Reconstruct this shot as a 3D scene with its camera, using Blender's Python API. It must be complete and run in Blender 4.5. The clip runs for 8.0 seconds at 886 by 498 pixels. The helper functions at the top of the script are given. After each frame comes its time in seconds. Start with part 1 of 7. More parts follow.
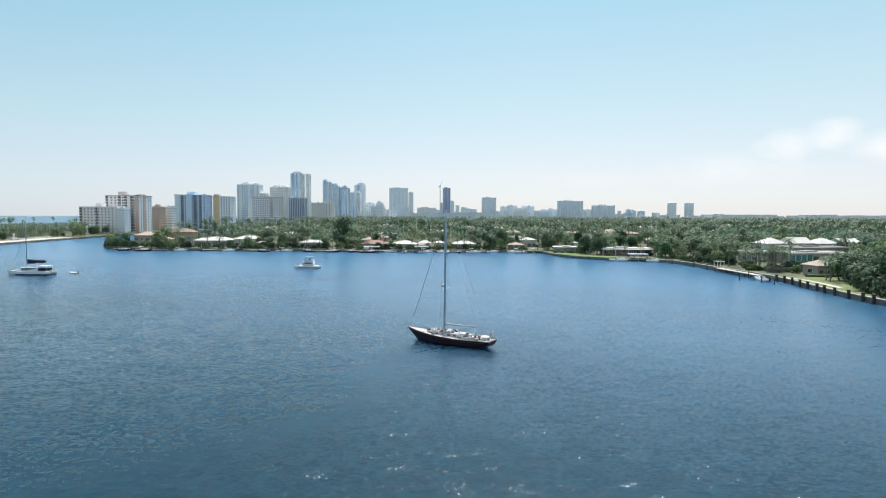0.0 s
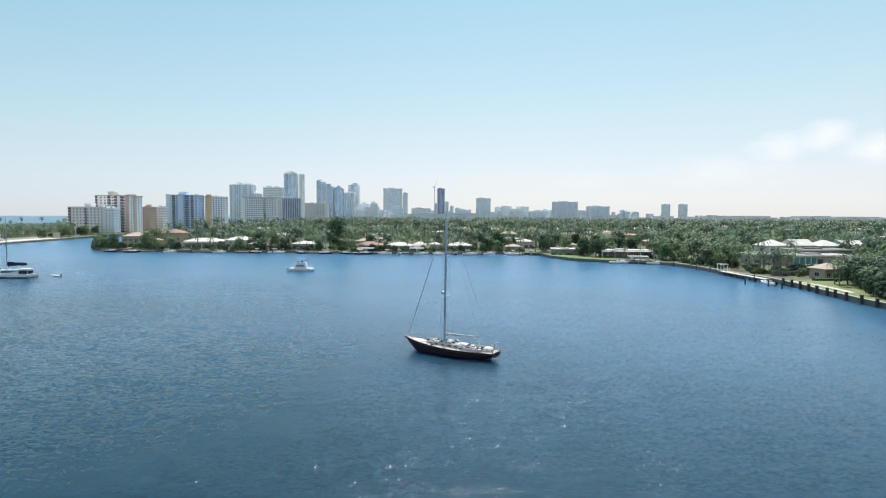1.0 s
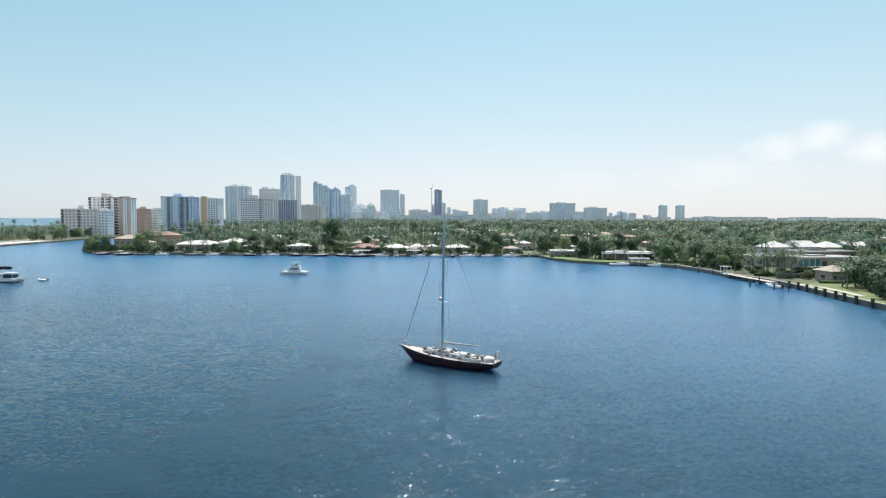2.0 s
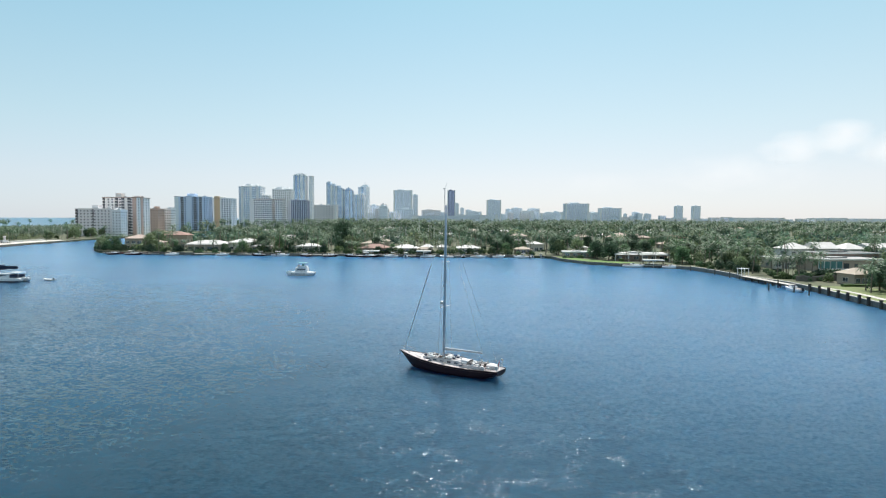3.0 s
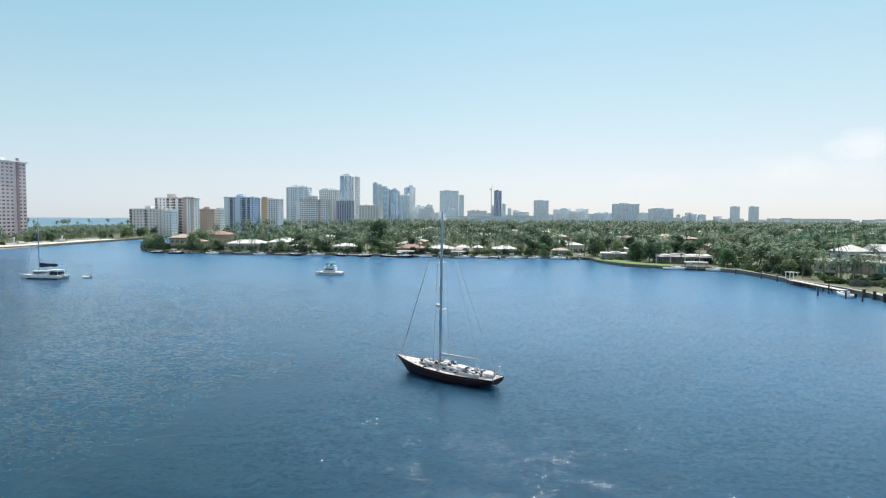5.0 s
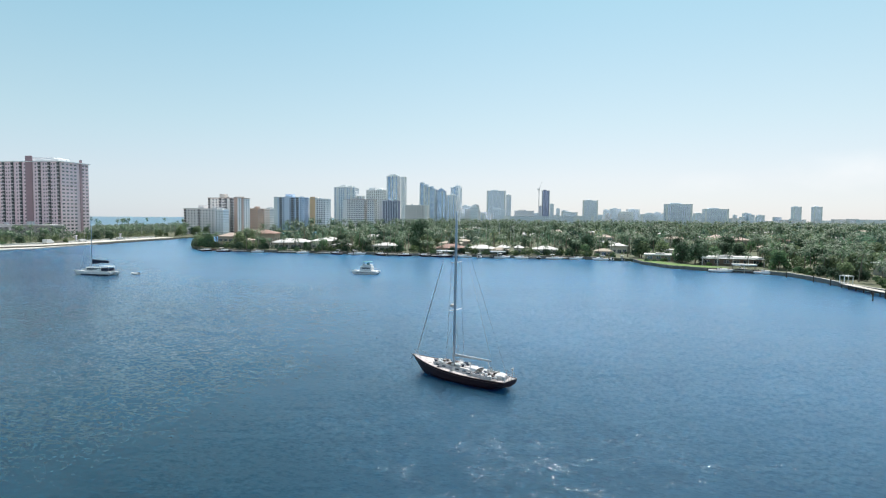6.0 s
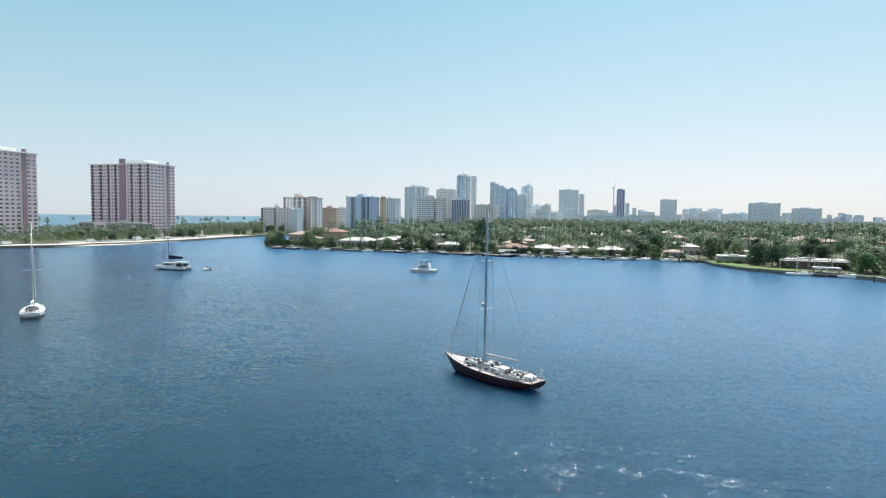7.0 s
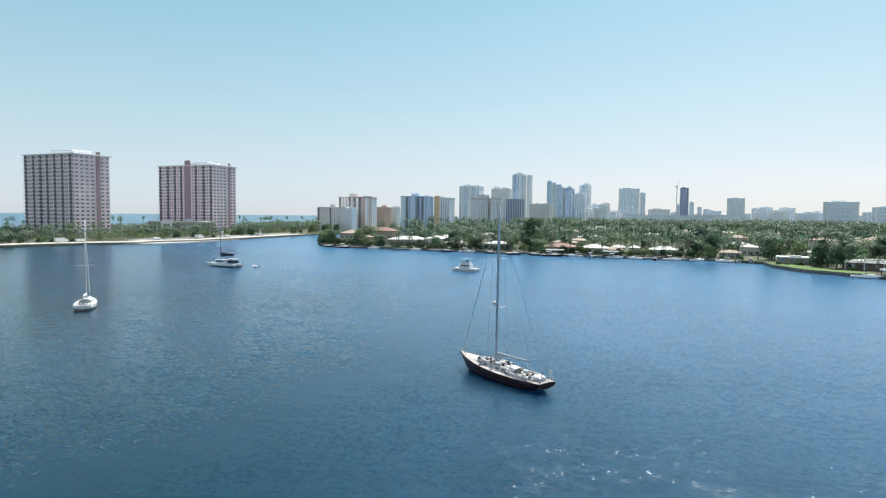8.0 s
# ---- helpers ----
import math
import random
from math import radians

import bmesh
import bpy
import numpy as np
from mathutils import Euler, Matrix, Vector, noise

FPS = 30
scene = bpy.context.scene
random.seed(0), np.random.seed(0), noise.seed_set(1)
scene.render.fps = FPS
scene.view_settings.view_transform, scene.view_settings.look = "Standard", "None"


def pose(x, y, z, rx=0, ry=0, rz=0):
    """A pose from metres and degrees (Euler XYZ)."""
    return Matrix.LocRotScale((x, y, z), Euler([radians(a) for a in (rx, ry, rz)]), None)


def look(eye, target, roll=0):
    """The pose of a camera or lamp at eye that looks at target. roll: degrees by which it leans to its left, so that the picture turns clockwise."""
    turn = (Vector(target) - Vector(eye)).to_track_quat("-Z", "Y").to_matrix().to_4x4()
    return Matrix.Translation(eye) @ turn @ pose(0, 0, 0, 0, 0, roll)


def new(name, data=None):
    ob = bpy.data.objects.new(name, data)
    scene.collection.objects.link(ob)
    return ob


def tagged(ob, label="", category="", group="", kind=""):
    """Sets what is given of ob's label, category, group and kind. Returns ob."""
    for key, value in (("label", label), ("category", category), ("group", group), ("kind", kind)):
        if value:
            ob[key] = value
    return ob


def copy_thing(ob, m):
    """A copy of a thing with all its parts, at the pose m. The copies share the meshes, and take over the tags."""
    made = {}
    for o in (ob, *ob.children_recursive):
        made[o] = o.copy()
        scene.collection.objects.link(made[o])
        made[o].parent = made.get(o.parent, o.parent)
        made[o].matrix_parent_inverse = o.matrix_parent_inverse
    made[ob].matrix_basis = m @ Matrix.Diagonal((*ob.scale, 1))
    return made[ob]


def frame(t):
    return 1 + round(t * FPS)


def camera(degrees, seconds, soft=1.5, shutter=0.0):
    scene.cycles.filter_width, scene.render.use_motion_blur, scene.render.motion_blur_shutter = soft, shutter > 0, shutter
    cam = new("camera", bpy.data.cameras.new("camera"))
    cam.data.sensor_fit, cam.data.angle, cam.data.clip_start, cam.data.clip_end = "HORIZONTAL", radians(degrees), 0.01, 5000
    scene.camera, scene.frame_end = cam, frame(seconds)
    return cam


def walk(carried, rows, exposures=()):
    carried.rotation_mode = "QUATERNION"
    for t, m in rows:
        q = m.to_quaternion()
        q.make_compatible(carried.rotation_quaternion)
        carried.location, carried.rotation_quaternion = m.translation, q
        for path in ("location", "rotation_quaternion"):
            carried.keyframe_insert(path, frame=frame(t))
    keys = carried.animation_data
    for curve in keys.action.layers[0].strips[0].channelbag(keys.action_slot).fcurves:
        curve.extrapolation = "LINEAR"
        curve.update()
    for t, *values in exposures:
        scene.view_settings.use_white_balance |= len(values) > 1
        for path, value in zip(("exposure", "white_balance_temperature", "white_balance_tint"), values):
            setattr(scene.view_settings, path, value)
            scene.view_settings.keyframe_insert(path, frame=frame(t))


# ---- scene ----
# ---------------------------------------------------------------- camera
cam = camera(73.4, 8.0, 1.2)
PATH = [
    (0, (3.3, 0.712, 21.834), (3.309, 2.708, 21.717), 0.2),
    (0.5, (2.855, 4.166, 21.97), (2.873, 6.163, 21.854), 0.2),
    (1, (2.358, 7.406, 22.076), (2.387, 9.402, 21.961), 0.3),
    (1.5, (2.173, 10.16, 22.136), (2.213, 12.157, 22.024), 0.2),
    (3, (4.134, 16.607, 22.066), (4.127, 18.604, 21.957), 0.3),
    (3.5, (5.591, 18.336, 21.97), (5.482, 20.33, 21.86), 0.3),
    (4, (7.338, 19.646, 21.899), (7.218, 21.64, 21.79), 0.3),
    (4.5, (9.165, 20.598, 21.828), (9.029, 22.591, 21.72), 0.3),
    (6, (15.477, 22.648, 21.712), (15.149, 24.618, 21.603), 0.5),
    (6.5, (18.033, 23.361, 21.645), (17.57, 25.303, 21.534), 0.5),
    (7, (20.786, 24.235, 21.573), (20.222, 26.15, 21.46), 0.6),
    (7.5, (23.593, 25.194, 21.489), (22.948, 27.083, 21.374), 0.5),
    (8, (26.515, 26.325, 21.422), (25.767, 28.177, 21.305), 0.6),
]
walk(cam, [(t, look(e, g, r)) for t, e, g, r in PATH], [(0, 0.5), (8, 0.5)])

# ---------------------------------------------------------------- light
SUN_EL, SUN_AZ = 60.0, 6.0
world = bpy.data.worlds.new("world")
scene.world = world
world.use_nodes = True
wn = world.node_tree.nodes
sky = wn.new("ShaderNodeTexSky")
sky.sky_type = "NISHITA"
sky.sun_disc = False
sky.sun_elevation, sky.sun_rotation = radians(SUN_EL), radians(SUN_AZ)
sky.altitude, sky.air_density, sky.dust_density, sky.ozone_density = 0, 0.6, 0.4, 0.4
wn["Background"].inputs["Strength"].default_value = 0.1375
# sea haze thins the contrast of the clear sky
veil = wn.new("ShaderNodeMix")
veil.data_type = "RGBA"
sky_way, sky_axes = wn.new("ShaderNodeTexCoord"), wn.new("ShaderNodeSeparateXYZ")
world.node_tree.links.new(sky_way.outputs["Generated"], sky_axes.inputs[0])


def sky_ramp(stops):
    """A colour that changes with height over the horizon."""
    q = wn.new("ShaderNodeValToRGB")
    e = q.color_ramp.elements
    while len(e) < len(stops):
        e.new(0.5)
    for k, (at, c) in zip(e, stops):
        k.position, k.color = at, (*c, 1)
    world.node_tree.links.new(sky_axes.outputs["Z"], q.inputs["Fac"])
    return q.outputs["Color"]


world.node_tree.links.new(sky_ramp([(0.0, (0.86, 0.86, 0.86)), (0.06, (0.8, 0.8, 0.8)), (0.3, (0.6, 0.6, 0.6))]), veil.inputs["Factor"])
world.node_tree.links.new(sky_ramp([(0.0, (3.95, 3.92, 4.1)), (0.06, (4.05, 4.08, 4.12)), (0.15, (3.45, 4.2, 4.12)), (0.34, (2.35, 4.15, 4.3)), (0.55, (3.3, 4.3, 4.55)), (0.85, (4.3, 4.8, 5.0))]), veil.inputs["B"])
world.node_tree.links.new(sky.outputs[0], veil.inputs["A"])
# the haze is whiter under the sun and bluer away from it
flat = wn.new("ShaderNodeVectorMath")
flat.operation = "MULTIPLY"
flat.inputs[1].default_value = (1, 1, 0)
level = wn.new("ShaderNodeVectorMath")
level.operation = "NORMALIZE"
round_axes = wn.new("ShaderNodeSeparateXYZ")
world.node_tree.links.new(sky_way.outputs["Generated"], flat.inputs[0])
world.node_tree.links.new(flat.outputs[0], level.inputs[0])
world.node_tree.links.new(level.outputs[0], round_axes.inputs[0])
side = wn.new("ShaderNodeMapRange")
side.inputs["From Min"].default_value, side.inputs["From Max"].default_value = -0.85, 0.25
side.interpolation_type = "SMOOTHSTEP"
world.node_tree.links.new(round_axes.outputs["X"], side.inputs["Value"])
tint = wn.new("ShaderNodeMix")
tint.data_type = "RGBA"
tint.inputs["B"].default_value = (1.0, 1.0, 0.98, 1)
world.node_tree.links.new(sky_ramp([(0.0, (0.81, 0.88, 0.92)), (0.12, (0.815, 0.90, 0.915)), (0.3, (0.80, 0.885, 0.91)), (0.6, (0.5, 0.66, 0.78))]), tint.inputs["A"])
world.node_tree.links.new(side.outputs[0], tint.inputs["Factor"])
tinted = wn.new("ShaderNodeMix")
tinted.data_type, tinted.blend_type = "RGBA", "MULTIPLY"
tinted.inputs["Factor"].default_value = 1.0
world.node_tree.links.new(veil.outputs["Result"], tinted.inputs["A"])
world.node_tree.links.new(tint.outputs["Result"], tinted.inputs["B"])
world.node_tree.links.new(tinted.outputs["Result"], wn["Background"].inputs["Color"])
sun_dir = Vector((math.sin(radians(SUN_AZ)) * math.cos(radians(SUN_EL)), math.cos(radians(SUN_AZ)) * math.cos(radians(SUN_EL)), math.sin(radians(SUN_EL))))
sun_data = bpy.data.lights.new("sun", "SUN")
sun_data.energy, sun_data.angle, sun_data.color = 5.0, radians(0.53), (1.0, 0.96, 0.9)
sun = new("sun", sun_data)
sun.matrix_world = look(sun_dir * 800, (0, 0, 0))

# ---------------------------------------------------------------- materials
def mat(name, col, col2=None, rough=0.7, metal=0.0, scale=0.5, fine=6.0, bump=0.0, amount=0.5, vary=0.0, spec=0.5, stretch=(1, 1, 1)):
    """A surface of two tones, mixed by coarse and fine noise in metres, with relief and a spread from object to object."""
    m = bpy.data.materials.new(name)
    m.use_nodes = True
    nt = m.node_tree
    n, l = nt.nodes, nt.links
    b = n["Principled BSDF"]
    b.inputs["Roughness"].default_value, b.inputs["Metallic"].default_value = rough, metal
    b.inputs["Specular IOR Level"].default_value = spec
    col2 = col2 or tuple(c * 0.78 for c in col)
    geo = n.new("ShaderNodeNewGeometry")
    mp = n.new("ShaderNodeMapping")
    mp.inputs["Scale"].default_value = stretch
    l.new(geo.outputs["Position"], mp.inputs["Vector"])
    a, c = n.new("ShaderNodeTexNoise"), n.new("ShaderNodeTexNoise")
    a.inputs["Scale"].default_value, c.inputs["Scale"].default_value = scale, fine
    a.inputs["Detail"].default_value, c.inputs["Detail"].default_value = 4, 3
    for q in (a, c):
        l.new(mp.outputs[0], q.inputs["Vector"])
    add = n.new("ShaderNodeMath")
    add.operation = "MULTIPLY_ADD"
    add.inputs[1].default_value = 0.5
    half = n.new("ShaderNodeMath")
    half.operation = "MULTIPLY"
    half.inputs[1].default_value = 0.5
    l.new(c.outputs["Fac"], half.inputs[0])
    l.new(a.outputs["Fac"], add.inputs[0])
    l.new(half.outputs[0], add.inputs[2])
    ramp = n.new("ShaderNodeMapRange")
    ramp.inputs["From Min"].default_value, ramp.inputs["From Max"].default_value = 0.5 - 0.5 * amount * 0.5, 0.5 + 0.5 * amount * 0.5
    l.new(add.outputs[0], ramp.inputs["Value"])
    mix = n.new("ShaderNodeMix")
    mix.data_type = "RGBA"
    mix.inputs["A"].default_value, mix.inputs["B"].default_value = (*col2, 1), (*col, 1)
    l.new(ramp.outputs[0], mix.inputs["Factor"])
    out = mix.outputs["Result"]
    if vary:
        info = n.new("ShaderNodeObjectInfo")
        mr = n.new("ShaderNodeMapRange")
        mr.inputs["To Min"].default_value, mr.inputs["To Max"].default_value = 1 - vary, 1 + vary
        l.new(info.outputs["Random"], mr.inputs["Value"])
        hsv = n.new("ShaderNodeHueSaturation")
        l.new(mr.outputs[0], hsv.inputs["Value"])
        l.new(out, hsv.inputs["Color"])
        out = hsv.outputs[0]
    l.new(out, b.inputs["Base Color"])
    if bump:
        bp = n.new("ShaderNodeBump")
        bp.inputs["Strength"].default_value, bp.inputs["Distance"].default_value = 0.6, bump
        l.new(c.outputs["Fac"], bp.inputs["Height"])
        l.new(bp.outputs[0], b.inputs["Normal"])
    return m


def leaf_mat(name, col, col2, vary=0.25, scale=0.35, sheer=0.5):
    """Foliage: two greens spread leaf clump by leaf clump, and a little light let through."""
    m = mat(name, col, col2, rough=0.55, scale=scale, fine=2.5, amount=0.9, vary=vary, spec=0.3)
    nt = m.node_tree
    n, l = nt.nodes, nt.links
    b = n["Principled BSDF"]
    src = b.inputs["Base Color"].links[0].from_socket
    geo = [q for q in n if q.type == "NEW_GEOMETRY"][0]
    mr = n.new("ShaderNodeMapRange")
    mr.inputs["To Min"].default_value, mr.inputs["To Max"].default_value = 0.6, 1.4
    l.new(geo.outputs["Random Per Island"], mr.inputs["Value"])
    hsv = n.new("ShaderNodeHueSaturation")
    l.new(mr.outputs[0], hsv.inputs["Value"])
    l.new(src, hsv.inputs["Color"])
    l.new(hsv.outputs[0], b.inputs["Base Color"])
    tr = n.new("ShaderNodeBsdfTranslucent")
    l.new(hsv.outputs[0], tr.inputs["Color"])
    ms = n.new("ShaderNodeMixShader")
    ms.inputs[0].default_value = sheer
    l.new(b.outputs[0], ms.inputs[1])
    l.new(tr.outputs[0], ms.inputs[2])
    l.new(ms.outputs[0], n["Material Output"].inputs["Surface"])
    return m


def water_mat(name, tone_a, tone_b, steep, rough, sparkle):
    """Water whose facets tilt with long ripples, wind chop and fine wavelets, more so in the gusts."""
    m = bpy.data.materials.new(name)
    m.use_nodes = True
    nt = m.node_tree
    n, l = nt.nodes, nt.links
    b = n["Principled BSDF"]
    b.inputs["Roughness"].default_value = rough
    b.inputs["IOR"].default_value = 1.333
    b.inputs["Subsurface Weight"].default_value = 1.0
    b.inputs["Subsurface Radius"].default_value = (0.5, 1.0, 1.2)
    b.inputs["Subsurface Scale"].default_value = 24.0
    geo = n.new("ShaderNodeNewGeometry")

    def noise_at(scale, stretch, turn, detail, dist=0.0, out="Fac"):
        mp = n.new("ShaderNodeMapping")
        mp.inputs["Scale"].default_value = stretch
        mp.inputs["Rotation"].default_value = (0, 0, radians(turn))
        l.new(geo.outputs["Position"], mp.inputs["Vector"])
        t = n.new("ShaderNodeTexNoise")
        t.inputs["Scale"].default_value, t.inputs["Detail"].default_value = scale, detail
        t.inputs["Distortion"].default_value = dist
        l.new(mp.outputs[0], t.inputs["Vector"])
        return t.outputs[out]

    def vec(op, a, c):
        q = n.new("ShaderNodeVectorMath")
        q.operation = op
        for i, v in enumerate((a, c)):
            if isinstance(v, tuple):
                q.inputs[i].default_value = v
            else:
                l.new(v, q.inputs[i])
        return q.outputs[0]

    # colour: deep blue to a paler blue, along an edge that drifts with noise
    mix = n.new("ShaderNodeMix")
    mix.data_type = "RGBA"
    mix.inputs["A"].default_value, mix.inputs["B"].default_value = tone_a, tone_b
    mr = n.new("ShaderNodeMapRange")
    # sky reflection put into the colour: paler far across, darker towards the island
    xyz, sky_sheen = n.new("ShaderNodeSeparateXYZ"), n.new("ShaderNodeMath")
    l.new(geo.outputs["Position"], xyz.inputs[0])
    sky_sheen.operation = "MULTIPLY_ADD"
    sky_sheen.inputs[1].default_value = 110
    l.new(noise_at(0.011, (1, 1, 1), 0, 3), sky_sheen.inputs[0])
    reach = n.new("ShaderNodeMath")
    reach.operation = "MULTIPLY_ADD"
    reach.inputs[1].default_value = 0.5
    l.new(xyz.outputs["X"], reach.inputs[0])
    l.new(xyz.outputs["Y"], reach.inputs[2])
    l.new(reach.outputs[0], sky_sheen.inputs[2])
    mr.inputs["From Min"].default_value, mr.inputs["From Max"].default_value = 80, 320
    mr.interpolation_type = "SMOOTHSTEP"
    l.new(sky_sheen.outputs[0], mr.inputs["Value"])
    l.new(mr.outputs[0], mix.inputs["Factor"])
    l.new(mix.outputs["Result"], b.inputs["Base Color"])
    # the tilt of the surface, layer by layer
    gust = noise_at(0.016, (0.6, 1.6, 1), 12, 3, 0.4)
    gm = n.new("ShaderNodeMapRange")
    gm.inputs["From Min"].default_value, gm.inputs["From Max"].default_value = 0.35, 0.65
    gm.inputs["To Min"].default_value, gm.inputs["To Max"].default_value = 0.7, 1.25
    l.new(gust, gm.inputs["Value"])

    def facets(layers):
        tilt = None
        for scale, stretch, turn, detail, dist, amount in layers:
            layer = vec("MULTIPLY", vec("SUBTRACT", noise_at(scale, stretch, turn, detail, dist, "Color"), (0.5, 0.5, 0.5)), amount)
            tilt = vec("ADD", tilt, layer) if tilt else layer
        sc = n.new("ShaderNodeVectorMath")
        sc.operation = "SCALE"
        l.new(tilt, sc.inputs[0])
        l.new(gm.outputs[0], sc.inputs["Scale"])
        # the wind drives the waves down the bay: steep fronts, gentle backs
        sc = vec("MINIMUM", sc.outputs[0], (9.0, 0.035, 9.0)).node
        return vec("NORMALIZE", vec("ADD", sc.outputs[0], (0.0, 0.0, 1.0)), (0.0, 0.0, 0.0))

    l.new(facets(((0.2, (0.6, 1.3, 1), 14, 2, 0.5, (0.06 * steep, 0.1 * steep, 0)), (1.0, (0.7, 1.3, 1), -14, 2, 0.5, (0.17 * steep, 0.28 * steep, 0)), (2.6, (0.75, 1.2, 1), 20, 2, 0.2, (0.3 * steep, 0.58 * steep, 0)))), b.inputs["Normal"])
    # small steep wavelets that catch the sun
    gl = n.new("ShaderNodeBsdfAnisotropic")
    gl.inputs["Color"].default_value = (0.9, 0.95, 1.0, 1)
    gl.inputs["Roughness"].default_value = 0.125
    l.new(facets(((0.5, (0.6, 1.3, 1), 8, 2, 0.4, (0.4, 0.6, 0)), (5.0, (0.85, 1.15, 1), -16, 2, 0.3, (1.44, 1.48, 0)))), gl.inputs["Normal"])
    ms = n.new("ShaderNodeMixShader")
    ms.inputs[0].default_value = sparkle
    l.new(b.outputs[0], ms.inputs[1])
    l.new(gl.outputs[0], ms.inputs[2])
    l.new(ms.outputs[0], n["Material Output"].inputs["Surface"])
    return m


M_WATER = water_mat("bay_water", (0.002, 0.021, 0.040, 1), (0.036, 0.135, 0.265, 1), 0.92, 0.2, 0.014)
M_OCEAN = water_mat("ocean_water", (0.05, 0.105, 0.16, 1), (0.05, 0.115, 0.17, 1), 1.3, 0.3, 0.0)
M_GROUND = mat("sandy_grass", (0.055, 0.075, 0.036), (0.105, 0.10, 0.062), rough=0.95, scale=0.05, fine=0.8, amount=0.8, bump=0.1)
M_LAWN = mat("lawn", (0.12, 0.20, 0.05), (0.075, 0.13, 0.036), rough=0.95, scale=0.2, fine=8, bump=0.05)
M_DRYLAWN = mat("dry_lawn", (0.155, 0.19, 0.07), (0.095, 0.12, 0.048), rough=0.95, scale=0.15, fine=5, bump=0.05)
M_SAND = mat("pale_sand", (0.52, 0.50, 0.47), (0.36, 0.34, 0.31), rough=0.95, scale=0.1, fine=2)
M_ASPHALT = mat("asphalt", (0.06, 0.06, 0.06), (0.045, 0.045, 0.045), rough=0.9)
M_SEAWALL = mat("weathered_concrete", (0.22, 0.20, 0.175), (0.11, 0.10, 0.085), rough=0.9, scale=0.4, fine=3, bump=0.04)
M_CAP = mat("pale_concrete", (0.44, 0.42, 0.39), (0.30, 0.28, 0.26), rough=0.85, scale=0.3, fine=4, bump=0.02)
M_TIMBER = mat("wet_timber", (0.085, 0.065, 0.05), (0.045, 0.036, 0.03), rough=0.85, scale=1, fine=9, bump=0.03, vary=0.2)
M_DECKING = mat("bleached_decking", (0.50, 0.47, 0.42), (0.36, 0.34, 0.30), rough=0.85, scale=0.8, fine=9, bump=0.02)
M_BARK = mat("bark", (0.16, 0.125, 0.09), (0.09, 0.07, 0.05), rough=0.95, scale=1.5, fine=9, bump=0.04)
M_PALM_TRUNK = mat("palm_trunk", (0.25, 0.215, 0.17), (0.16, 0.13, 0.10), rough=0.95, scale=1.5, fine=6, bump=0.04, stretch=(1, 1, 3))
M_LEAF = leaf_mat("broad_leaves", (0.137, 0.24, 0.111), (0.065, 0.124, 0.065))
M_LEAF_OLIVE = leaf_mat("olive_leaves", (0.195, 0.26, 0.13), (0.111, 0.156, 0.0845))
M_LEAF_DARK = leaf_mat("dark_leaves", (0.066, 0.116, 0.066), (0.033, 0.0638, 0.0407))
M_PALM = leaf_mat("palm_fronds", (0.12, 0.19, 0.105), (0.05, 0.09, 0.055), sheer=0.32)
M_SHRUB = leaf_mat("shrub_leaves", (0.13, 0.195, 0.078), (0.065, 0.0975, 0.0468))
M_WOODS_OLIVE = leaf_mat("woods_olive", (0.208, 0.254, 0.137), (0.111, 0.15, 0.0845), vary=0, scale=0.2)
M_WOODS_DARK = leaf_mat("woods_dark", (0.0575, 0.109, 0.0805), (0.031, 0.0598, 0.0483), vary=0, scale=0.2)
M_WOODS_GREY = leaf_mat("woods_grey", (0.189, 0.24, 0.176), (0.091, 0.13, 0.0975), vary=0, scale=0.2)
M_WOODS = leaf_mat("woods_leaves", (0.15, 0.26, 0.163), (0.0585, 0.117, 0.0871), vary=0, scale=0.2)
# distance haze is put into these leaves: paler and bluer than the nearer woods
M_WOODS_HAZED = leaf_mat("hazed_woods_leaves", (0.208, 0.286, 0.267), (0.111, 0.169, 0.163), vary=0, scale=0.03)
M_GLASS = mat("window_glass", (0.20, 0.23, 0.28), (0.12, 0.14, 0.17), rough=0.12, metal=0.55, scale=0.2, fine=1, vary=0.5, spec=0.7)
# recess shade put into the balcony glass; plain dark panes on boat, vans
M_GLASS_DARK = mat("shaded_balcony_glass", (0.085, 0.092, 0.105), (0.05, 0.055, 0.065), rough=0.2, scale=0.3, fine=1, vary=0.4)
M_GLASS_BLUE = mat("blue_curtain_glass", (0.30, 0.43, 0.58), (0.20, 0.31, 0.45), rough=0.12, metal=0.85, scale=0.05, fine=0.4, spec=0.8)
# far window glass lightened and blued, so its colour carries the distance haze
M_GLASS_HAZED = mat("haze_tinted_glass", (0.54, 0.64, 0.86), (0.42, 0.51, 0.74), rough=0.15, metal=0.8, scale=0.05, fine=0.4)
M_GLASS_TEAL = mat("teal_glass", (0.16, 0.36, 0.38), (0.09, 0.24, 0.27), rough=0.12, metal=0.5, scale=0.3, fine=1)
M_WHITE = mat("white_paint", (0.80, 0.79, 0.76), (0.68, 0.67, 0.64), rough=0.6, scale=0.3, fine=3)
M_GEL = mat("white_gelcoat", (0.72, 0.72, 0.72), (0.62, 0.62, 0.63), rough=0.25, scale=0.6, fine=5)
M_CABIN = mat("chalky_cabin_paint", (0.58, 0.55, 0.55), (0.46, 0.43, 0.43), rough=0.5, scale=0.8, fine=6)
M_CHROME = mat("stainless_steel", (0.62, 0.62, 0.62), (0.5, 0.5, 0.5), rough=0.25, metal=1.0)
M_ALU = mat("grey_spar", (0.31, 0.40, 0.50), (0.25, 0.33, 0.42), rough=0.35, metal=0.1)
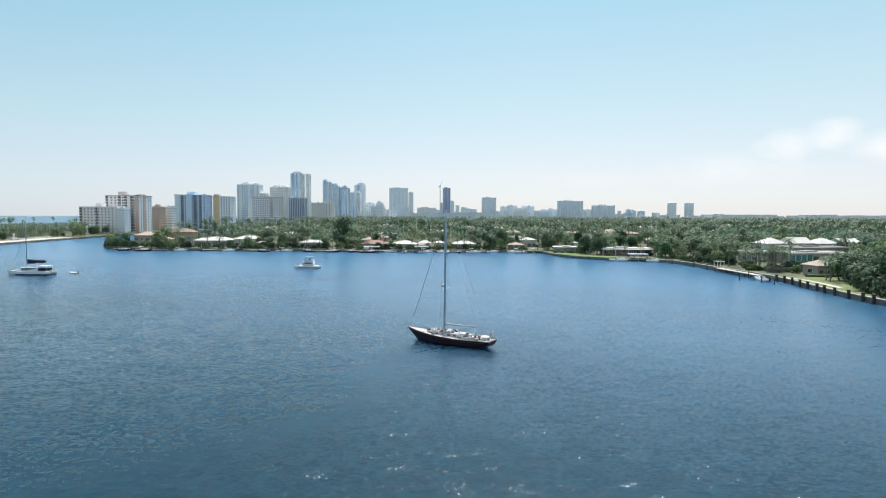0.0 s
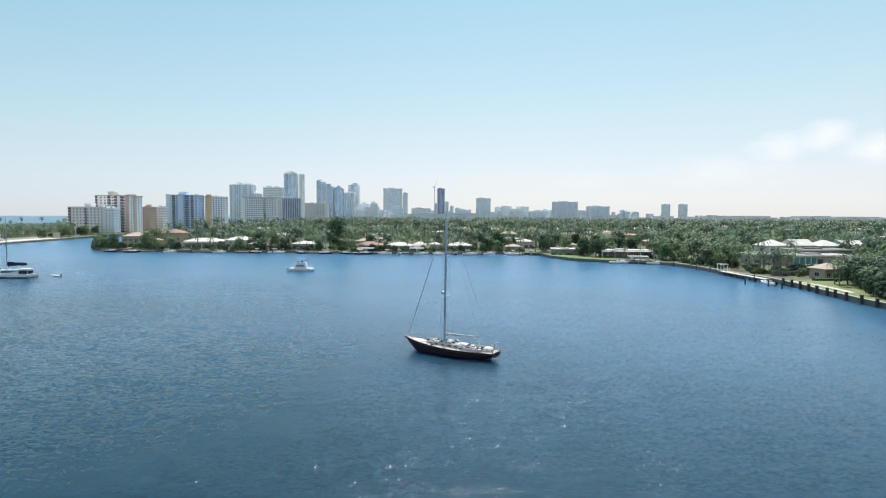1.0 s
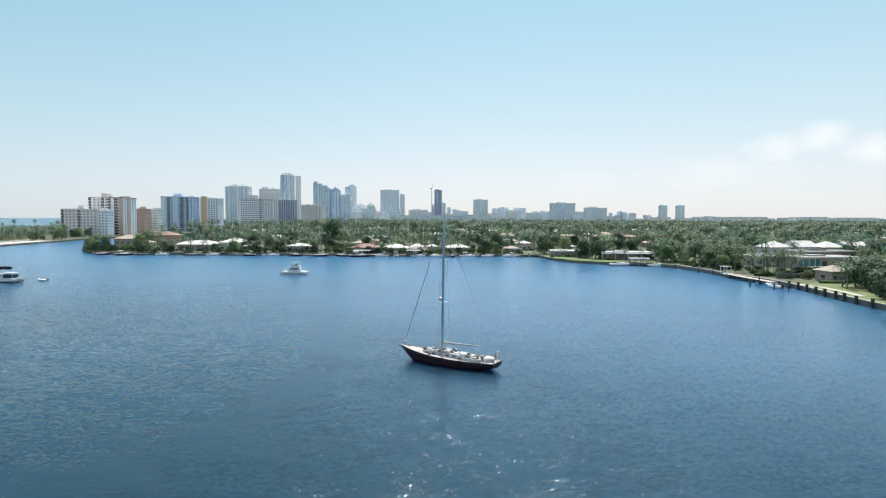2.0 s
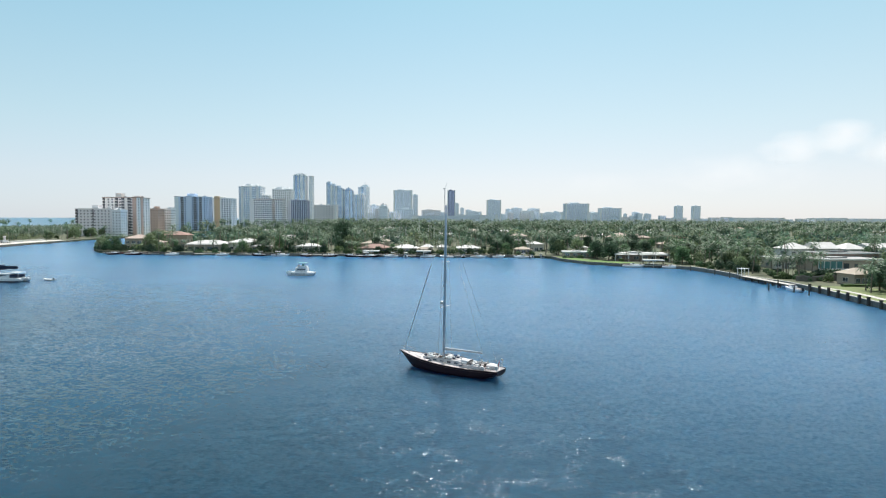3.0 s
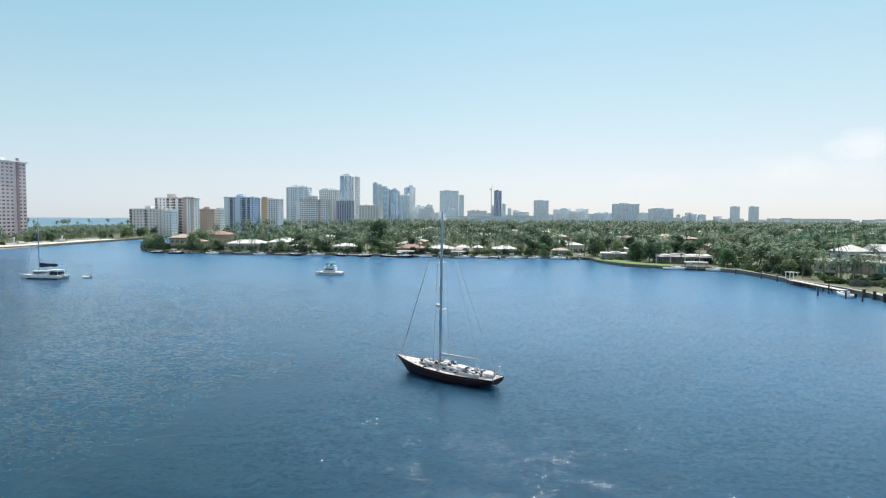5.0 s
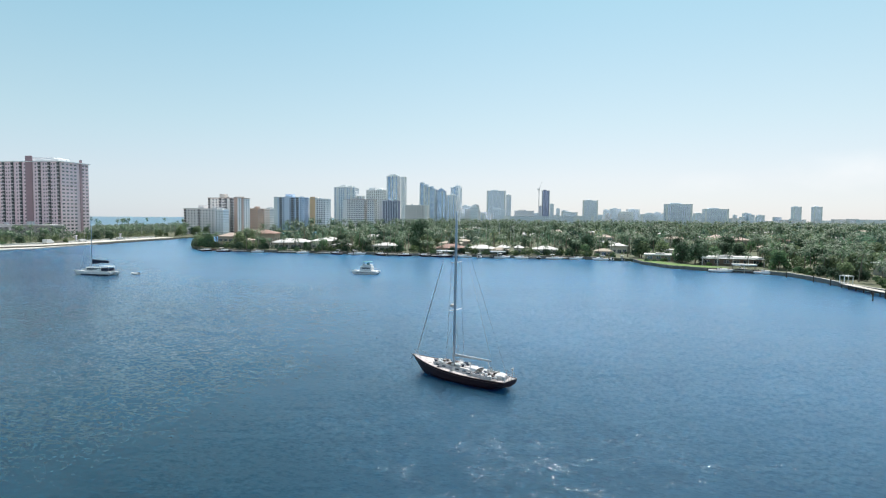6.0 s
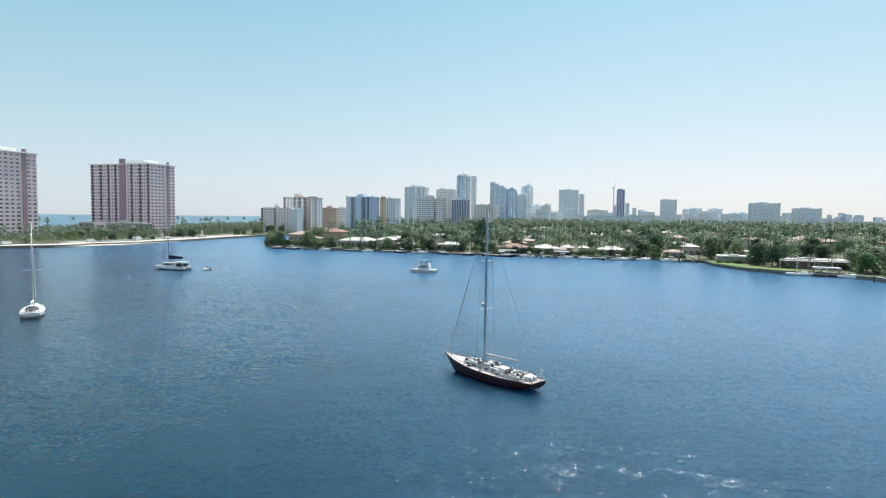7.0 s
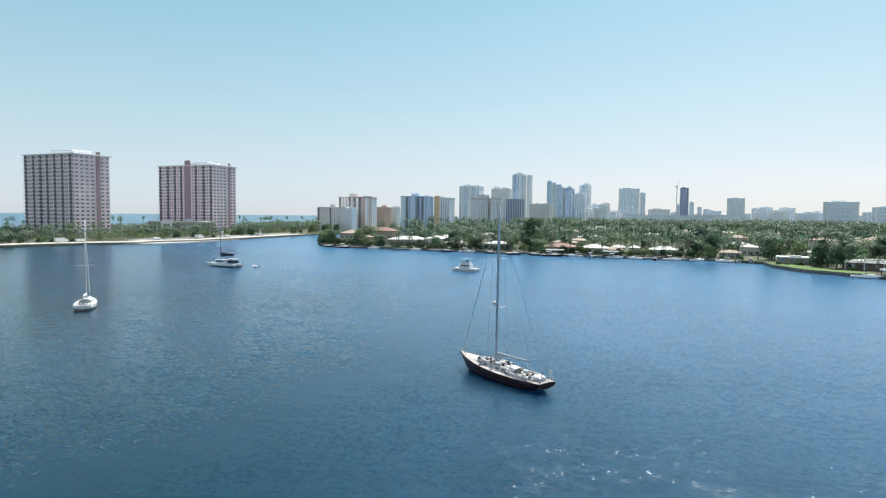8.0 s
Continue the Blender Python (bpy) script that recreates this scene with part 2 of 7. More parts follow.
M_HULL_DARK = mat("dark_hull", (0.030, 0.014, 0.020), (0.018, 0.009, 0.013), rough=0.3, scale=0.6, fine=5, spec=0.18)
M_TEAK = mat("bleached_teak", (0.47, 0.43, 0.425), (0.38, 0.345, 0.34), rough=0.8, scale=0.8, fine=10)
M_VARNISH = mat("varnished_wood", (0.15, 0.085, 0.06), (0.10, 0.055, 0.04), rough=0.3, scale=2, fine=12)
M_CANVAS = mat("white_canvas", (0.74, 0.74, 0.73), (0.62, 0.62, 0.62), rough=0.9, scale=2, fine=10, bump=0.02)
M_SAILCLOTH = mat("worn_sailcloth", (0.60, 0.585, 0.59), (0.47, 0.46, 0.465), rough=0.9, scale=2, fine=10, bump=0.02)
M_CANVAS_BLUE = mat("navy_canvas", (0.016, 0.025, 0.06), (0.01, 0.015, 0.035), rough=0.9, scale=2, fine=9, bump=0.02)
M_CANVAS_GREY = mat("grey_sailcloth", (0.42, 0.46, 0.51), (0.34, 0.37, 0.42), rough=0.85, scale=1.5, fine=8)
M_BLACK = mat("black_rubber", (0.02, 0.02, 0.02), (0.012, 0.012, 0.012), rough=0.6)
M_ROPE = mat("pale_rope", (0.5, 0.48, 0.44), None, rough=0.9)
M_TEALCANVAS = mat("aqua_canvas", (0.10, 0.30, 0.30), (0.07, 0.22, 0.23), rough=0.85)
M_FLAG = mat("red_cloth", (0.35, 0.04, 0.05), None, rough=0.9)


def paint(name, col, rough=0.75):
    col = tuple(min(0.84, c * 1.3) for c in col)
    return mat(name, col, tuple(c * 0.92 for c in col), rough=rough, scale=0.12, fine=1.2, amount=0.7)


P_PINKGREY = paint("pink_grey_stucco", (0.62, 0.50, 0.535))
P_PINKWHITE = paint("pinkish_white_stucco", (0.66, 0.575, 0.6))
P_MAUVE = paint("mauve_brown_stucco", (0.28, 0.195, 0.22))
P_CREAM = paint("cream_stucco", (0.68, 0.625, 0.605))
P_SALMON = paint("salmon_brown_stucco", (0.42, 0.30, 0.25))
P_BEIGE = paint("beige_stucco", (0.59, 0.57, 0.56))
P_GREYBEIGE = paint("grey_beige_stucco", (0.59, 0.57, 0.57))
P_BLUE = paint("pale_blue_stucco", (0.45, 0.53, 0.68))
P_DEEPBLUE = paint("deep_blue_stucco", (0.07, 0.13, 0.24))
P_YELLOW = paint("ochre_yellow_stucco", (0.64, 0.42, 0.25))
P_BROWN = paint("dark_brown_trim", (0.26, 0.19, 0.16))
P_WHITE = paint("white_stucco", (0.625, 0.635, 0.66))
# pale stucco with distance haze put into its blue tint, also nearer trim
P_HAZEBLUE = paint("haze_tinted_stucco", (0.56, 0.605, 0.80))
P_GREY = paint("grey_stucco", (0.45, 0.46, 0.48))
P_DECK = paint("stained_concrete", (0.27, 0.26, 0.25))
P_DARK = paint("slate_grey_cladding", (0.17, 0.19, 0.29))
P_HOUSE = paint("sun_bleached_stucco", (0.46, 0.42, 0.37))
P_HOUSE2 = paint("tan_stucco", (0.33, 0.265, 0.215))
P_HOUSEGREY = paint("pale_grey_stucco", (0.48, 0.49, 0.50))
R_WHITE = mat("white_roof_tiles", (0.54, 0.53, 0.515), (0.42, 0.41, 0.40), rough=0.8, scale=0.3, fine=3, bump=0.05)
R_CLAY = mat("clay_roof_tiles", (0.29, 0.18, 0.145), (0.20, 0.12, 0.10), rough=0.85, scale=0.4, fine=3, bump=0.05)
R_PEACH = mat("peach_roof_tiles", (0.40, 0.315, 0.27), (0.30, 0.235, 0.20), rough=0.85, scale=0.4, fine=3, bump=0.05)
R_TAN = mat("tan_roof_tiles", (0.36, 0.31, 0.25), (0.27, 0.225, 0.18), rough=0.85, scale=0.4, fine=3, bump=0.05)
R_DARK = mat("dark_grey_roofing", (0.17, 0.17, 0.17), (0.12, 0.12, 0.12), rough=0.9, scale=0.2, fine=2)
R_GREY = mat("grey_roofing", (0.36, 0.35, 0.34), (0.26, 0.255, 0.25), rough=0.9, scale=0.2, fine=2)


# ---------------------------------------------------------------- mesh helpers
def box(bm, x0, y0, z0, x1, y1, z1):
    v = [bm.verts.new((x, y, z)) for z in (z0, z1) for x, y in ((x0, y0), (x1, y0), (x1, y1), (x0, y1))]
    for f in ((3, 2, 1, 0), (4, 5, 6, 7), (0, 1, 5, 4), (1, 2, 6, 5), (2, 3, 7, 6), (3, 0, 4, 7)):
        bm.faces.new([v[i] for i in f])


def tube(bm, a, b, r0, r1=None, n=8, caps=True):
    a, b = Vector(a), Vector(b)
    r1 = r0 if r1 is None else r1
    q = (b - a).to_track_quat("Z", "Y")
    ring = [[bm.verts.new(p + q @ Vector((r * math.cos(k * math.tau / n), r * math.sin(k * math.tau / n), 0))) for k in range(n)] for p, r in ((a, r0), (b, r1))]
    for k in range(n):
        bm.faces.new((ring[0][k], ring[0][(k + 1) % n], ring[1][(k + 1) % n], ring[1][k]))
    if caps:
        bm.faces.new(ring[0][::-1])
        bm.faces.new(ring[1])


def pipe(bm, pts, r, n=6):
    """A round bar through a row of points."""
    pts = [Vector(p) for p in pts]
    rings = []
    for i, p in enumerate(pts):
        d = (pts[min(i + 1, len(pts) - 1)] - pts[max(i - 1, 0)]).normalized()
        q = d.to_track_quat("Z", "Y")
        rings.append([bm.verts.new(p + q @ Vector((r * math.cos(k * math.tau / n), r * math.sin(k * math.tau / n), 0))) for k in range(n)])
    for a, b in zip(rings, rings[1:]):
        for k in range(n):
            bm.faces.new((a[k], a[(k + 1) % n], b[(k + 1) % n], b[k]))
    bm.faces.new(rings[0][::-1])
    bm.faces.new(rings[-1])


def loft(bm, rings, closed=True, caps=True):
    vs = [[bm.verts.new(p) for p in r] for r in rings]
    n = len(vs[0])
    for a, b in zip(vs, vs[1:]):
        for k in range(n if closed else n - 1):
            bm.faces.new((a[k], a[(k + 1) % n], b[(k + 1) % n], b[k]))
    if caps:
        bm.faces.new(vs[0][::-1])
        bm.faces.new(vs[-1])


def blob(bm, c, r, sub=2, squash=(1, 1, 1)):
    m = Matrix.Translation(c) @ Matrix.Diagonal((r * squash[0], r * squash[1], r * squash[2], 1))
    bmesh.ops.create_icosphere(bm, subdivisions=sub, radius=1, matrix=m)


def meshed(name, bm, material, smooth=False, bevel=0.0):
    if bevel:
        bmesh.ops.bevel(bm, geom=bm.edges[:], offset=bevel, segments=2, affect="EDGES", clamp_overlap=True)
    bmesh.ops.recalc_face_normals(bm, faces=bm.faces[:])
    me = bpy.data.meshes.new(name)
    bm.to_mesh(me)
    bm.free()
    me.materials.append(material)
    if smooth:
        me.shade_smooth()
    return me


def part(name, bm, material, parent=None, label="", smooth=False, bevel=0.0):
    ob = new(name, meshed(name, bm, material, smooth, bevel))
    if parent:
        ob.parent = parent
    return tagged(ob, label)


def piece(name, me, parent, m):
    ob = new(name, me)
    ob.parent = parent
    ob.matrix_basis = m
    return ob


def thing(name, m, label, category, group=""):
    ob = new(name)
    ob.empty_display_size = 0.2
    ob.matrix_basis = m
    return tagged(ob, label, category, group)


def plate(pts, z0, z1):
    """A slab with an outline of any shape."""
    from mathutils.geometry import tessellate_polygon
    bm = bmesh.new()
    lo = [bm.verts.new((x, y, z0)) for x, y in pts]
    hi = [bm.verts.new((x, y, z1)) for x, y in pts]
    for t in tessellate_polygon([[Vector((x, y, 0)) for x, y in pts]]):
        bm.faces.new([hi[i] for i in t])
    k = len(pts)
    for i in range(k):
        bm.faces.new((lo[i], lo[(i + 1) % k], hi[(i + 1) % k], hi[i]))
    return bm


# ---------------------------------------------------------------- water and land
LAND = 1.2
bm = bmesh.new()
loft(bm, [[(4930 * math.cos(k * math.tau / 96), 4930 * math.sin(k * math.tau / 96), z) for k in range(96)] for z in (-60.0, 0.0)])
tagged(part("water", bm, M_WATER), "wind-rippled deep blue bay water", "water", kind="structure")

SHORE_RIGHT = [(118, -900), (114, 60), (111.5, 120), (111.2, 143), (111.4, 156.5), (113.2, 174), (115.6, 190), (116.2, 209), (112.4, 232), (111.5, 252), (108.8, 269), (98, 282), (84, 285), (71, 295), (62.5, 315), (61.2, 333)]
SHORE_FAR = [(43, 342), (10, 341), (-42, 343.5), (-88, 346.5), (-150, 349), (-177, 353), (-198, 362), (-212, 381)]
CHANNEL = [(-220, 420), (-226, 520), (-222, 640), (-215, 800), (-210, 950), (-250, 985), (-285, 950), (-290, 800), (-298, 640), (-306, 545)]
SHORE_ISLAND = [(-302, 502), (-298, 440), (-292.5, 391), (-294, 347), (-303, 328), (-299, 308), (-315, 288), (-326, 266), (-330, 243), (-334, 100), (-342, -900)]
OCEAN = [(-600, -900), (-590, 200), (-560, 420), (-545, 620), (-520, 900), (-500, 1300), (-480, 1900), (-430, 2700), (-380, 3600), (-300, 4890)]
RIM = [(900, 4815), (2200, 4380), (3400, 3530), (4300, 2350), (4800, 1000), (4890, -300), (4820, -900)]
tagged(part("ground", plate(SHORE_RIGHT + SHORE_FAR + CHANNEL + SHORE_ISLAND + OCEAN + RIM, -1.0, LAND), M_GROUND), "low land of dry grass and sand round the bay", "ground", kind="structure")

tagged(part("ocean", plate([(x + 12, y) for x, y in OCEAN] + [(-1200, 4770), (-2400, 4290), (-3500, 3460), (-4300, 2380), (-4800, 1000), (-4900, -100), (-4830, -900)], -0.5, 0.03), M_OCEAN), "hazy turquoise ocean beyond the island", "ocean", kind="structure")


def ribbon(pts, inner, outer, z0, z1):
    """A wall or kerb that follows a line, from inner to outer metres to its right."""
    bm = bmesh.new()
    rings = []
    for i, (x, y) in enumerate(pts):
        a, b = Vector(pts[max(i - 1, 0)]), Vector(pts[min(i + 1, len(pts) - 1)])
        d = (b - a).normalized()
        r = Vector((d.y, -d.x))
        p, q = Vector((x, y)) + r * inner, Vector((x, y)) + r * outer
        rings.append([(p.x, p.y, z0), (q.x, q.y, z0), (q.x, q.y, z1), (p.x, p.y, z1)])
    loft(bm, rings)
    return bm


tagged(part("seawall_east", ribbon(SHORE_RIGHT[:11], -0.35, 0.25, -1, LAND + 0.12), M_SEAWALL), "stained concrete seawall along the lawns", "seawall", kind="structure")
tagged(part("seawall_cap_east", ribbon(SHORE_RIGHT[:11], -0.42, 0.35, LAND + 0.12, LAND + 0.27), M_CAP), "pale concrete cap on the seawall", "seawall", kind="structure")
tagged(part("seawall_point", ribbon(SHORE_RIGHT[10:], -0.3, 0.25, -1, LAND + 0.1), M_SEAWALL), "dark concrete seawall round the grassy point", "seawall", kind="structure")
tagged(part("seawall_far", ribbon(SHORE_FAR[:6], -0.3, 0.3, -1, LAND + 0.15), M_SEAWALL), "dark stained seawall below the waterfront houses", "seawall", kind="structure")
tagged(part("bulkhead_point", ribbon([(-163, 350.4), (-170, 351.4), (-177, 352.4), (-188, 357)], -0.5, 0.1, -1, 0.85), mat("red_brown_timber", (0.22, 0.085, 0.065), (0.13, 0.055, 0.045), rough=0.85, scale=0.6, fine=5)), "red-brown timber bulkhead at the foot of the wooded point", "bulkhead", kind="structure")
tagged(part("bank_island", ribbon(SHORE_ISLAND[:9], -0.6, 0.8, -1, LAND - 0.05), M_SEAWALL), "dark stained low bank of the barrier island", "bank", kind="structure")
tagged(part("promenade", ribbon(SHORE_ISLAND[:10], 2.6, 19, LAND - 0.3, LAND + 0.06), M_SAND), "broad pale sandy strip along the island shore", "path", kind="structure")
tagged(part("verge", ribbon(SHORE_ISLAND[:10], 1.2, 2.6, LAND - 0.3, LAND + 0.09), M_DRYLAWN), "narrow grass verge along the island shore", "lawn", kind="structure")
tagged(part("road", ribbon(SHORE_ISLAND[:10], 26, 35, LAND - 0.3, LAND + 0.05), M_ASPHALT), "asphalt road behind the island's trees", "road", kind="structure")
tagged(part("sandbank", plate([(-298, 396), (-291, 392), (-290, 370), (-288, 346), (-286.5, 333), (-290, 318), (-296, 307), (-304, 300), (-309, 320), (-307, 338), (-300, 352)], -0.6, 0.5), M_SAND), "white sand spit at the water's edge", "sandbank", kind="structure")
tagged(part("beach", ribbon([(x, y) for x, y in OCEAN[:6]], -6, 30, -0.5, LAND + 0.08), M_SAND), "pale ocean beach", "beach", kind="structure")

tagged(part("lawn_point", plate([(62.5, 331), (63.5, 315.5), (71.6, 296.4), (84, 286.6), (93, 286), (91, 293), (82, 301), (74, 312), (70, 326)], LAND - 0.2, LAND + 0.07), M_LAWN), "bright mown lawn on the point", "lawn", kind="structure")
tagged(part("lawn_villa", plate([(112.4, 143.4), (112.6, 156.6), (114.4, 174), (116.8, 190), (117.4, 200), (128, 199), (136, 190), (124, 172), (117.5, 158), (114, 148)], LAND - 0.2, LAND + 0.07), M_DRYLAWN), "sunny lawn between seawall and garden house", "lawn", kind="structure")
tagged(part("garden_path", ribbon([(117.4, 196), (119.5, 188), (118.6, 176), (117.2, 168)], -0.9, 0.9, LAND, LAND + 0.11), M_SAND), "pale curved garden path", "path", kind="structure")


# ---------------------------------------------------------------- pier, piles and posts
def pile(x, y, top, r=0.2, group="mooring piles"):
    bm = bmesh.new()
    tube(bm, (0, 0, -1.5), (0, 0, top), r * 1.1, r * 0.9, 9)
    tube(bm, (0, 0, top), (0, 0, top + 0.12), r * 0.9, r * 0.3, 9)
    ob = tagged(part("mooring_pile", bm, M_TIMBER), "dark weathered timber pile standing in the water", "pile", group)
    ob.matrix_basis = pose(x, y, 0)
    return ob


for x, y, top in ((103.3, 198, 2.4), (108.5, 246, 2.3), (109.5, 236, 2.2), (110, 205, 2.5), (107.5, 192, 2.2), (105.8, 262, 2.2), (108.6, 186.5, 1.8)):
    pile(x, y, top)


def pier(a, b, width, posts):
    a, b = Vector(a), Vector(b)
    d = (b - a)
    yaw = math.degrees(math.atan2(d.y, d.x))
    long = d.length
    t = thing("pier", pose(a.x, a.y, 0, 0, 0, yaw), "bleached timber pier on dark piles beside the seawall", "pier")
    bm = bmesh.new()
    for s in (-width / 2 + 0.15, width / 2 - 0.3):
        box(bm, 0, s, 1.0, long, s + 0.15, 1.28)
    part("beam", bm, M_TIMBER, t)
    bm = bmesh.new()
    box(bm, 0, -width / 2, 0, 0.27, width / 2, 0.09)
    plank = meshed("plank", bm, M_DECKING)
    for i in range(int(long / 0.3)):
        piece("plank", plank, t, pose(i * 0.3, random.uniform(-0.03, 0.03), 1.281))
    bm = bmesh.new()
    tube(bm, (0, 0, -1.5), (0, 0, 1.25), 0.19, 0.17, 8)
    leg = meshed("post", bm, M_TIMBER)
    for i in range(posts):
        for s in (-1, 1):
            piece("post", leg, t, pose(0.5 + (long - 1) * i / (posts - 1), s * (width / 2 - 0.2), 0.0))
    return t


pier((111.2, 230.5), (112.6, 201.5), 2.6, 8)

bm = bmesh.new()
box(bm, -0.3, -0.3, -1.2, 0.3, 0.3, 2.25)
box(bm, -0.36, -0.36, 2.25, 0.36, 0.36, 2.42)
post_mesh = meshed("seawall_post", bm, M_TIMBER, bevel=0.03)
for i in range(26):
    y = 196 - 5.05 * i + random.uniform(-0.9, 0.9)
    pts = SHORE_RIGHT
    for (x0, y0), (x1, y1) in zip(pts, pts[1:]):
        if y0 <= y <= y1:
            x = x0 + (x1 - x0) * (y - y0) / (y1 - y0)
    ob = new("seawall_post", post_mesh)
    ob.matrix_basis = pose(x - 0.95, y, random.uniform(-0.15, 0.1), random.uniform(-2, 2), random.uniform(-2, 2), random.uniform(-8, 8))
    tagged(ob, "square dark timber post against the seawall", "post", "seawall posts")


def dock(x, y, yaw, long, width=2.0):
    t = thing("dock", pose(x, y, 0, 0, 0, yaw), "small grey timber dock at the water's edge", "dock", "waterfront docks")
    bm = bmesh.new()
    box(bm, -long / 2, -width / 2, 0.75, long / 2, width / 2, 0.95)
    part("deck", bm, M_DECKING, t, bevel=0.02)
    for sx in (-1, 1):
        for sy in (-1, 1):
            bm = bmesh.new()
            tube(bm, (sx * (long / 2 - 0.3), sy * (width / 2 - 0.15), -1.5), (sx * (long / 2 - 0.3), sy * (width / 2 - 0.15), 1.7), 0.16, 0.14, 8)
            part("post", bm, M_TIMBER, t)


for x, y, yaw, n in ((-160, 345.5, 0, 10), (-128, 344.5, 0, 14), (-106, 343.5, 0, 9), (-66, 341.5, 0, 12), (-33, 340, 0, 14), (-12, 338.5, 0, 9), (7, 337.5, 0, 12), (24, 338, 0, 10), (46, 338.5, 0, 8), (94, 280, -10, 16), (-186, 353, 30, 8)):
    dock(x, y, yaw, n)


def boat_shelter(x, y, yaw, long, wide, h):
    """A flat white canopy on posts over a lifted boat."""
    t = thing("boat_shelter", pose(x, y, 0, 0, 0, yaw), "flat white boat shelter on slim posts over the water", "boat shelter", "boat shelters")
    bm = bmesh.new()
    box(bm, -long / 2, -wide / 2, h, long / 2, wide / 2, h + 0.22)
    roof_ob = part("roof", bm, M_DECKING, t, bevel=0.03)
    for s in (-1, 1):
        bm = bmesh.new()
        box(bm, -long / 2 - 0.05, s * wide / 2 - 0.05, h - 0.2, long / 2 + 0.05, s * wide / 2 + 0.05, h + 0.26)
        part("fascia", bm, M_WHITE, roof_ob)
    for sx in (-1, 0, 1):
        for s in (-1, 1):
            bm = bmesh.new()
            tube(bm, (sx * (long / 2 - 0.3), s * (wide / 2 - 0.25), -1.5), (sx * (long / 2 - 0.3), s * (wide / 2 - 0.25), h), 0.13, 0.11, 8)
            part("post", bm, M_TIMBER if sx else M_WHITE, t)


for x, y, yaw, long, wide, h in ((97, 281.5, -12, 9, 4.4, 3.2), (-7.5, 338.5, 0, 8, 5, 3.4), (-36, 340, 0, 9, 4.6, 3.2)):
    boat_shelter(x, y, yaw, long, wide, h)


# low garden walls, hedges and a white pergola by the pier
def hedge(a, b, h, wide, material, name, label):
    a, b = Vector(a), Vector(b)
    d = b - a
    n = max(3, int(d.length / 1.2))
    rr = random.Random(int(a.x * 7 + a.y))
    bm = bmesh.new()
    rows = []
    for i in range(n + 1):
        x = d.length * i / n
        j = 1 + rr.uniform(-0.12, 0.12)
        rows.append([(x, -wide / 2 * j, 0), (x, -wide / 2 * j, h * 0.8 * j), (x, 0, h * j), (x, wide / 2 * j, h * 0.8 * j), (x, wide / 2 * j, 0)])
    loft(bm, rows)
    ob = tagged(part(name, bm, material), label, "hedge" if "hedge" in name else "wall", "garden borders")
    ob.matrix_basis = pose(a.x, a.y, LAND - 0.1, 0, 0, math.degrees(math.atan2(d.y, d.x)))


hedge((121, 214), (138.5, 216.5), 2.0, 0.5, M_SEAWALL, "garden_wall", "brown-grey garden wall below the villa")
hedge((127, 219), (146, 222), 2.4, 2.4, M_SHRUB, "hedge", "clipped green hedge before the villa")
hedge((118, 222), (133, 224), 1.3, 1.4, M_SHRUB, "hedge", "clipped green hedge behind the pier")
hedge((126, 198.5), (138, 200), 1.0, 1.2, M_SHRUB, "hedge", "low hedge beside the garden house")
t = thing("pergola", pose(112.6, 232.5, LAND + 0.1, 0, 0, 3), "small white pergola at the head of the pier", "pergola")
for sx in (-1.3, 1.3):
    for sy in (-1.3, 1.3):
        bm = bmesh.new()
        box(bm, sx - 0.09, sy - 0.09, 0, sx + 0.09, sy + 0.09, 2.4)
        part("post", bm, M_WHITE, t)
for k in range(7):
    bm = bmesh.new()
    box(bm, -1.6, -1.5 + k * 0.5 - 0.05, 2.4, 1.6, -1.5 + k * 0.5 + 0.05, 2.56)
    part("slat", bm, M_WHITE, t)


# ---------------------------------------------------------------- tall buildings
def window_mesh(name, w, h, material, deep=0.06):
    bm = bmesh.new()
    box(bm, -w / 2, -deep, 0, w / 2, 0.1, h)
    return meshed(name, bm, material)


def face_pose(side, w, d, u, z):
    """A place on a face of a block w by d, u metres along the face from its middle."""
    if side == "front":
        return pose(u, -d / 2, z)
    if side == "right":
        return pose(w / 2, u, z, 0, 0, 90)
    return pose(-w / 2, -u, z, 0, 0, -90)


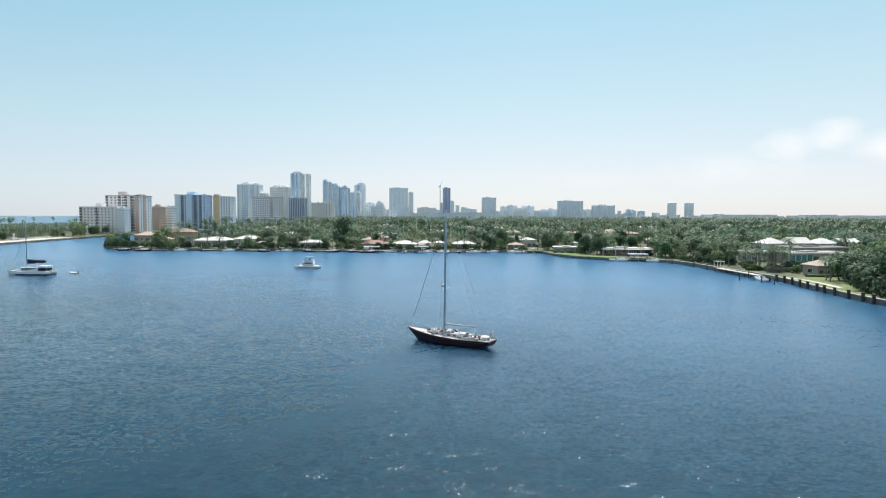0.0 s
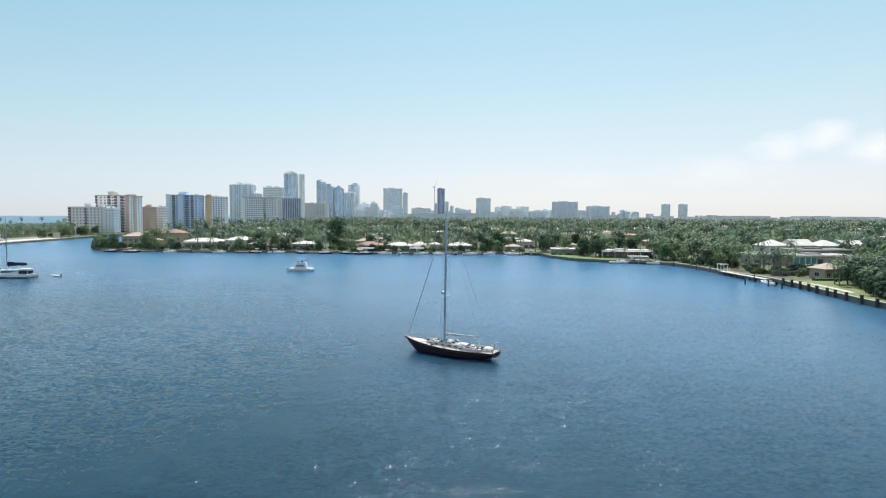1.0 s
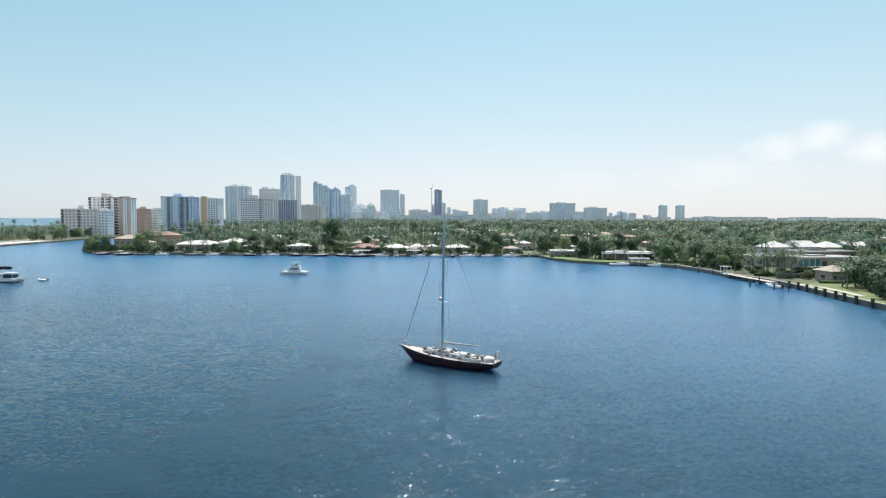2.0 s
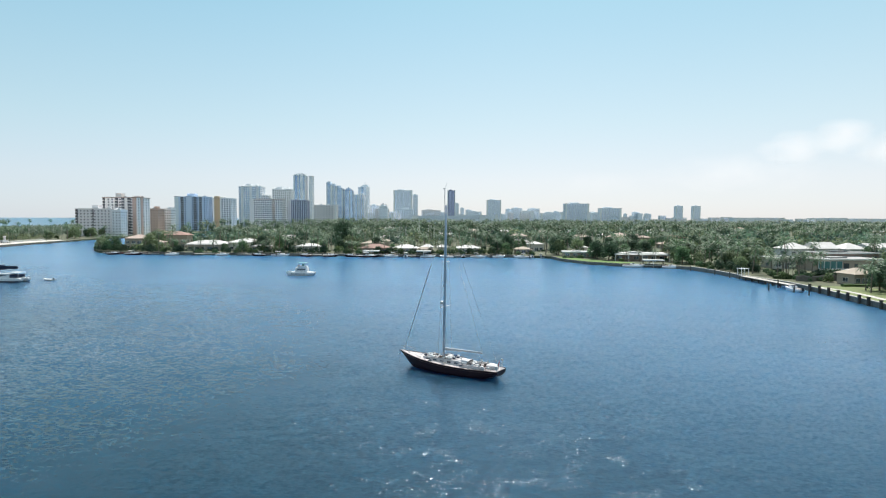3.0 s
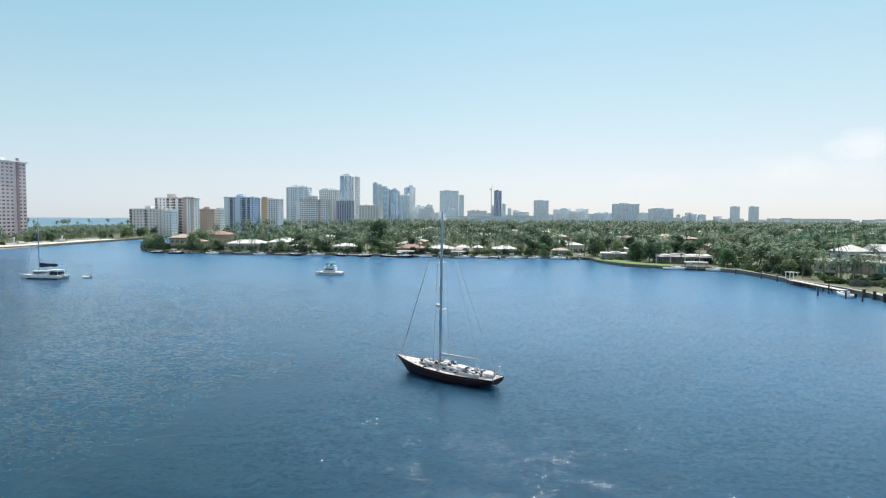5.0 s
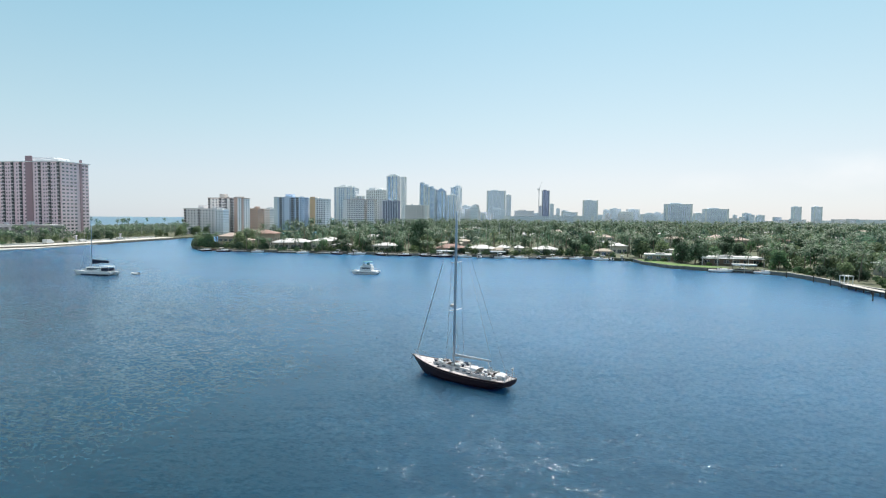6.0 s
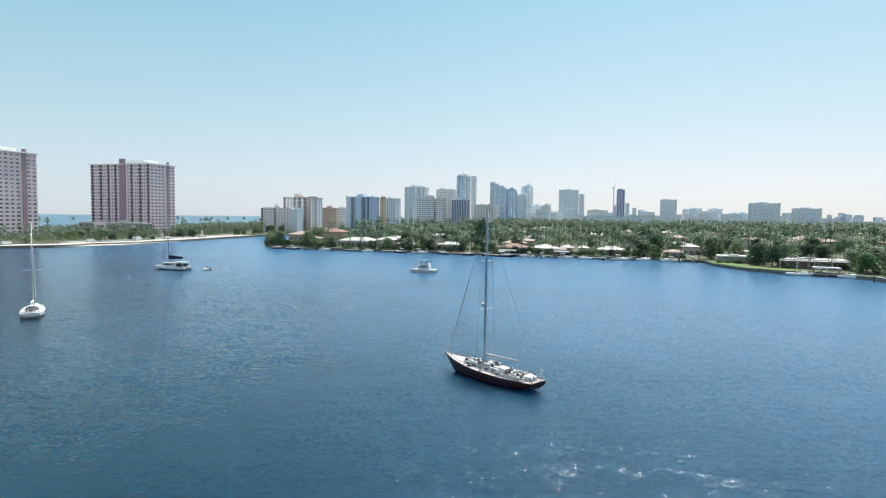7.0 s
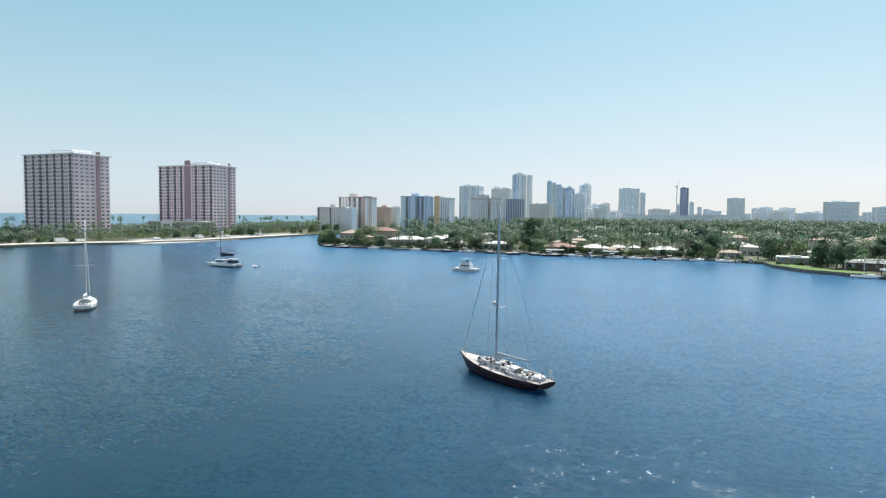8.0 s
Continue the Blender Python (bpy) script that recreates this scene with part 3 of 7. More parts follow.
def tower(name, cx, cy, w, d, top, label, wall, rot=0, floors=14, front=8, side=3, sides=("front", "right"), win=(1.7, 1.5), glass=None,
          slabs=False, slab_mat=None, roof_mat=None, pents=(), stripes=(), single=True, balconies=(), group="skyline towers", category="apartment tower", fins=False, win_side=None):
    """A tall block with its windows, floor slabs, balconies, colour stripes and roof houses."""
    glass = glass or M_GLASS
    win = (win[0] * 0.9, win[1] * 0.9)
    if name != "condominium":
        # w is the breadth seen with the flank, which the block shows beside its front
        k = (cx - 10) / cy
        d = min(d, 0.4 * w / max(abs(k), 0.01))
        slim = (w - abs(k) * d) / w
        cx += math.copysign(abs(k) * d / 2, k)
        stripes = [(sd, u * slim, sw * slim, m, e) for sd, u, sw, m, e in stripes]
        balconies = [(sd, u * slim, bw * slim) for sd, u, bw in balconies]
        pents = [(u * slim, v, pw * slim, min(pd, d * 0.8), ph) for u, v, pw, pd, ph in pents]
        front, w = max(1, round(front * slim)), w * slim
    t = thing(name, pose(cx, cy, LAND, 0, 0, rot), label, category, group)
    h = top - LAND
    bm = bmesh.new()
    box(bm, -w / 2, -d / 2, -0.5, w / 2, d / 2, h - 0.7)
    part("wall", bm, wall, t)
    bm = bmesh.new()
    lip = 1.2 if name == "condominium" else 0.5
    box(bm, -w / 2 - lip, -d / 2 - lip, h - 0.7, w / 2 + lip, d / 2 + lip, h)
    part("roof", bm, roof_mat or wall, t)
    for u, v, pw, pd, ph in pents:
        bm = bmesh.new()
        box(bm, u - pw / 2, v - pd / 2, h + 0.002, u + pw / 2, v + pd / 2, h + ph * 0.93)
        box(bm, u - pw / 2 - 0.3, v - pd / 2 - 0.3, h + ph * 0.93, u + pw / 2 + 0.3, v + pd / 2 + 0.3, h + ph)
        part("roof_house", bm, roof_mat if name == "condominium" else wall, t)
    # rooftop plant
    for i in range(3 if single else 0):
        bm = bmesh.new()
        u, v = random.uniform(-0.38, 0.38) * w, random.uniform(-0.2, 0.35) * d
        box(bm, u - 1.4, v - 1, h + 0.002, u + 1.4, v + 1, h + random.uniform(1.2, 2.4))
        part("roof_unit", bm, P_GREY, t)
    for sd, u, sw, material, extra in stripes:
        bm = bmesh.new()
        box(bm, -sw / 2, -0.5, 0, sw / 2, 0.05, h + extra)
        part("stripe", bm, material, t).matrix_basis = face_pose(sd, w, d, u, 0)
    fh = (h - 1.5) / floors
    wm = {"front": window_mesh("window", win[0], min(win[1], fh * 0.8), glass)}
    wm["right"] = wm["left"] = window_mesh("window", win_side[0], min(win_side[1], fh * 0.8), glass) if win_side else wm["front"]
    rows = []
    for sd in sides:
        n, span = (front, w) if sd == "front" else (side, d)
        for f in range(floors):
            for k in range(n):
                u = -span / 2 + span * (k + 0.5) / n
                if any(s[0] == sd and abs(u - s[1]) < s[2] / 2 + win[0] / 2 for s in stripes):
                    continue
                if any(q[0] == sd and abs(u - q[1]) < q[2] / 2 + 0.4 for q in balconies):
                    continue
                rows.append((sd, face_pose(sd, w, d, u, 0.9 + f * fh + fh * 0.15)))
    if single:
        for sd, m in rows[-120:]:
            piece("window", wm[sd], t, m)
        rows = rows[:-120]
    if rows:
        bm = bmesh.new()
        for sd, m in rows:
            ww, wh = win_side if win_side and sd != "front" else win
            hw, hh = ww / 2, min(wh, fh * 0.8)
            v = [bm.verts.new(m @ Vector(c)) for c in ((-hw, -0.06, 0), (hw, -0.06, 0), (hw, -0.06, hh), (-hw, -0.06, hh), (-hw, 0.05, 0), (hw, 0.05, 0), (hw, 0.05, hh), (-hw, 0.05, hh))]
            for q in ((0, 1, 2, 3), (0, 4, 5, 1), (3, 2, 6, 7), (0, 3, 7, 4), (1, 5, 6, 2)):
                bm.faces.new([v[i] for i in q])
        tagged(part("glazing", bm, glass, t), kind="stuff")
    if slabs:
        bm = bmesh.new()
        box(bm, -w / 2 - 0.55, -d / 2 - 0.55, 0, w / 2 + 0.55, d / 2 + 0.55, 0.28)
        sm = meshed("floor_slab", bm, slab_mat or wall)
        for f in range(1, floors):
            piece("floor_slab", sm, t, pose(0, 0, 0.9 + f * fh - 0.3))
    if fins:
        bm = bmesh.new()
        box(bm, -0.3, -0.6, 0, 0.3, 0.05, h - 0.72)
        fm = meshed("fin", bm, slab_mat or wall)  # one upright pier between two window bays
        for k in range(front + 1):
            piece("fin", fm, t, face_pose("front", w, d, -w / 2 + w * k / front, 0))
    for sd, u, bw in balconies:
        bm = bmesh.new()
        box(bm, -bw / 2, -1.5, 0, bw / 2, 0.02, 0.2)
        box(bm, -bw / 2, -1.5, 0.2, bw / 2, -1.44, 0.62)
        box(bm, -bw / 2, -1.5, 1.08, bw / 2, -1.44, 1.15)
        b1 = meshed("balcony", bm, slab_mat or wall)
        # the door sheet fills the bay, its dark colour standing for recess shade
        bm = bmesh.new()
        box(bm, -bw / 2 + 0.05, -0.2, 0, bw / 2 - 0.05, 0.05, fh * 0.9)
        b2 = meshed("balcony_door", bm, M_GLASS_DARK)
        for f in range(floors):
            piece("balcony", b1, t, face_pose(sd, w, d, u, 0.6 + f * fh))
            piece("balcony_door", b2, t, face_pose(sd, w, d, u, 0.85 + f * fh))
    return t


# two matching condominium slabs on the island
for cx, cy, w, stripe_u, extra in ((-428, 354, 56, -8, 0.0), (-408, 470, 66, 3, 3.6)):
    st = [("right", 5, 3.4, P_MAUVE, 2.4)] if extra == 0 else [("front", stripe_u, 6.5, P_MAUVE, 4.4), ("right", 6, 2.6, P_MAUVE, 2.6)]
    bays = (-0.475, -0.31, -0.17, -0.03, 0.12, 0.27, 0.43) if extra == 0 else (-0.475, -0.33, -0.2, -0.08, 0.19, 0.33, 0.46)
    bal = [("front", q * w, 2.8) for q in bays]
    tower("condominium", cx, cy, w, 30, 64.6, "tall pink-grey condominium with stacks of dark balconies", P_PINKGREY, floors=21, front=26, side=7, win=(1.2, 1.35), win_side=(2.5, 1.25), stripes=st, balconies=bal,
          pents=((w * 0.1, 0, w * 0.42, 16, 3.6), (w * 0.3, -4, w * 0.2, 12, 2.0)), slab_mat=P_PINKWHITE, roof_mat=P_WHITE, group="matching condominiums")
    # low parking deck at its foot
tower("parking_deck", -395, 440, 78, 10, 12.6, "low grey parking deck in front of the condominium", P_DECK, roof_mat=P_GREYBEIGE, floors=3, front=14, side=2, win=(3.2, 1.4), pents=(), group="", category="parking deck")

tower("apartment_block", -332, 606, 49, 20, 28.2, "grey-beige mid-rise apartment block above the palms", P_GREYBEIGE, floors=9, front=14, side=4, win=(1.5, 1.3), pents=((-4, 0, 8, 8, 3.4),), slab_mat=P_WHITE, balconies=(("front", -23, 3.4), ("front", -2.5, 2.4)))
tower("apartment_block", -311, 597, 15, 16, 26.8, "white stepped wing of an apartment block", P_WHITE, floors=9, front=5, side=3, win=(1.4, 1.3))
tower("apartment_block", -323, 640, 49, 26, 40.3, "cream apartment tower with brown balcony stacks", P_CREAM, floors=13, front=13, side=5, win=(1.9, 1.6), pents=((-9, 0, 8, 8, 4.2), (15, 4, 9, 8, 1.6)),
      stripes=(("front", 20.5, 5, P_SALMON, 0.4), ("right", -6, 6, P_SALMON, 0.4)), balconies=(("front", -23, 3.4), ("front", -5, 4.5), ("front", 4, 4.5), ("front", 13, 4.5)), roof_mat=P_BROWN, slab_mat=P_CREAM)
tower("apartment_block", -337, 726, 20, 18, 29.8, "salmon-brown mid-rise block behind the cream tower", P_SALMON, floors=9, front=6, side=4, win=(1.5, 1.3), pents=((2, 0, 6, 6, 2.5),))
tower("apartment_block", -332, 748, 14, 16, 30.0, "narrow white block with small dark windows", P_WHITE, floors=9, front=5, side=4, win=(1.4, 1.3))
tower("apartment_block", -327, 812, 51, 24, 46.8, "pale blue apartment tower with dark blue bands", P_BLUE, floors=15, front=16, side=5, win=(2.0, 1.9), pents=((-2, 0, 13, 9, 4.0),), glass=P_DEEPBLUE,
      stripes=(("front", -2, 8, P_BLUE, 0.5), ("front", -22, 6, P_HAZEBLUE, 0.2)), balconies=(("front", -13, 5), ("front", 8, 5), ("front", 17, 5)), slab_mat=P_BLUE)
tower("apartment_block", -293.5, 832, 32, 22, 45.3, "pale apartment tower with an ochre yellow stair stack", P_CREAM, floors=15, front=10, side=4, win=(2.0, 1.7), stripes=(("front", -9, 10, P_YELLOW, 2.6),), pents=((-9, 2, 12, 8, 2.2),), roof_mat=P_CREAM)
tower("apartment_tower", -315, 1014, 44, 26, 70.2, "tall white apartment tower with grey bays", P_WHITE, floors=23, front=12, side=5, win=(2.7, 2.1), glass=M_GLASS_BLUE, slabs=True, fins=True, slab_mat=P_WHITE, pents=((0, 0, 30, 14, 2.2), (-6, 0, 9, 10, 4.2), (9, 0, 7, 8, 3.4)), stripes=(("front", -14, 2.2, P_WHITE, 0.5), ("front", 1, 2.2, P_WHITE, 0.5), ("front", 14, 2.2, P_WHITE, 0.5)))
tower("apartment_tower", -293, 1020, 14, 24, 56, "lower white shoulder of an apartment tower", P_WHITE, floors=18, front=4, side=4, win=(1.9, 1.8), single=False)
tower("apartment_slab", -268, 912, 38, 18, 46.8, "long beige apartment slab with white window bays", P_BEIGE, floors=14, front=14, side=4, win=(1.9, 1.9), stripes=(("front", -16, 7, P_BEIGE, 0.3),), roof_mat=P_BROWN, slabs=True, slab_mat=P_CREAM)
tower("apartment_slab", -242, 914, 15, 18, 46.8, "beige end wing of an apartment slab", P_BEIGE, floors=14, front=5, side=4, win=(1.9, 1.9), roof_mat=P_BROWN, slabs=True, slab_mat=P_CREAM)
tower("apartment_slab", -219, 942, 29, 18, 46.0, "slate apartment slab with thin white vertical fins", P_DARK, floors=14, front=11, side=4, win=(1.6, 2.0), fins=True, slab_mat=P_HAZEBLUE)
tower("apartment_slab", -236, 944, 8, 18, 46.9, "plain grey stair wing of an apartment slab", P_GREY, floors=14, front=1, side=3, win=(0.8, 1), single=False)
tower("apartment_tower", -291, 1112, 39, 24, 70.5, "white apartment tower with stepped roof houses", P_WHITE, floors=22, front=11, side=5, win=(2.0, 1.7), slabs=True, slab_mat=P_WHITE, pents=((-8, 0, 14, 12, 4), (9, 0, 10, 10, 3)), single=False)
tower("glass_tower", -281, 1204, 29, 26, 101.5, "tallest white tower with blue glass bays and a rounded crown", P_WHITE, floors=33, front=11, side=6, win=(1.3, 1.7), glass=M_GLASS_BLUE, pents=((0, 0, 26, 20, 2.0), (1, 0, 20, 18, 3.6), (2, 0, 12, 15, 4.8)), stripes=(("front", -7.5, 6.5, M_GLASS_BLUE, 0.2), ("front", 1.5, 3.4, M_GLASS_BLUE, 0.2), ("front", 12.5, 2.6, M_GLASS_BLUE, 0.2)), single=False)
tower("glass_tower", -261, 1206, 11, 22, 101, "white curved shoulder of the tallest tower", P_WHITE, floors=33, front=3, side=5, win=(1.4, 1.8), glass=M_GLASS_BLUE, single=False)
tower("apartment_block", -203, 1060, 43, 18, 41.4, "low beige block framed in white", P_GREYBEIGE, floors=11, front=9, side=4, win=(2.4, 1.6), stripes=(("front", 20, 2.4, P_WHITE, 0.5), ("front", 0, 2, P_BEIGE, 0.1)), roof_mat=P_WHITE)


def wedge_tower(cx, cy, w, d, top, low, label):
    """A glass tower whose roof slopes from one side to the other."""
    t = thing("glass_tower", pose(cx, cy, LAND), label, "office tower", "skyline towers")
    bm = bmesh.new()
    loft(bm, [[(-w / 2, y, -0.5), (w / 2, y, -0.5), (w / 2, y, low - LAND), (-w / 2, y, top - LAND)] for y in (-d / 2, d / 2)])
    part("wall", bm, M_GLASS_BLUE, t)
    bm = bmesh.new()
    for f in range(1, 32):
        z = f * 3.1
        x1 = w / 2 if z < low - LAND else -w / 2 + w * (top - LAND - z) / (top - low)
        if x1 > -w / 2 + 2:
            box(bm, -w / 2 - 0.2, -d / 2 - 0.4, z, x1, -d / 2 - 0.02, z + 0.7)
    tagged(part("banding", bm, P_HAZEBLUE, t), kind="stuff")
    for u, pw in ((-0.47, 2.4), (-0.19, 5.0), (-0.05, 1.6), (0.09, 4.0), (0.47, 2.4)):
        bm = bmesh.new()
        box(bm, u * w - pw / 2, -d / 2 - 0.7, 0, u * w + pw / 2, -d / 2 - 0.41, top - LAND - (u + 0.5) * (top - low) - 1)
        part("pier", bm, P_WHITE, t)
    for u, pw, ph in ((-0.38, 8, 4.5), (-0.1, 7, 3.5), (0.2, 8, 3.0)):
        bm = bmesh.new()
        z = top - LAND - (u + 0.5) * (top - low)
        box(bm, u * w - pw / 2, -d * 0.3, z - 4, u * w + pw / 2, d * 0.3, z + ph)
        part("roof_house", bm, P_HAZEBLUE, t)


wedge_tower(-277, 1545, 42, 30, 107, 92, "blue glass tower with a slanting roof")
tower("glass_tower", -243, 1552, 27, 26, 87.5, "blue glass tower with pale floor bands and a stepped crown", M_GLASS_BLUE, floors=28, front=6, side=5, win=(3, 2), glass=M_GLASS_BLUE, slabs=True, slab_mat=P_HAZEBLUE, single=False, stripes=(("front", -10.5, 2.6, P_WHITE, 0.6), ("front", 6, 3.2, P_WHITE, 0.6)), pents=((0, 0, 19, 16, 3), (0, 0, 12, 12, 6), (0, 0, 3, 3, 9)), roof_mat=P_DARK)
tower("glass_tower", -207, 1575, 30, 26, 97.5, "pale blue glass tower with a stepped top and mast", P_HAZEBLUE, floors=31, front=9, side=5, win=(2.2, 2.1), glass=M_GLASS_BLUE, single=False, pents=((2, 0, 22, 16, 2.5), (4, 0, 15, 12, 5.5), (3, 0, 1, 1, 13)), stripes=(("front", -3, 6, M_GLASS_BLUE, 0.5), ("front", 11, 3, P_WHITE, 0.5)))
tower("glass_tower", -212, 1532, 30, 24, 75.5, "lower pale glass tower in front of a taller one", P_WHITE, floors=25, front=9, side=5, win=(2.1, 1.9), glass=M_GLASS_BLUE, single=False, slabs=True, slab_mat=P_WHITE, stripes=(("front", -8, 5, M_GLASS_BLUE, 0.3), ("front", 7, 4, M_GLASS_BLUE, 0.3)), pents=((-4, 0, 14, 12, 2.4), (6, 0, 8, 9, 4.0)))
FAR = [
    (-172, 1500, 23, 48.8, P_HAZEBLUE, 12), (-170, 1700, 18, 55.7, P_GREYBEIGE, 14), (-153, 1450, 69, 29.5, P_WHITE, 8), (-139, 2035, 65, 110, P_HAZEBLUE, 30),
    (-98, 2050, 17, 95.6, P_HAZEBLUE, 26), (26, 2210, 29, 118.4, P_DARK, 34), (8, 2260, 11, 63, P_GREY, 16), (53, 2510, 16, 77, P_HAZEBLUE, 20), (103, 3500, 22, 73, P_HAZEBLUE, 18),
    (141, 3520, 37, 62, P_HAZEBLUE, 16), (175, 3480, 26, 50, P_HAZEBLUE, 13), (198, 2400, 59, 89, P_HAZEBLUE, 25), (322, 3000, 34, 61, P_HAZEBLUE, 16), (351, 2900, 52, 65, P_HAZEBLUE, 17), (430, 2900, 61, 63, P_HAZEBLUE, 16),
    (499, 2800, 109, 40, P_HAZEBLUE, 10), (368, 1675, 73, 60, P_HAZEBLUE, 18), (485, 1762, 70, 49, P_HAZEBLUE, 14), (649, 2600, 32, 40, P_HAZEBLUE, 10), (905, 3000, 20, 40, P_HAZEBLUE, 10), (940, 3010, 26, 32, P_HAZEBLUE, 8),
    (975, 3000, 34, 43, P_HAZEBLUE, 11), (1084, 3200, 40, 42, P_HAZEBLUE, 11), (1048, 2800, 35, 21, P_GREYBEIGE, 6), (1170, 3000, 46, 81, P_HAZEBLUE, 22), (1257, 3000, 48, 81, P_HAZEBLUE, 22),
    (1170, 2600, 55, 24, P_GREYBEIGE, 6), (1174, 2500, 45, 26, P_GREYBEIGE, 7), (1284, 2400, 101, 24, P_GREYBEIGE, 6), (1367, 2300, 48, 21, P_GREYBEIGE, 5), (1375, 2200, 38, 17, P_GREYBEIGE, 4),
    (13, 1400, 170, 24, P_HAZEBLUE, 6), (-38, 1800, 58, 41, P_GREYBEIGE, 11), (-110, 1600, 50, 31, P_WHITE, 8), (560, 2700, 60, 33, P_HAZEBLUE, 8), (740, 2900, 70, 30, P_HAZEBLUE, 7), (120, 2000, 120, 28, P_HAZEBLUE, 7),
    (-60, 2600, 40, 45, P_HAZEBLUE, 12), (250, 2700, 50, 36, P_HAZEBLUE, 9), (1480, 2700, 60, 22, P_GREYBEIGE, 5), (1650, 2500, 70, 20, P_GREYBEIGE, 5), (840, 3100, 50, 34, P_HAZEBLUE, 8),
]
rf = random.Random(41)
for i in range(40):
    y = rf.uniform(1900, 3700)
    x = rf.uniform(0.25, 0.85) * y
    FAR.append((x, y, rf.uniform(30, 110), rf.uniform(15, 25), rf.choice((P_WHITE, P_WHITE, P_HAZEBLUE, P_GREYBEIGE)), rf.randrange(4, 6)))
for i in range(34):
    y = rf.uniform(2500, 3700)
    x = rf.uniform(-0.1, 0.40) * y
    FAR.append((x, y, rf.uniform(24, 70), rf.uniform(24, 52), rf.choice((P_HAZEBLUE, P_HAZEBLUE, P_WHITE, P_GREYBEIGE)), rf.randrange(7, 14)))
for i in range(12):
    y = rf.uniform(1250, 1700)
    x = rf.uniform(-0.125, -0.06) * y
    FAR.append((x, y, rf.uniform(16, 34), rf.uniform(24, 44), rf.choice((P_WHITE, P_HAZEBLUE, P_GREYBEIGE)), rf.randrange(7, 12)))
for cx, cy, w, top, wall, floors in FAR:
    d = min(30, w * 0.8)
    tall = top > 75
    label = {P_HAZEBLUE: "distant tower block tinted pale blue-grey for haze", P_DARK: "distant slate-dark slender tower", P_WHITE: "distant white apartment block", P_GREY: "distant plain grey tower block", P_GREYBEIGE: "distant grey-beige apartment block"}[wall]
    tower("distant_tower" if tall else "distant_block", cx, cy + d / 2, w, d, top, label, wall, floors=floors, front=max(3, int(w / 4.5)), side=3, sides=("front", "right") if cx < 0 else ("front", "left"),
          win=(2.6, 1.9), glass=M_GLASS_HAZED, single=False, pents=((-w * 0.1, 0, w * 0.4, d * 0.5, 3.0),) if top > 38 else (), group="distant skyline", slabs=1600 < cy < 1800, slab_mat=P_WHITE, stripes=[("front", q * w * 0.46, w * 0.08, P_WHITE, 0.4) for q in (-1, 1)] if tall or w > 60 else ())



def crane(x, y, h):
    """A luffing crane on a slim lattice mast beside the dark tower."""
    t = thing("tower_crane", pose(x, y, LAND, 0, 0, 20), "slim grey tower crane beside a dark tower", "crane")
    bm = bmesh.new()
    for sx in (-1, 1):
        for sy in (-1, 1):
            tube(bm, (sx, sy, -0.5), (sx, sy, h), 0.3, n=5)
    for k in range(int(h / 6)):
        tube(bm, (-1, -1, k * 6), (1, -1, k * 6 + 6), 0.18, n=4)
        tube(bm, (1, 1, k * 6), (-1, 1, k * 6 + 6), 0.18, n=4)
    part("mast", bm, P_GREY, t)
    bm = bmesh.new()
    tube(bm, (0, 0, h), (9, 0, h + 26), 0.7, 0.3, 5)
    part("jib", bm, P_GREY, t)
    bm = bmesh.new()
    box(bm, -6, -1.5, h - 1, 2, 1.5, h + 3)
    part("counterweight", bm, P_GREY, t)


crane(2, 2216, 122)

# ---------------------------------------------------------------- houses
def villa_front(t, w, d, eave):
    """Tall teal glazing, a dark doorway, windows and a white terrace wall on the waterside front."""
    y = -d / 2
    for k in range(4):
        u = -w / 2 + 1.6 + k * 2.5
        bm = bmesh.new()
        box(bm, u - 1.15, y - 0.08, 0.3, u + 1.15, y + 0.05, eave - 0.5)
        fr = part("window", bm, P_HOUSEGREY, t)
        bm = bmesh.new()
        box(bm, u - 1.02, y - 0.1, 0.42, u + 1.02, y, eave - 0.62)
        part("pane", bm, M_GLASS_TEAL, fr, "teal tinted pane")
    for u, ww, z0, z1 in ((-1.6, 2.2, 0.05, 3.2), (2.4, 1.3, 1.0, 3.0), (6.0, 1.3, 1.0, 3.0), (10.2, 2.4, 0.8, 3.0)):
        bm = bmesh.new()
        box(bm, u - ww / 2 - 0.12, y - 0.06, z0 - 0.05, u + ww / 2 + 0.12, y + 0.05, z1 + 0.12)
        fr = part("window" if z0 > 0.5 else "door", bm, P_BROWN, t)
        bm = bmesh.new()
        box(bm, u - ww / 2, y - 0.08, z0, u + ww / 2, y, z1)
        part("pane", bm, M_GLASS, fr)
    bm = bmesh.new()
    box(bm, -w / 2 - 1, y - 3.2, -0.3, w * 0.05, y - 2.9, 1.2)
    box(bm, -w / 2 - 1.1, y - 3.3, 1.2, w * 0.05 + 0.1, y - 2.8, 1.35)
    part("terrace_wall", bm, P_WHITE, t)


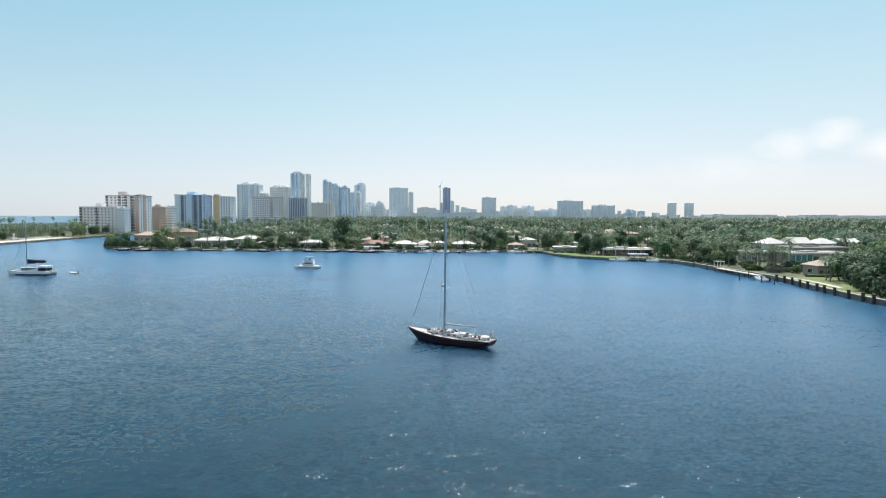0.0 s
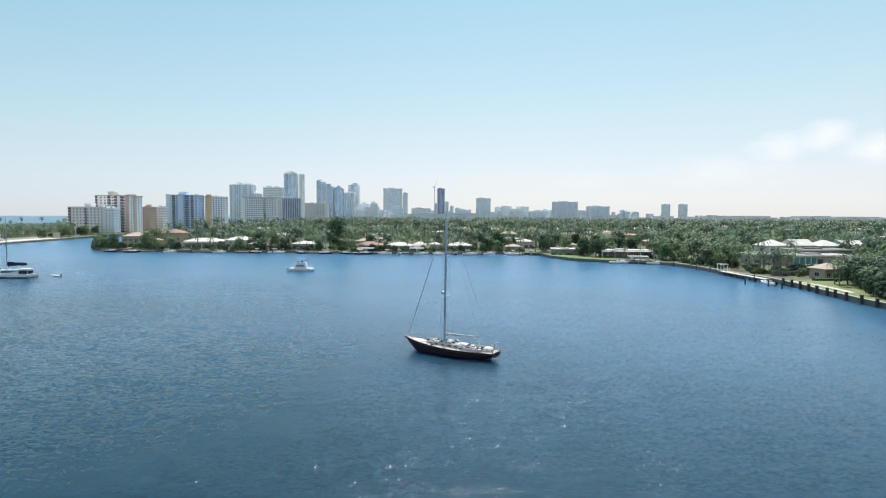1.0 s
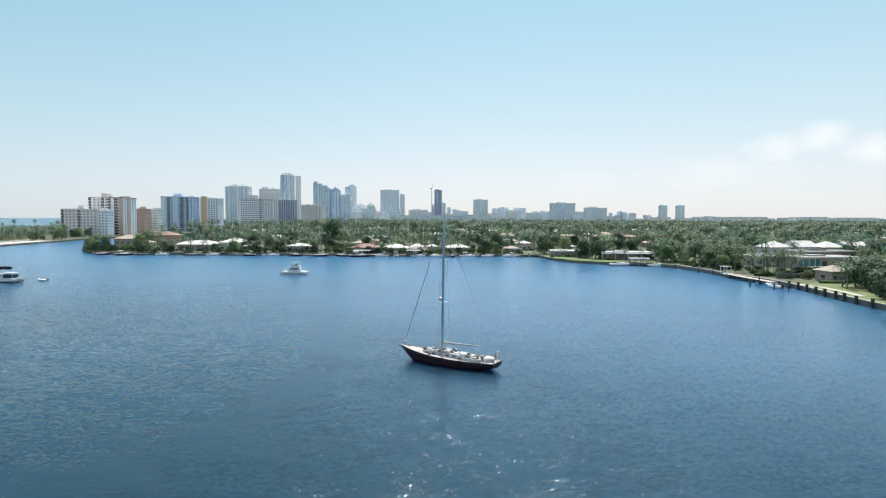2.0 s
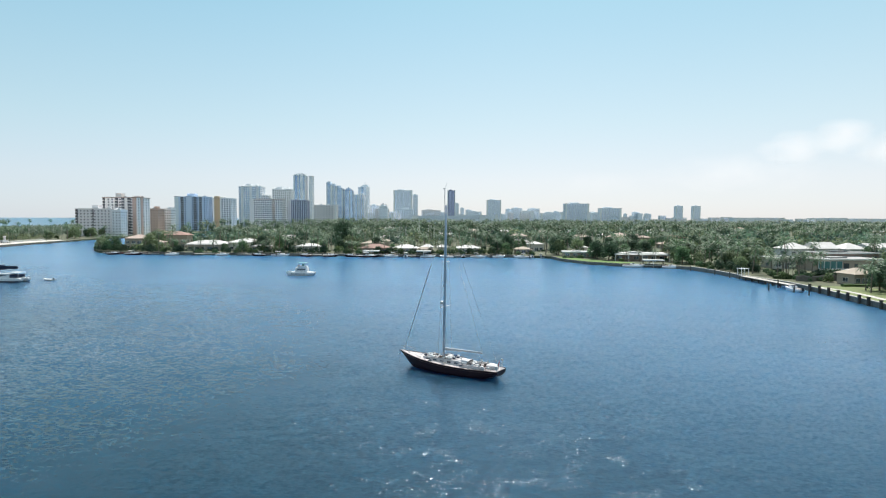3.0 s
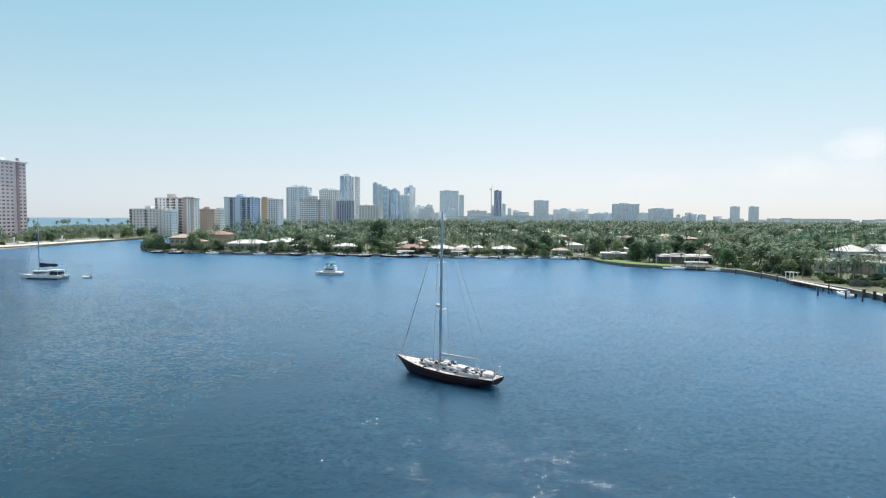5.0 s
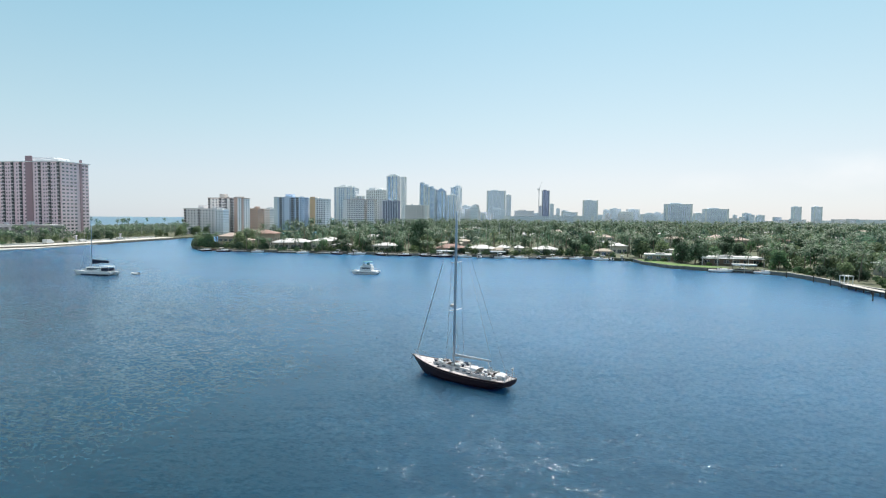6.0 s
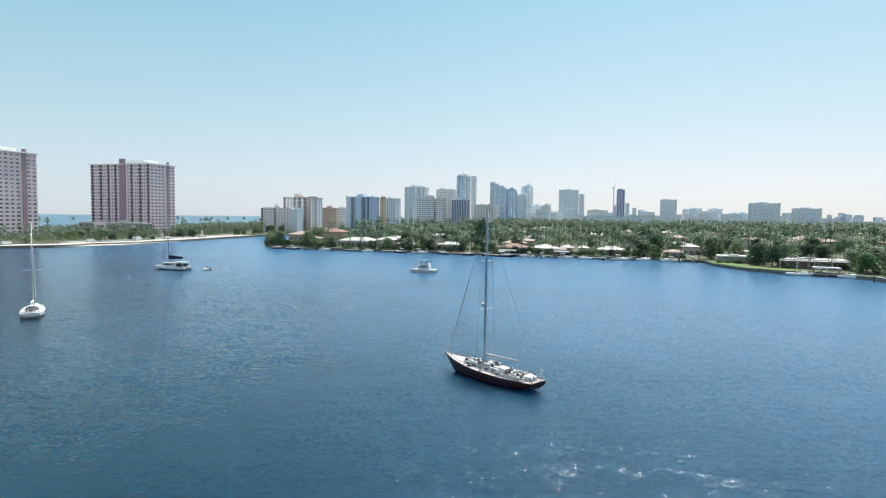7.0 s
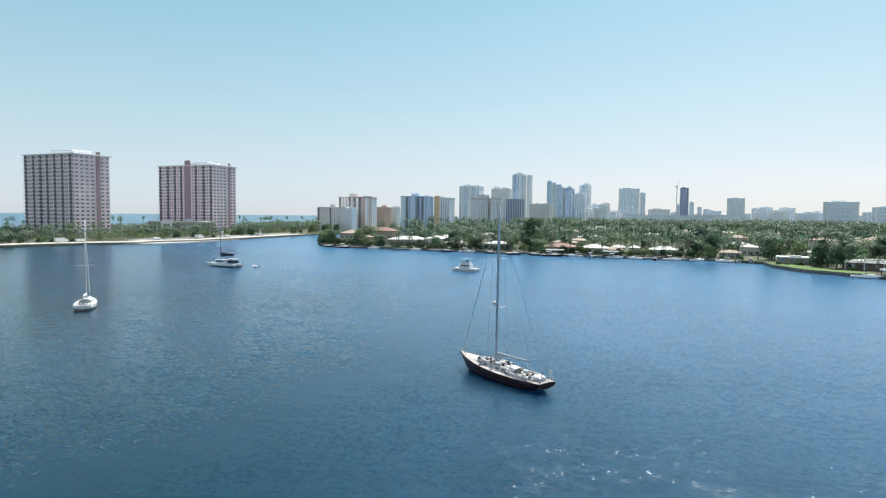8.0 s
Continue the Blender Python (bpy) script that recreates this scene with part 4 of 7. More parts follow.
def house(name, x, y, w, d, eave, rise, wall, roof, label, rot=0, style="hip", openings=4, overhang=0.7, porch=False, category="house"):
    t = thing(name, pose(x, y, LAND, 0, 0, rot), label, category, "waterfront houses" if category == "house" else "")
    bm = bmesh.new()
    box(bm, -w / 2, -d / 2, -0.3, w / 2, d / 2, eave)
    part("wall", bm, wall, t)
    W, D = w / 2 + overhang, d / 2 + overhang
    bm = bmesh.new()
    if style in ("flat", "villa"):
        box(bm, -W, -D, eave, W, D, eave + 0.35)
        box(bm, -W * 0.4, -D * 0.4, eave + 0.35, W * 0.1, D * 0.2, eave + 0.9)
    else:
        inset = (D if style == "hip" else 0.0)
        r = max(W - inset, 0.4) if W > D else 0.4
        rows = [[(-W, -D, eave), (W, -D, eave), (W, D, eave), (-W, D, eave)], [(-W, -D, eave + 0.22), (W, -D, eave + 0.22), (W, D, eave + 0.22), (-W, D, eave + 0.22)], [(-r, -0.1, eave + rise), (r, -0.1, eave + rise), (r, 0.1, eave + rise), (-r, 0.1, eave + rise)]]
        loft(bm, rows)
    roof_ob = part("roof", bm, roof, t)
    if style == "villa":
        villa_front(t, w, d, eave)
    if style in ("flat", "villa"):
        for q in (-1, 1):
            bm = bmesh.new()
            box(bm, -W - 0.06, q * D - 0.06, eave - 0.12, W + 0.06, q * D + 0.06, eave + 0.42)
            part("fascia", bm, M_WHITE, roof_ob)
    for sd, n, span in () if style == "villa" else (("front", openings, w), ("right", max(1, openings // 2), d), ("left", max(1, openings // 2), d)):
        for k in range(n):
            u = -span / 2 + span * (k + 0.5) / n
            door = sd == "front" and k == openings // 2
            ww, wh, sill = (min(2.6, span / n * 0.7), 2.1, 0.05) if door else (min(2.0, span / n * 0.6), 1.3, 0.85)
            for st in range(max(1, int(eave / 2.8))):
                m = face_pose(sd, w, d, u, sill + st * 2.9)
                bm = bmesh.new()
                box(bm, -ww / 2 - 0.1, -0.05, -0.1, ww / 2 + 0.1, 0.05, wh + 0.1)
                fr = part("door" if door and st == 0 else "window", bm, M_WHITE, t)
                fr.matrix_basis = m
                for hx in (-1, 1):
                    bm = bmesh.new()
                    box(bm, min(0.04 * hx, hx * ww / 2), -0.07, 0, max(0.04 * hx, hx * ww / 2), 0.0, wh)
                    part("pane", bm, M_GLASS, fr)
    if porch:
        bm = bmesh.new()
        box(bm, -W, -D - 3.0, eave - 0.35, W, -D, eave - 0.12)
        part("porch_roof", bm, roof, t)
        for k in range(5):
            u = -W + 0.3 + (2 * W - 0.6) * k / 4
            bm = bmesh.new()
            box(bm, u - 0.14, -D - 2.9, 0, u + 0.14, -D - 2.62, eave - 0.35)
            part("porch_post", bm, M_WHITE, t)
    return t


HOUSES = [
    ("house", -137.7, 373.5, 22, 11, 3.9, 2.1, P_HOUSE, R_WHITE, "long low house with a white tiled roof and columned porch", 4, "hip", 6, True),
    ("house", -120, 378, 11, 12, 4.6, 2.0, P_HOUSE, R_WHITE, "low house with a pale tiled roof among trees", 0, "gable", 3, False),
    ("house", -182.7, 379, 13, 11, 6.6, 2.4, P_HOUSE2, R_PEACH, "peach-tiled two-storey house on the wooded point", 10, "hip", 4, False),
    ("house", -174, 401, 24, 13, 8.0, 2.6, P_HOUSE2, R_CLAY, "wide house with a clay tile roof behind the point", 8, "hip", 5, False),
    ("house", -168.9, 372, 9, 7, 4.6, 1.3, P_HOUSE2, R_PEACH, "small peach-roofed garden pavilion", 8, "hip", 2, False),
    ("house", -74.8, 363, 14, 10, 3.2, 1.7, P_HOUSE, R_WHITE, "low white-roofed house behind palms", 0, "hip", 4, False),
    ("house", -103.4, 365, 9, 9, 2.9, 1.6, P_HOUSE2, R_GREY, "low grey-roofed house behind shrubs", 0, "hip", 3, False),
    ("house", -35.2, 354, 15, 10, 2.9, 2.3, P_HOUSE2, R_CLAY, "bungalow with a reddish clay tile roof", 0, "hip", 4, False),
    ("house", -18.4, 358, 14, 10, 2.7, 2.1, P_HOUSE, R_WHITE, "bungalow with a bright white tiled roof", 0, "hip", 4, False),
    ("house", -6.2, 362, 6.5, 9, 3.1, 1.8, P_HOUSE, R_WHITE, "small bungalow with white roof", 0, "gable", 2, False),
    ("house", 2.5, 358, 4.6, 8, 3.4, 1.4, P_HOUSE, R_WHITE, "narrow boathouse with white roof", 0, "gable", 1, False),
    ("house", 17.3, 359, 13.5, 10, 2.8, 1.9, P_HOUSE, R_WHITE, "white-roofed bungalow behind palms", 0, "hip", 4, False),
    ("house", 48.4, 355, 9, 8, 2.5, 1.5, P_HOUSE2, R_TAN, "tan-roofed bungalow near the seawall", 0, "hip", 3, False),
    ("house", 59.9, 384, 9, 9, 4.2, 1.6, P_HOUSE, R_WHITE, "pale-roofed house among trees", 0, "hip", 3, False),
    ("house", -42.1, 399, 14, 10, 3.4, 1.8, P_HOUSE2, R_TAN, "low tan-roofed house behind the clay-roofed bungalow", 0, "hip", 3, False),
    ("boathouse", -7, 347.5, 8, 5, 2.5, 1.5, P_HOUSE2, R_TAN, "small boathouse with a thatch-coloured roof", 0, "hip", 2, False),
    ("house", 73.9, 327, 16, 9, 2.8, 0.5, P_BROWN, R_WHITE, "long flat-roofed dark house behind the lawn", -8, "flat", 4, False),
    ("house", 99, 308, 24, 10, 3.3, 0.6, P_BROWN, R_WHITE, "long flat white-roofed house with a dark veranda", -6, "flat", 6, True),
    ("house", 78.2, 339, 5, 6, 4.6, 1.0, P_HOUSE, R_WHITE, "small white-roofed upper house among trees", 0, "hip", 2, False),
    ("house", 171.4, 303, 11, 10.4, 6.3, 3.0, P_HOUSEGREY, R_WHITE, "two-storey pavilion with a white pyramid roof", 10, "hip", 3, False),
    ("house", 183.9, 302, 10.6, 10, 6.5, 3.1, P_HOUSEGREY, R_WHITE, "two-storey wing with a white gable roof", 10, "gable", 3, False),
    ("house", 197.9, 303, 11.5, 10, 6.3, 2.9, P_HOUSEGREY, R_WHITE, "two-storey wing with a white hipped roof", 10, "hip", 3, False),
    ("house", 216, 311, 12.5, 10, 6.2, 2.6, P_HOUSEGREY, R_WHITE, "pale-roofed house beside the villa", 10, "gable", 3, False),
    ("house", 164, 258, 27, 13, 4.6, 0.6, P_HOUSE2, R_GREY, "large flat-roofed waterfront villa with tall glazing", 3, "villa", 0, False),
    ("house", 173.5, 271.5, 27, 10, 6.2, 0.6, P_BROWN, R_DARK, "dark grey flat-roofed upper wing behind the villa", 3, "flat", 6, False),
    ("house", 146.3, 268, 12, 9, 4.3, 0.5, P_HOUSE, R_WHITE, "flat-roofed pool house with a pale roof", 4, "flat", 3, False),
    ("garden_house", 135.2, 206, 7.2, 7, 3.3, 2.0, P_HOUSE2, R_TAN, "small garden house with a tan hipped roof", 8, "hip", 3, False),
    ("house", 138.9, 456, 29, 12, 6.2, 2.4, P_HOUSE2, R_PEACH, "broad house with a faded peach tile roof", 0, "hip", 4, False),
    ("house", 172, 463, 18, 12, 6.0, 2.2, P_HOUSE2, R_CLAY, "clay-roofed house deep in the trees", 0, "hip", 4, False),
]
for nm, x, y, w, d, eave, rise, wall, roof, label, rot, style, ops, porch in HOUSES:
    house(nm, x, y, w, d, eave, rise, wall, roof, label, rot, style, ops, porch=porch, category=nm.replace("_", " "))
rng = random.Random(5)
SCATTER = []
for i in range(84):
    x, y = rng.uniform(-170, 520), 395 + 480 * rng.random() ** 1.4
    if any(abs(x - h[1]) < 26 and abs(y - h[2]) < 22 for h in HOUSES) or any(abs(x - a) < 24 and abs(y - b) < 20 for a, b in SCATTER):
        continue
    SCATTER.append((x, y))
    roof, word = rng.choice(((R_WHITE, "white"), (R_WHITE, "white"), (R_WHITE, "white"), (R_TAN, "tan"), (R_PEACH, "peach"), (R_GREY, "grey")))
    house("house", x, y, rng.uniform(12, 20), rng.uniform(9, 12), rng.choice((3.1, 3.2, 6.0)), rng.uniform(1.5, 2.3), rng.choice((P_HOUSE, P_HOUSE2)), roof, f"{word}-roofed house half hidden by trees", rng.choice((0, 0, 90, 8)), "hip", 2)


# ---------------------------------------------------------------- boats
def hull_rings(long, beam, bow_h, stern_h, transom=0.75, rake=0.1, overhang=0.1, draft=0.7, steps=22):
    """Cross rings of a hull from stern (-x) to bow (+x); local z = 0 is the waterline."""
    rings, sheer = [], []
    for i in range(steps + 1):
        s = i / steps
        b = beam / 2 * (transom + (1 - transom) * math.sin(min(s / 0.45, 1) * math.pi / 2)) if s < 0.45 else beam / 2 * max(0.012, 1 - ((s - 0.45) / 0.55) ** 2.1)
        top = stern_h + (bow_h - stern_h) * s ** 2 - 0.12 * math.sin(s * math.pi)
        x = -long / 2 + long * s
        low = -draft * max(0.0, math.sin(math.pi * min(1, max(0, (s - 0.02) / 0.96)))) ** 0.7
        # the forefoot and counter rise out of the water
        cut = max(0.0, (s - (1 - overhang)) / overhang) if overhang else 0
        cut2 = max(0.0, (rake - s) / rake) if rake else 0
        lift = max(cut, cut2 * 0.45)
        low = low + (top * 0.96 - low) * lift
        mid = low + (top - low) * 0.55
        q = low + (top - low) * 0.2
        ring = [(x, -b, top), (x, -b * 0.97, mid), (x, -b * 0.72, q), (x, -b * 0.1, low), (x, b * 0.1, low), (x, b * 0.72, q), (x, b * 0.97, mid), (x, b, top)]
        rings.append(ring)
        sheer.append((x, b, top))
    return rings, sheer


def deck_mesh(sheer, inset=0.06, crown=0.08, z=0.0):
    bm = bmesh.new()
    rows = [[(x, -max(b - inset, 0.01), t + z), (x, -b * 0.5, t + z + crown * 0.8), (x, 0, t + z + crown), (x, b * 0.5, t + z + crown * 0.8), (x, max(b - inset, 0.01), t + z)] for x, b, t in sheer]
    loft(bm, rows, closed=False, caps=False)
    return bm


def rail(sheer, side, lift, r, parent, name, material, i0=0, i1=None):
    bm = bmesh.new()
    pipe(bm, [(x, side * max(b - 0.05, 0), t + lift) for x, b, t in sheer[i0:i1]], r, 6)
    part(name, bm, material, parent)


def sheer_at(sheer, x):
    for (x0, b0, t0), (x1, b1, t1) in zip(sheer, sheer[1:]):
        if x0 <= x <= x1:
            k = (x - x0) / (x1 - x0)
            return b0 + (b1 - b0) * k, t0 + (t1 - t0) * k
    return sheer[-1][1:]


def rod(parent, name, a, b, r, material, r1=None, n=8, label=""):
    bm = bmesh.new()
    tube(bm, a, b, r, r1, n)
    return part(name, bm, material, parent, label, smooth=True)


def bar(parent, name, x0, y0, z0, x1, y1, z1, material, bevel=0.03, label=""):
    bm = bmesh.new()
    box(bm, x0, y0, z0, x1, y1, z1)
    return part(name, bm, material, parent, label, bevel=bevel)


def trunk_house(parent, name, x0, x1, w0, w1, z0, z1, material, taper=0.82, label=""):
    """A cabin with raked ends and sides that lean in; w0 aft, w1 forward."""
    bm = bmesh.new()
    xs = [x0, x0 + 0.15, (x0 + x1) / 2, x1 - 0.35, x1]
    rows = []
    for i, x in enumerate(xs):
        k = (x - x0) / (x1 - x0)
        w = w0 + (w1 - w0) * k
        top = z1 if 0 < i < 4 else z0 + (z1 - z0) * (0.85 if i == 0 else 0.25)
        rows.append([(x, -w / 2, z0), (x, w / 2, z0), (x, w / 2 * taper, top - 0.06), (x, w / 2 * taper * 0.6, top + 0.03), (x, -w / 2 * taper * 0.6, top + 0.03), (x, -w / 2 * taper, top - 0.06)])
    loft(bm, rows)
    return part(name, bm, material, parent, label)


def big_sloop():
    """The dark-hulled sloop at anchor: bow at (-1.8, 104.6), stern at (12, 96.5)."""
    yaw = math.degrees(math.atan2(104.64 - 96.3, -1.78 - 12.2))
    t = thing("sailing_yacht", pose(4.72, 100.76, 0, 0, 0, yaw), "dark-hulled sloop with bleached teak deck at anchor", "sailboat")
    L, B = 16.7, 4.3
    rings, sheer = hull_rings(L, B, 2.0, 1.22, 0.66, 0.14, 0.17, 0.8)
    bm = bmesh.new()
    loft(bm, rings, caps=True)
    hull = part("hull", bm, M_HULL_DARK, t, "glossy dark hull", smooth=False)
    for s in (-1, 1):
        bm = bmesh.new()
        pipe(bm, [(x, s * (b * 0.985 + 0.012), tt - 0.22) for x, b, tt in sheer[1:-1]], 0.02, 5)
        part("cove_stripe", bm, M_VARNISH, hull, "thin reddish stripe along the hull")
        bm = bmesh.new()
        pipe(bm, [(x, s * (b + 0.01), tt + 0.03) for x, b, tt in sheer], 0.045, 6)
        part("toe_rail", bm, M_VARNISH, t)
    part("deck", deck_mesh(sheer), M_TEAK, t, "bleached pinkish teak deck")
    # cabin trunk, hatches and windows
    cab = trunk_house(t, "cabin_trunk", -2.6, 4.1, 2.7, 1.9, 1.15, 1.93, M_CABIN, label="white cabin trunk")
    for s in (-1, 1):
        for k in range(5):
            x = -1.9 + k * 1.2
            w = 2.7 - 0.8 * (x + 2.6) / 6.7
            bar(cab, "portlight", x - 0.3, s * w / 2 * 0.94 - 0.03, 1.48, x + 0.3, s * w / 2 * 0.94 + 0.03, 1.7, M_GLASS, 0.01)
        bm = bmesh.new()
        pipe(bm, [(x, s * (0.95 - 0.05 * x * 0.3), 2.02) for x in (-2.2, -0.5, 1.5, 3.2)], 0.025, 6)
        part("grab_rail", bm, M_VARNISH, t)
    for x, w in ((3.3, 0.6), (1.9, 0.5), (-1.1, 0.6), (5.6, 0.62)):
        z = 1.93 if x < 4.2 else 1.52
        hatch = bar(t, "hatch", x - w / 2, -w / 2, z, x + w / 2, w / 2, z + 0.12, M_CABIN, 0.02)
        bar(hatch, "pane", x - w / 2 + 0.06, -w / 2 + 0.06, z + 0.12, x + w / 2 - 0.06, w / 2 - 0.06, z + 0.135, M_GLASS, 0.0)
    for x, y in ((0.5, 0.55), (0.5, -0.55), (2.6, 0.5), (2.6, -0.5)):
        bm = bmesh.new()
        pipe(bm, [(x, y, 1.9), (x, y, 2.2), (x + 0.06, y, 2.27), (x + 0.2, y, 2.27)], 0.07, 8)
        part("vent_cowl", bm, M_CHROME, t)
    bar(t, "life_raft", -0.75, -0.35, 1.95, 0.15, 0.35, 2.25, M_CABIN, 0.06)
    # cockpit
    for s in (-1, 1):
        bar(t, "coaming", -6.3, s * 1.35 - 0.1, 1.2, -2.5, s * 1.35 + 0.1, 1.62, M_CABIN, 0.04)
        bar(t, "seat", -6.0, s * 0.95 - 0.3, 1.22, -2.9, s * 0.95 + 0.3, 1.4, M_TEAK, 0.03)
        for x in (-3.1, -4.6, -5.6):
            bm = bmesh.new()
            tube(bm, (x, s * 1.35, 1.62), (x, s * 1.35, 1.84), 0.13, 0.1, 12)
            part("winch", bm, M_CHROME, t)
    bar(t, "cockpit_sole", -6.0, -0.62, 1.16, -2.8, 0.62, 1.2, M_TEAK, 0)
    bm = bmesh.new()
    pipe(bm, [(-5.2, 0.55 * math.cos(a), 1.85 + 0.55 * math.sin(a)) for a in [k * math.tau / 20 for k in range(21)]], 0.025, 6)
    for k in range(3):
        a = k * math.pi / 3
        tube(bm, (-5.2, 0.55 * math.cos(a), 1.85 + 0.55 * math.sin(a)), (-5.2, -0.55 * math.cos(a), 1.85 - 0.55 * math.sin(a)), 0.012, n=5)
    part("steering_wheel", bm, M_CHROME, t)
    bar(t, "pedestal", -5.12, -0.14, 1.2, -4.85, 0.14, 2.05, M_CABIN, 0.04)
    # spray hood, awning and stern gear
    bm = bmesh.new()
    loft(bm, [[(x, -1.0 * math.cos(a) * k, z0 + 0.5 * h * math.sin(a)) for a in [i * math.pi / 10 for i in range(11)]] for x, h, k, z0 in ((-1.95, 0.25, 0.95, 1.75), (-2.35, 0.72, 1, 1.7), (-3.0, 0.85, 1, 1.6), (-3.5, 0.84, 1, 1.6))], closed=False, caps=False)
    part("spray_hood", bm, M_SAILCLOTH, t, "white canvas spray hood")
    bar(t, "stern_locker", -7.6, -0.75, 1.24, -6.6, 0.75, 1.6, M_CABIN, 0.05)
    bar(t, "fuel_can", -6.4, 1.2, 1.28, -6.0, 1.5, 1.7, M_SAILCLOTH, 0.03)
    bar(t, "sail_bag", 4.6, -0.5, 1.5, 6.2, -0.1, 1.75, M_SAILCLOTH, 0.1, "white sail bag on the foredeck")
    bar(t, "cushion", -4.4, 0.7, 1.42, -3.2, 1.2, 1.54, M_SAILCLOTH, 0.04)
    bm = bmesh.new()
    for k in range(3):
        pipe(bm, [(5.0 + 0.3 * math.cos(a), 0.75 + 0.3 * math.sin(a), 1.53 + 0.03 * k) for a in [i * math.tau / 12 for i in range(13)]], 0.03, 5)
    part("rope_coil", bm, M_ROPE, t)
    # gear strewn over deck and cabin top
    rg = random.Random(3)
    for k in range(34):
        x, y, w = rg.uniform(-6.6, 3.6), rg.uniform(-1.0, 1.0), rg.uniform(0.14, 0.36)
        z = 1.96 if -2.4 < x else 1.4
        bar(t, ("cushion", "sail_bag", "locker_box", "folded_canvas")[k % 4], x - w, y - w * 0.6, z, x + w, y + w * 0.6, z + rg.uniform(0.1, 0.32), (M_CANVAS, M_GEL, M_CANVAS, M_CANVAS_BLUE if k % 8 == 3 else M_VARNISH)[k % 4], 0.05)
    # small tackle: blocks, jars, tool boxes, folded cloths
    for k in range(46):
        x, y, w = rg.uniform(-7.2, 4.8), rg.choice((-1, 1)) * rg.uniform(0.1, 1.25), rg.uniform(0.06, 0.16)
        z = 1.95 if -2.4 < x < 3.9 and abs(y) < 1.0 else 1.46 if x < 4 else 1.5
        bar(t, ("tackle_block", "tool_box", "folded_cloth", "water_jar")[k % 4], x - w, y - w, z, x + w, y + w, z + rg.uniform(0.08, 0.3), (M_BLACK, M_VARNISH, M_CANVAS, M_CHROME, M_CANVAS_BLUE, M_GEL)[k % 6], 0.02)
    # a deflated dinghy lashed over the stern under its white cover, and coils on the side decks
    bm = bmesh.new()
    rows = []
    for i in range(9):
        f = i / 8
        r = math.sin(math.pi * (0.08 + 0.84 * f)) ** 0.6
        rows.append([(-7.7 + 1.5 * f, 0.85 * r * math.cos(a), 1.6 + 0.36 * r * max(math.sin(a), -0.1) * (1 + 0.15 * math.sin(5 * a + 3 * f))) for a in [k * math.tau / 14 for k in range(14)]])
    loft(bm, rows)
    part("dinghy_cover", bm, M_SAILCLOTH, t, "lumpy white canvas over a stowed dinghy", smooth=True)
    for k, (x, y) in enumerate(((2.2, 1.55), (-0.4, 1.75), (-3.0, 1.75), (2.2, -1.55), (-0.4, -1.75), (4.4, 0.9), (4.2, -0.8))):
        bm = bmesh.new()
        for j in range(2):
            pipe(bm, [(x + 0.26 * math.cos(a), y + 0.2 * math.sin(a), 1.5 + 0.05 * j + 0.02 * k % 2) for a in [i * math.tau / 10 for i in range(11)]], 0.035, 5)
        part("rope_coil", bm, M_ROPE if k % 2 else M_CANVAS_BLUE, t)
    # outboard and stern ladder
    bm = bmesh.new()
    box(bm, -8.35, 1.0, 1.5, -8.0, 1.35, 1.95)
    tube(bm, (-8.2, 1.18, 0.7), (-8.2, 1.18, 1.5), 0.07, n=8)
    part("outboard_motor", bm, M_SAILCLOTH, t)
    bm = bmesh.new()
    for y in (-0.3, 0.3):
        pipe(bm, [(-8.0, y, 1.8), (-8.28, y, 1.6), (-8.3, y, 0.2)], 0.025, 6)
    for k in range(4):
        tube(bm, (-8.3, -0.3, 0.3 + 0.3 * k), (-8.3, 0.3, 0.3 + 0.3 * k), 0.02, n=6)
    part("stern_ladder", bm, M_CHROME, t)
    # mast and boom: foot at 0.33 of a metre forward of the middle
    mx, foot, top = 0.8, 1.95, 22.4
    bm = bmesh.new()
    loft(bm, [[(mx + 0.2 * k * math.cos(a) - 0.012 * (z - foot), 0.14 * k * math.sin(a), z) for a in [i * math.tau / 12 for i in range(12)]] for z, k in ((foot - 0.6, 1), (10, 1), (18, 0.95), (top, 0.7))])
    mast = part("mast", bm, M_ALU, t, "tall grey aluminium mast", smooth=True)

    def mp(z):
        return mx - 0.012 * (z - foot)
    for z, half in ((9.2, 1.25), (15.6, 1.0)):
        for s in (-1, 1):
            bm = bmesh.new()
            loft(bm, [[(mp(z) + 0.1 * k * math.cos(a) - 0.12 * f, s * (0.08 + half * f), z + 0.03 * math.sin(a) + 0.07 * f) for a in [i * math.tau / 8 for i in range(8)]] for f, k in ((0, 1), (1, 0.6))])
            part("spreader", bm, M_CABIN, mast)
    bm = bmesh.new()
    tube(bm, (mp(9.6) + 0.42, 0, 9.62), (mp(9.6) + 0.42, 0, 9.92), 0.33, 0.3, 16)
    tube(bm, (mp(9.6) + 0.42, 0, 9.92), (mp(9.6) + 0.42, 0, 9.98), 0.3, 0.18, 16)
    radar = part("radar_dome", bm, M_CABIN, mast, "white radar dome")
    bar(radar, "bracket", mp(9.6) + 0.1, -0.08, 9.5, mp(9.6) + 0.7, 0.08, 9.6, M_ALU, 0.01)
    bar(mast, "steaming_light", mp(12) + 0.14, -0.08, 12.0, mp(12) + 0.3, 0.08, 12.3, M_CABIN, 0.02)
    rod(mast, "aerial", (mp(top), 0, top), (mp(top) - 0.1, 0, top + 0.7), 0.015, M_CHROME, n=5)
    bm = bmesh.new()
    tube(bm, (mp(top) - 0.5, 0, top + 0.1), (mp(top) + 0.35, 0, top + 0.1), 0.018, n=5)
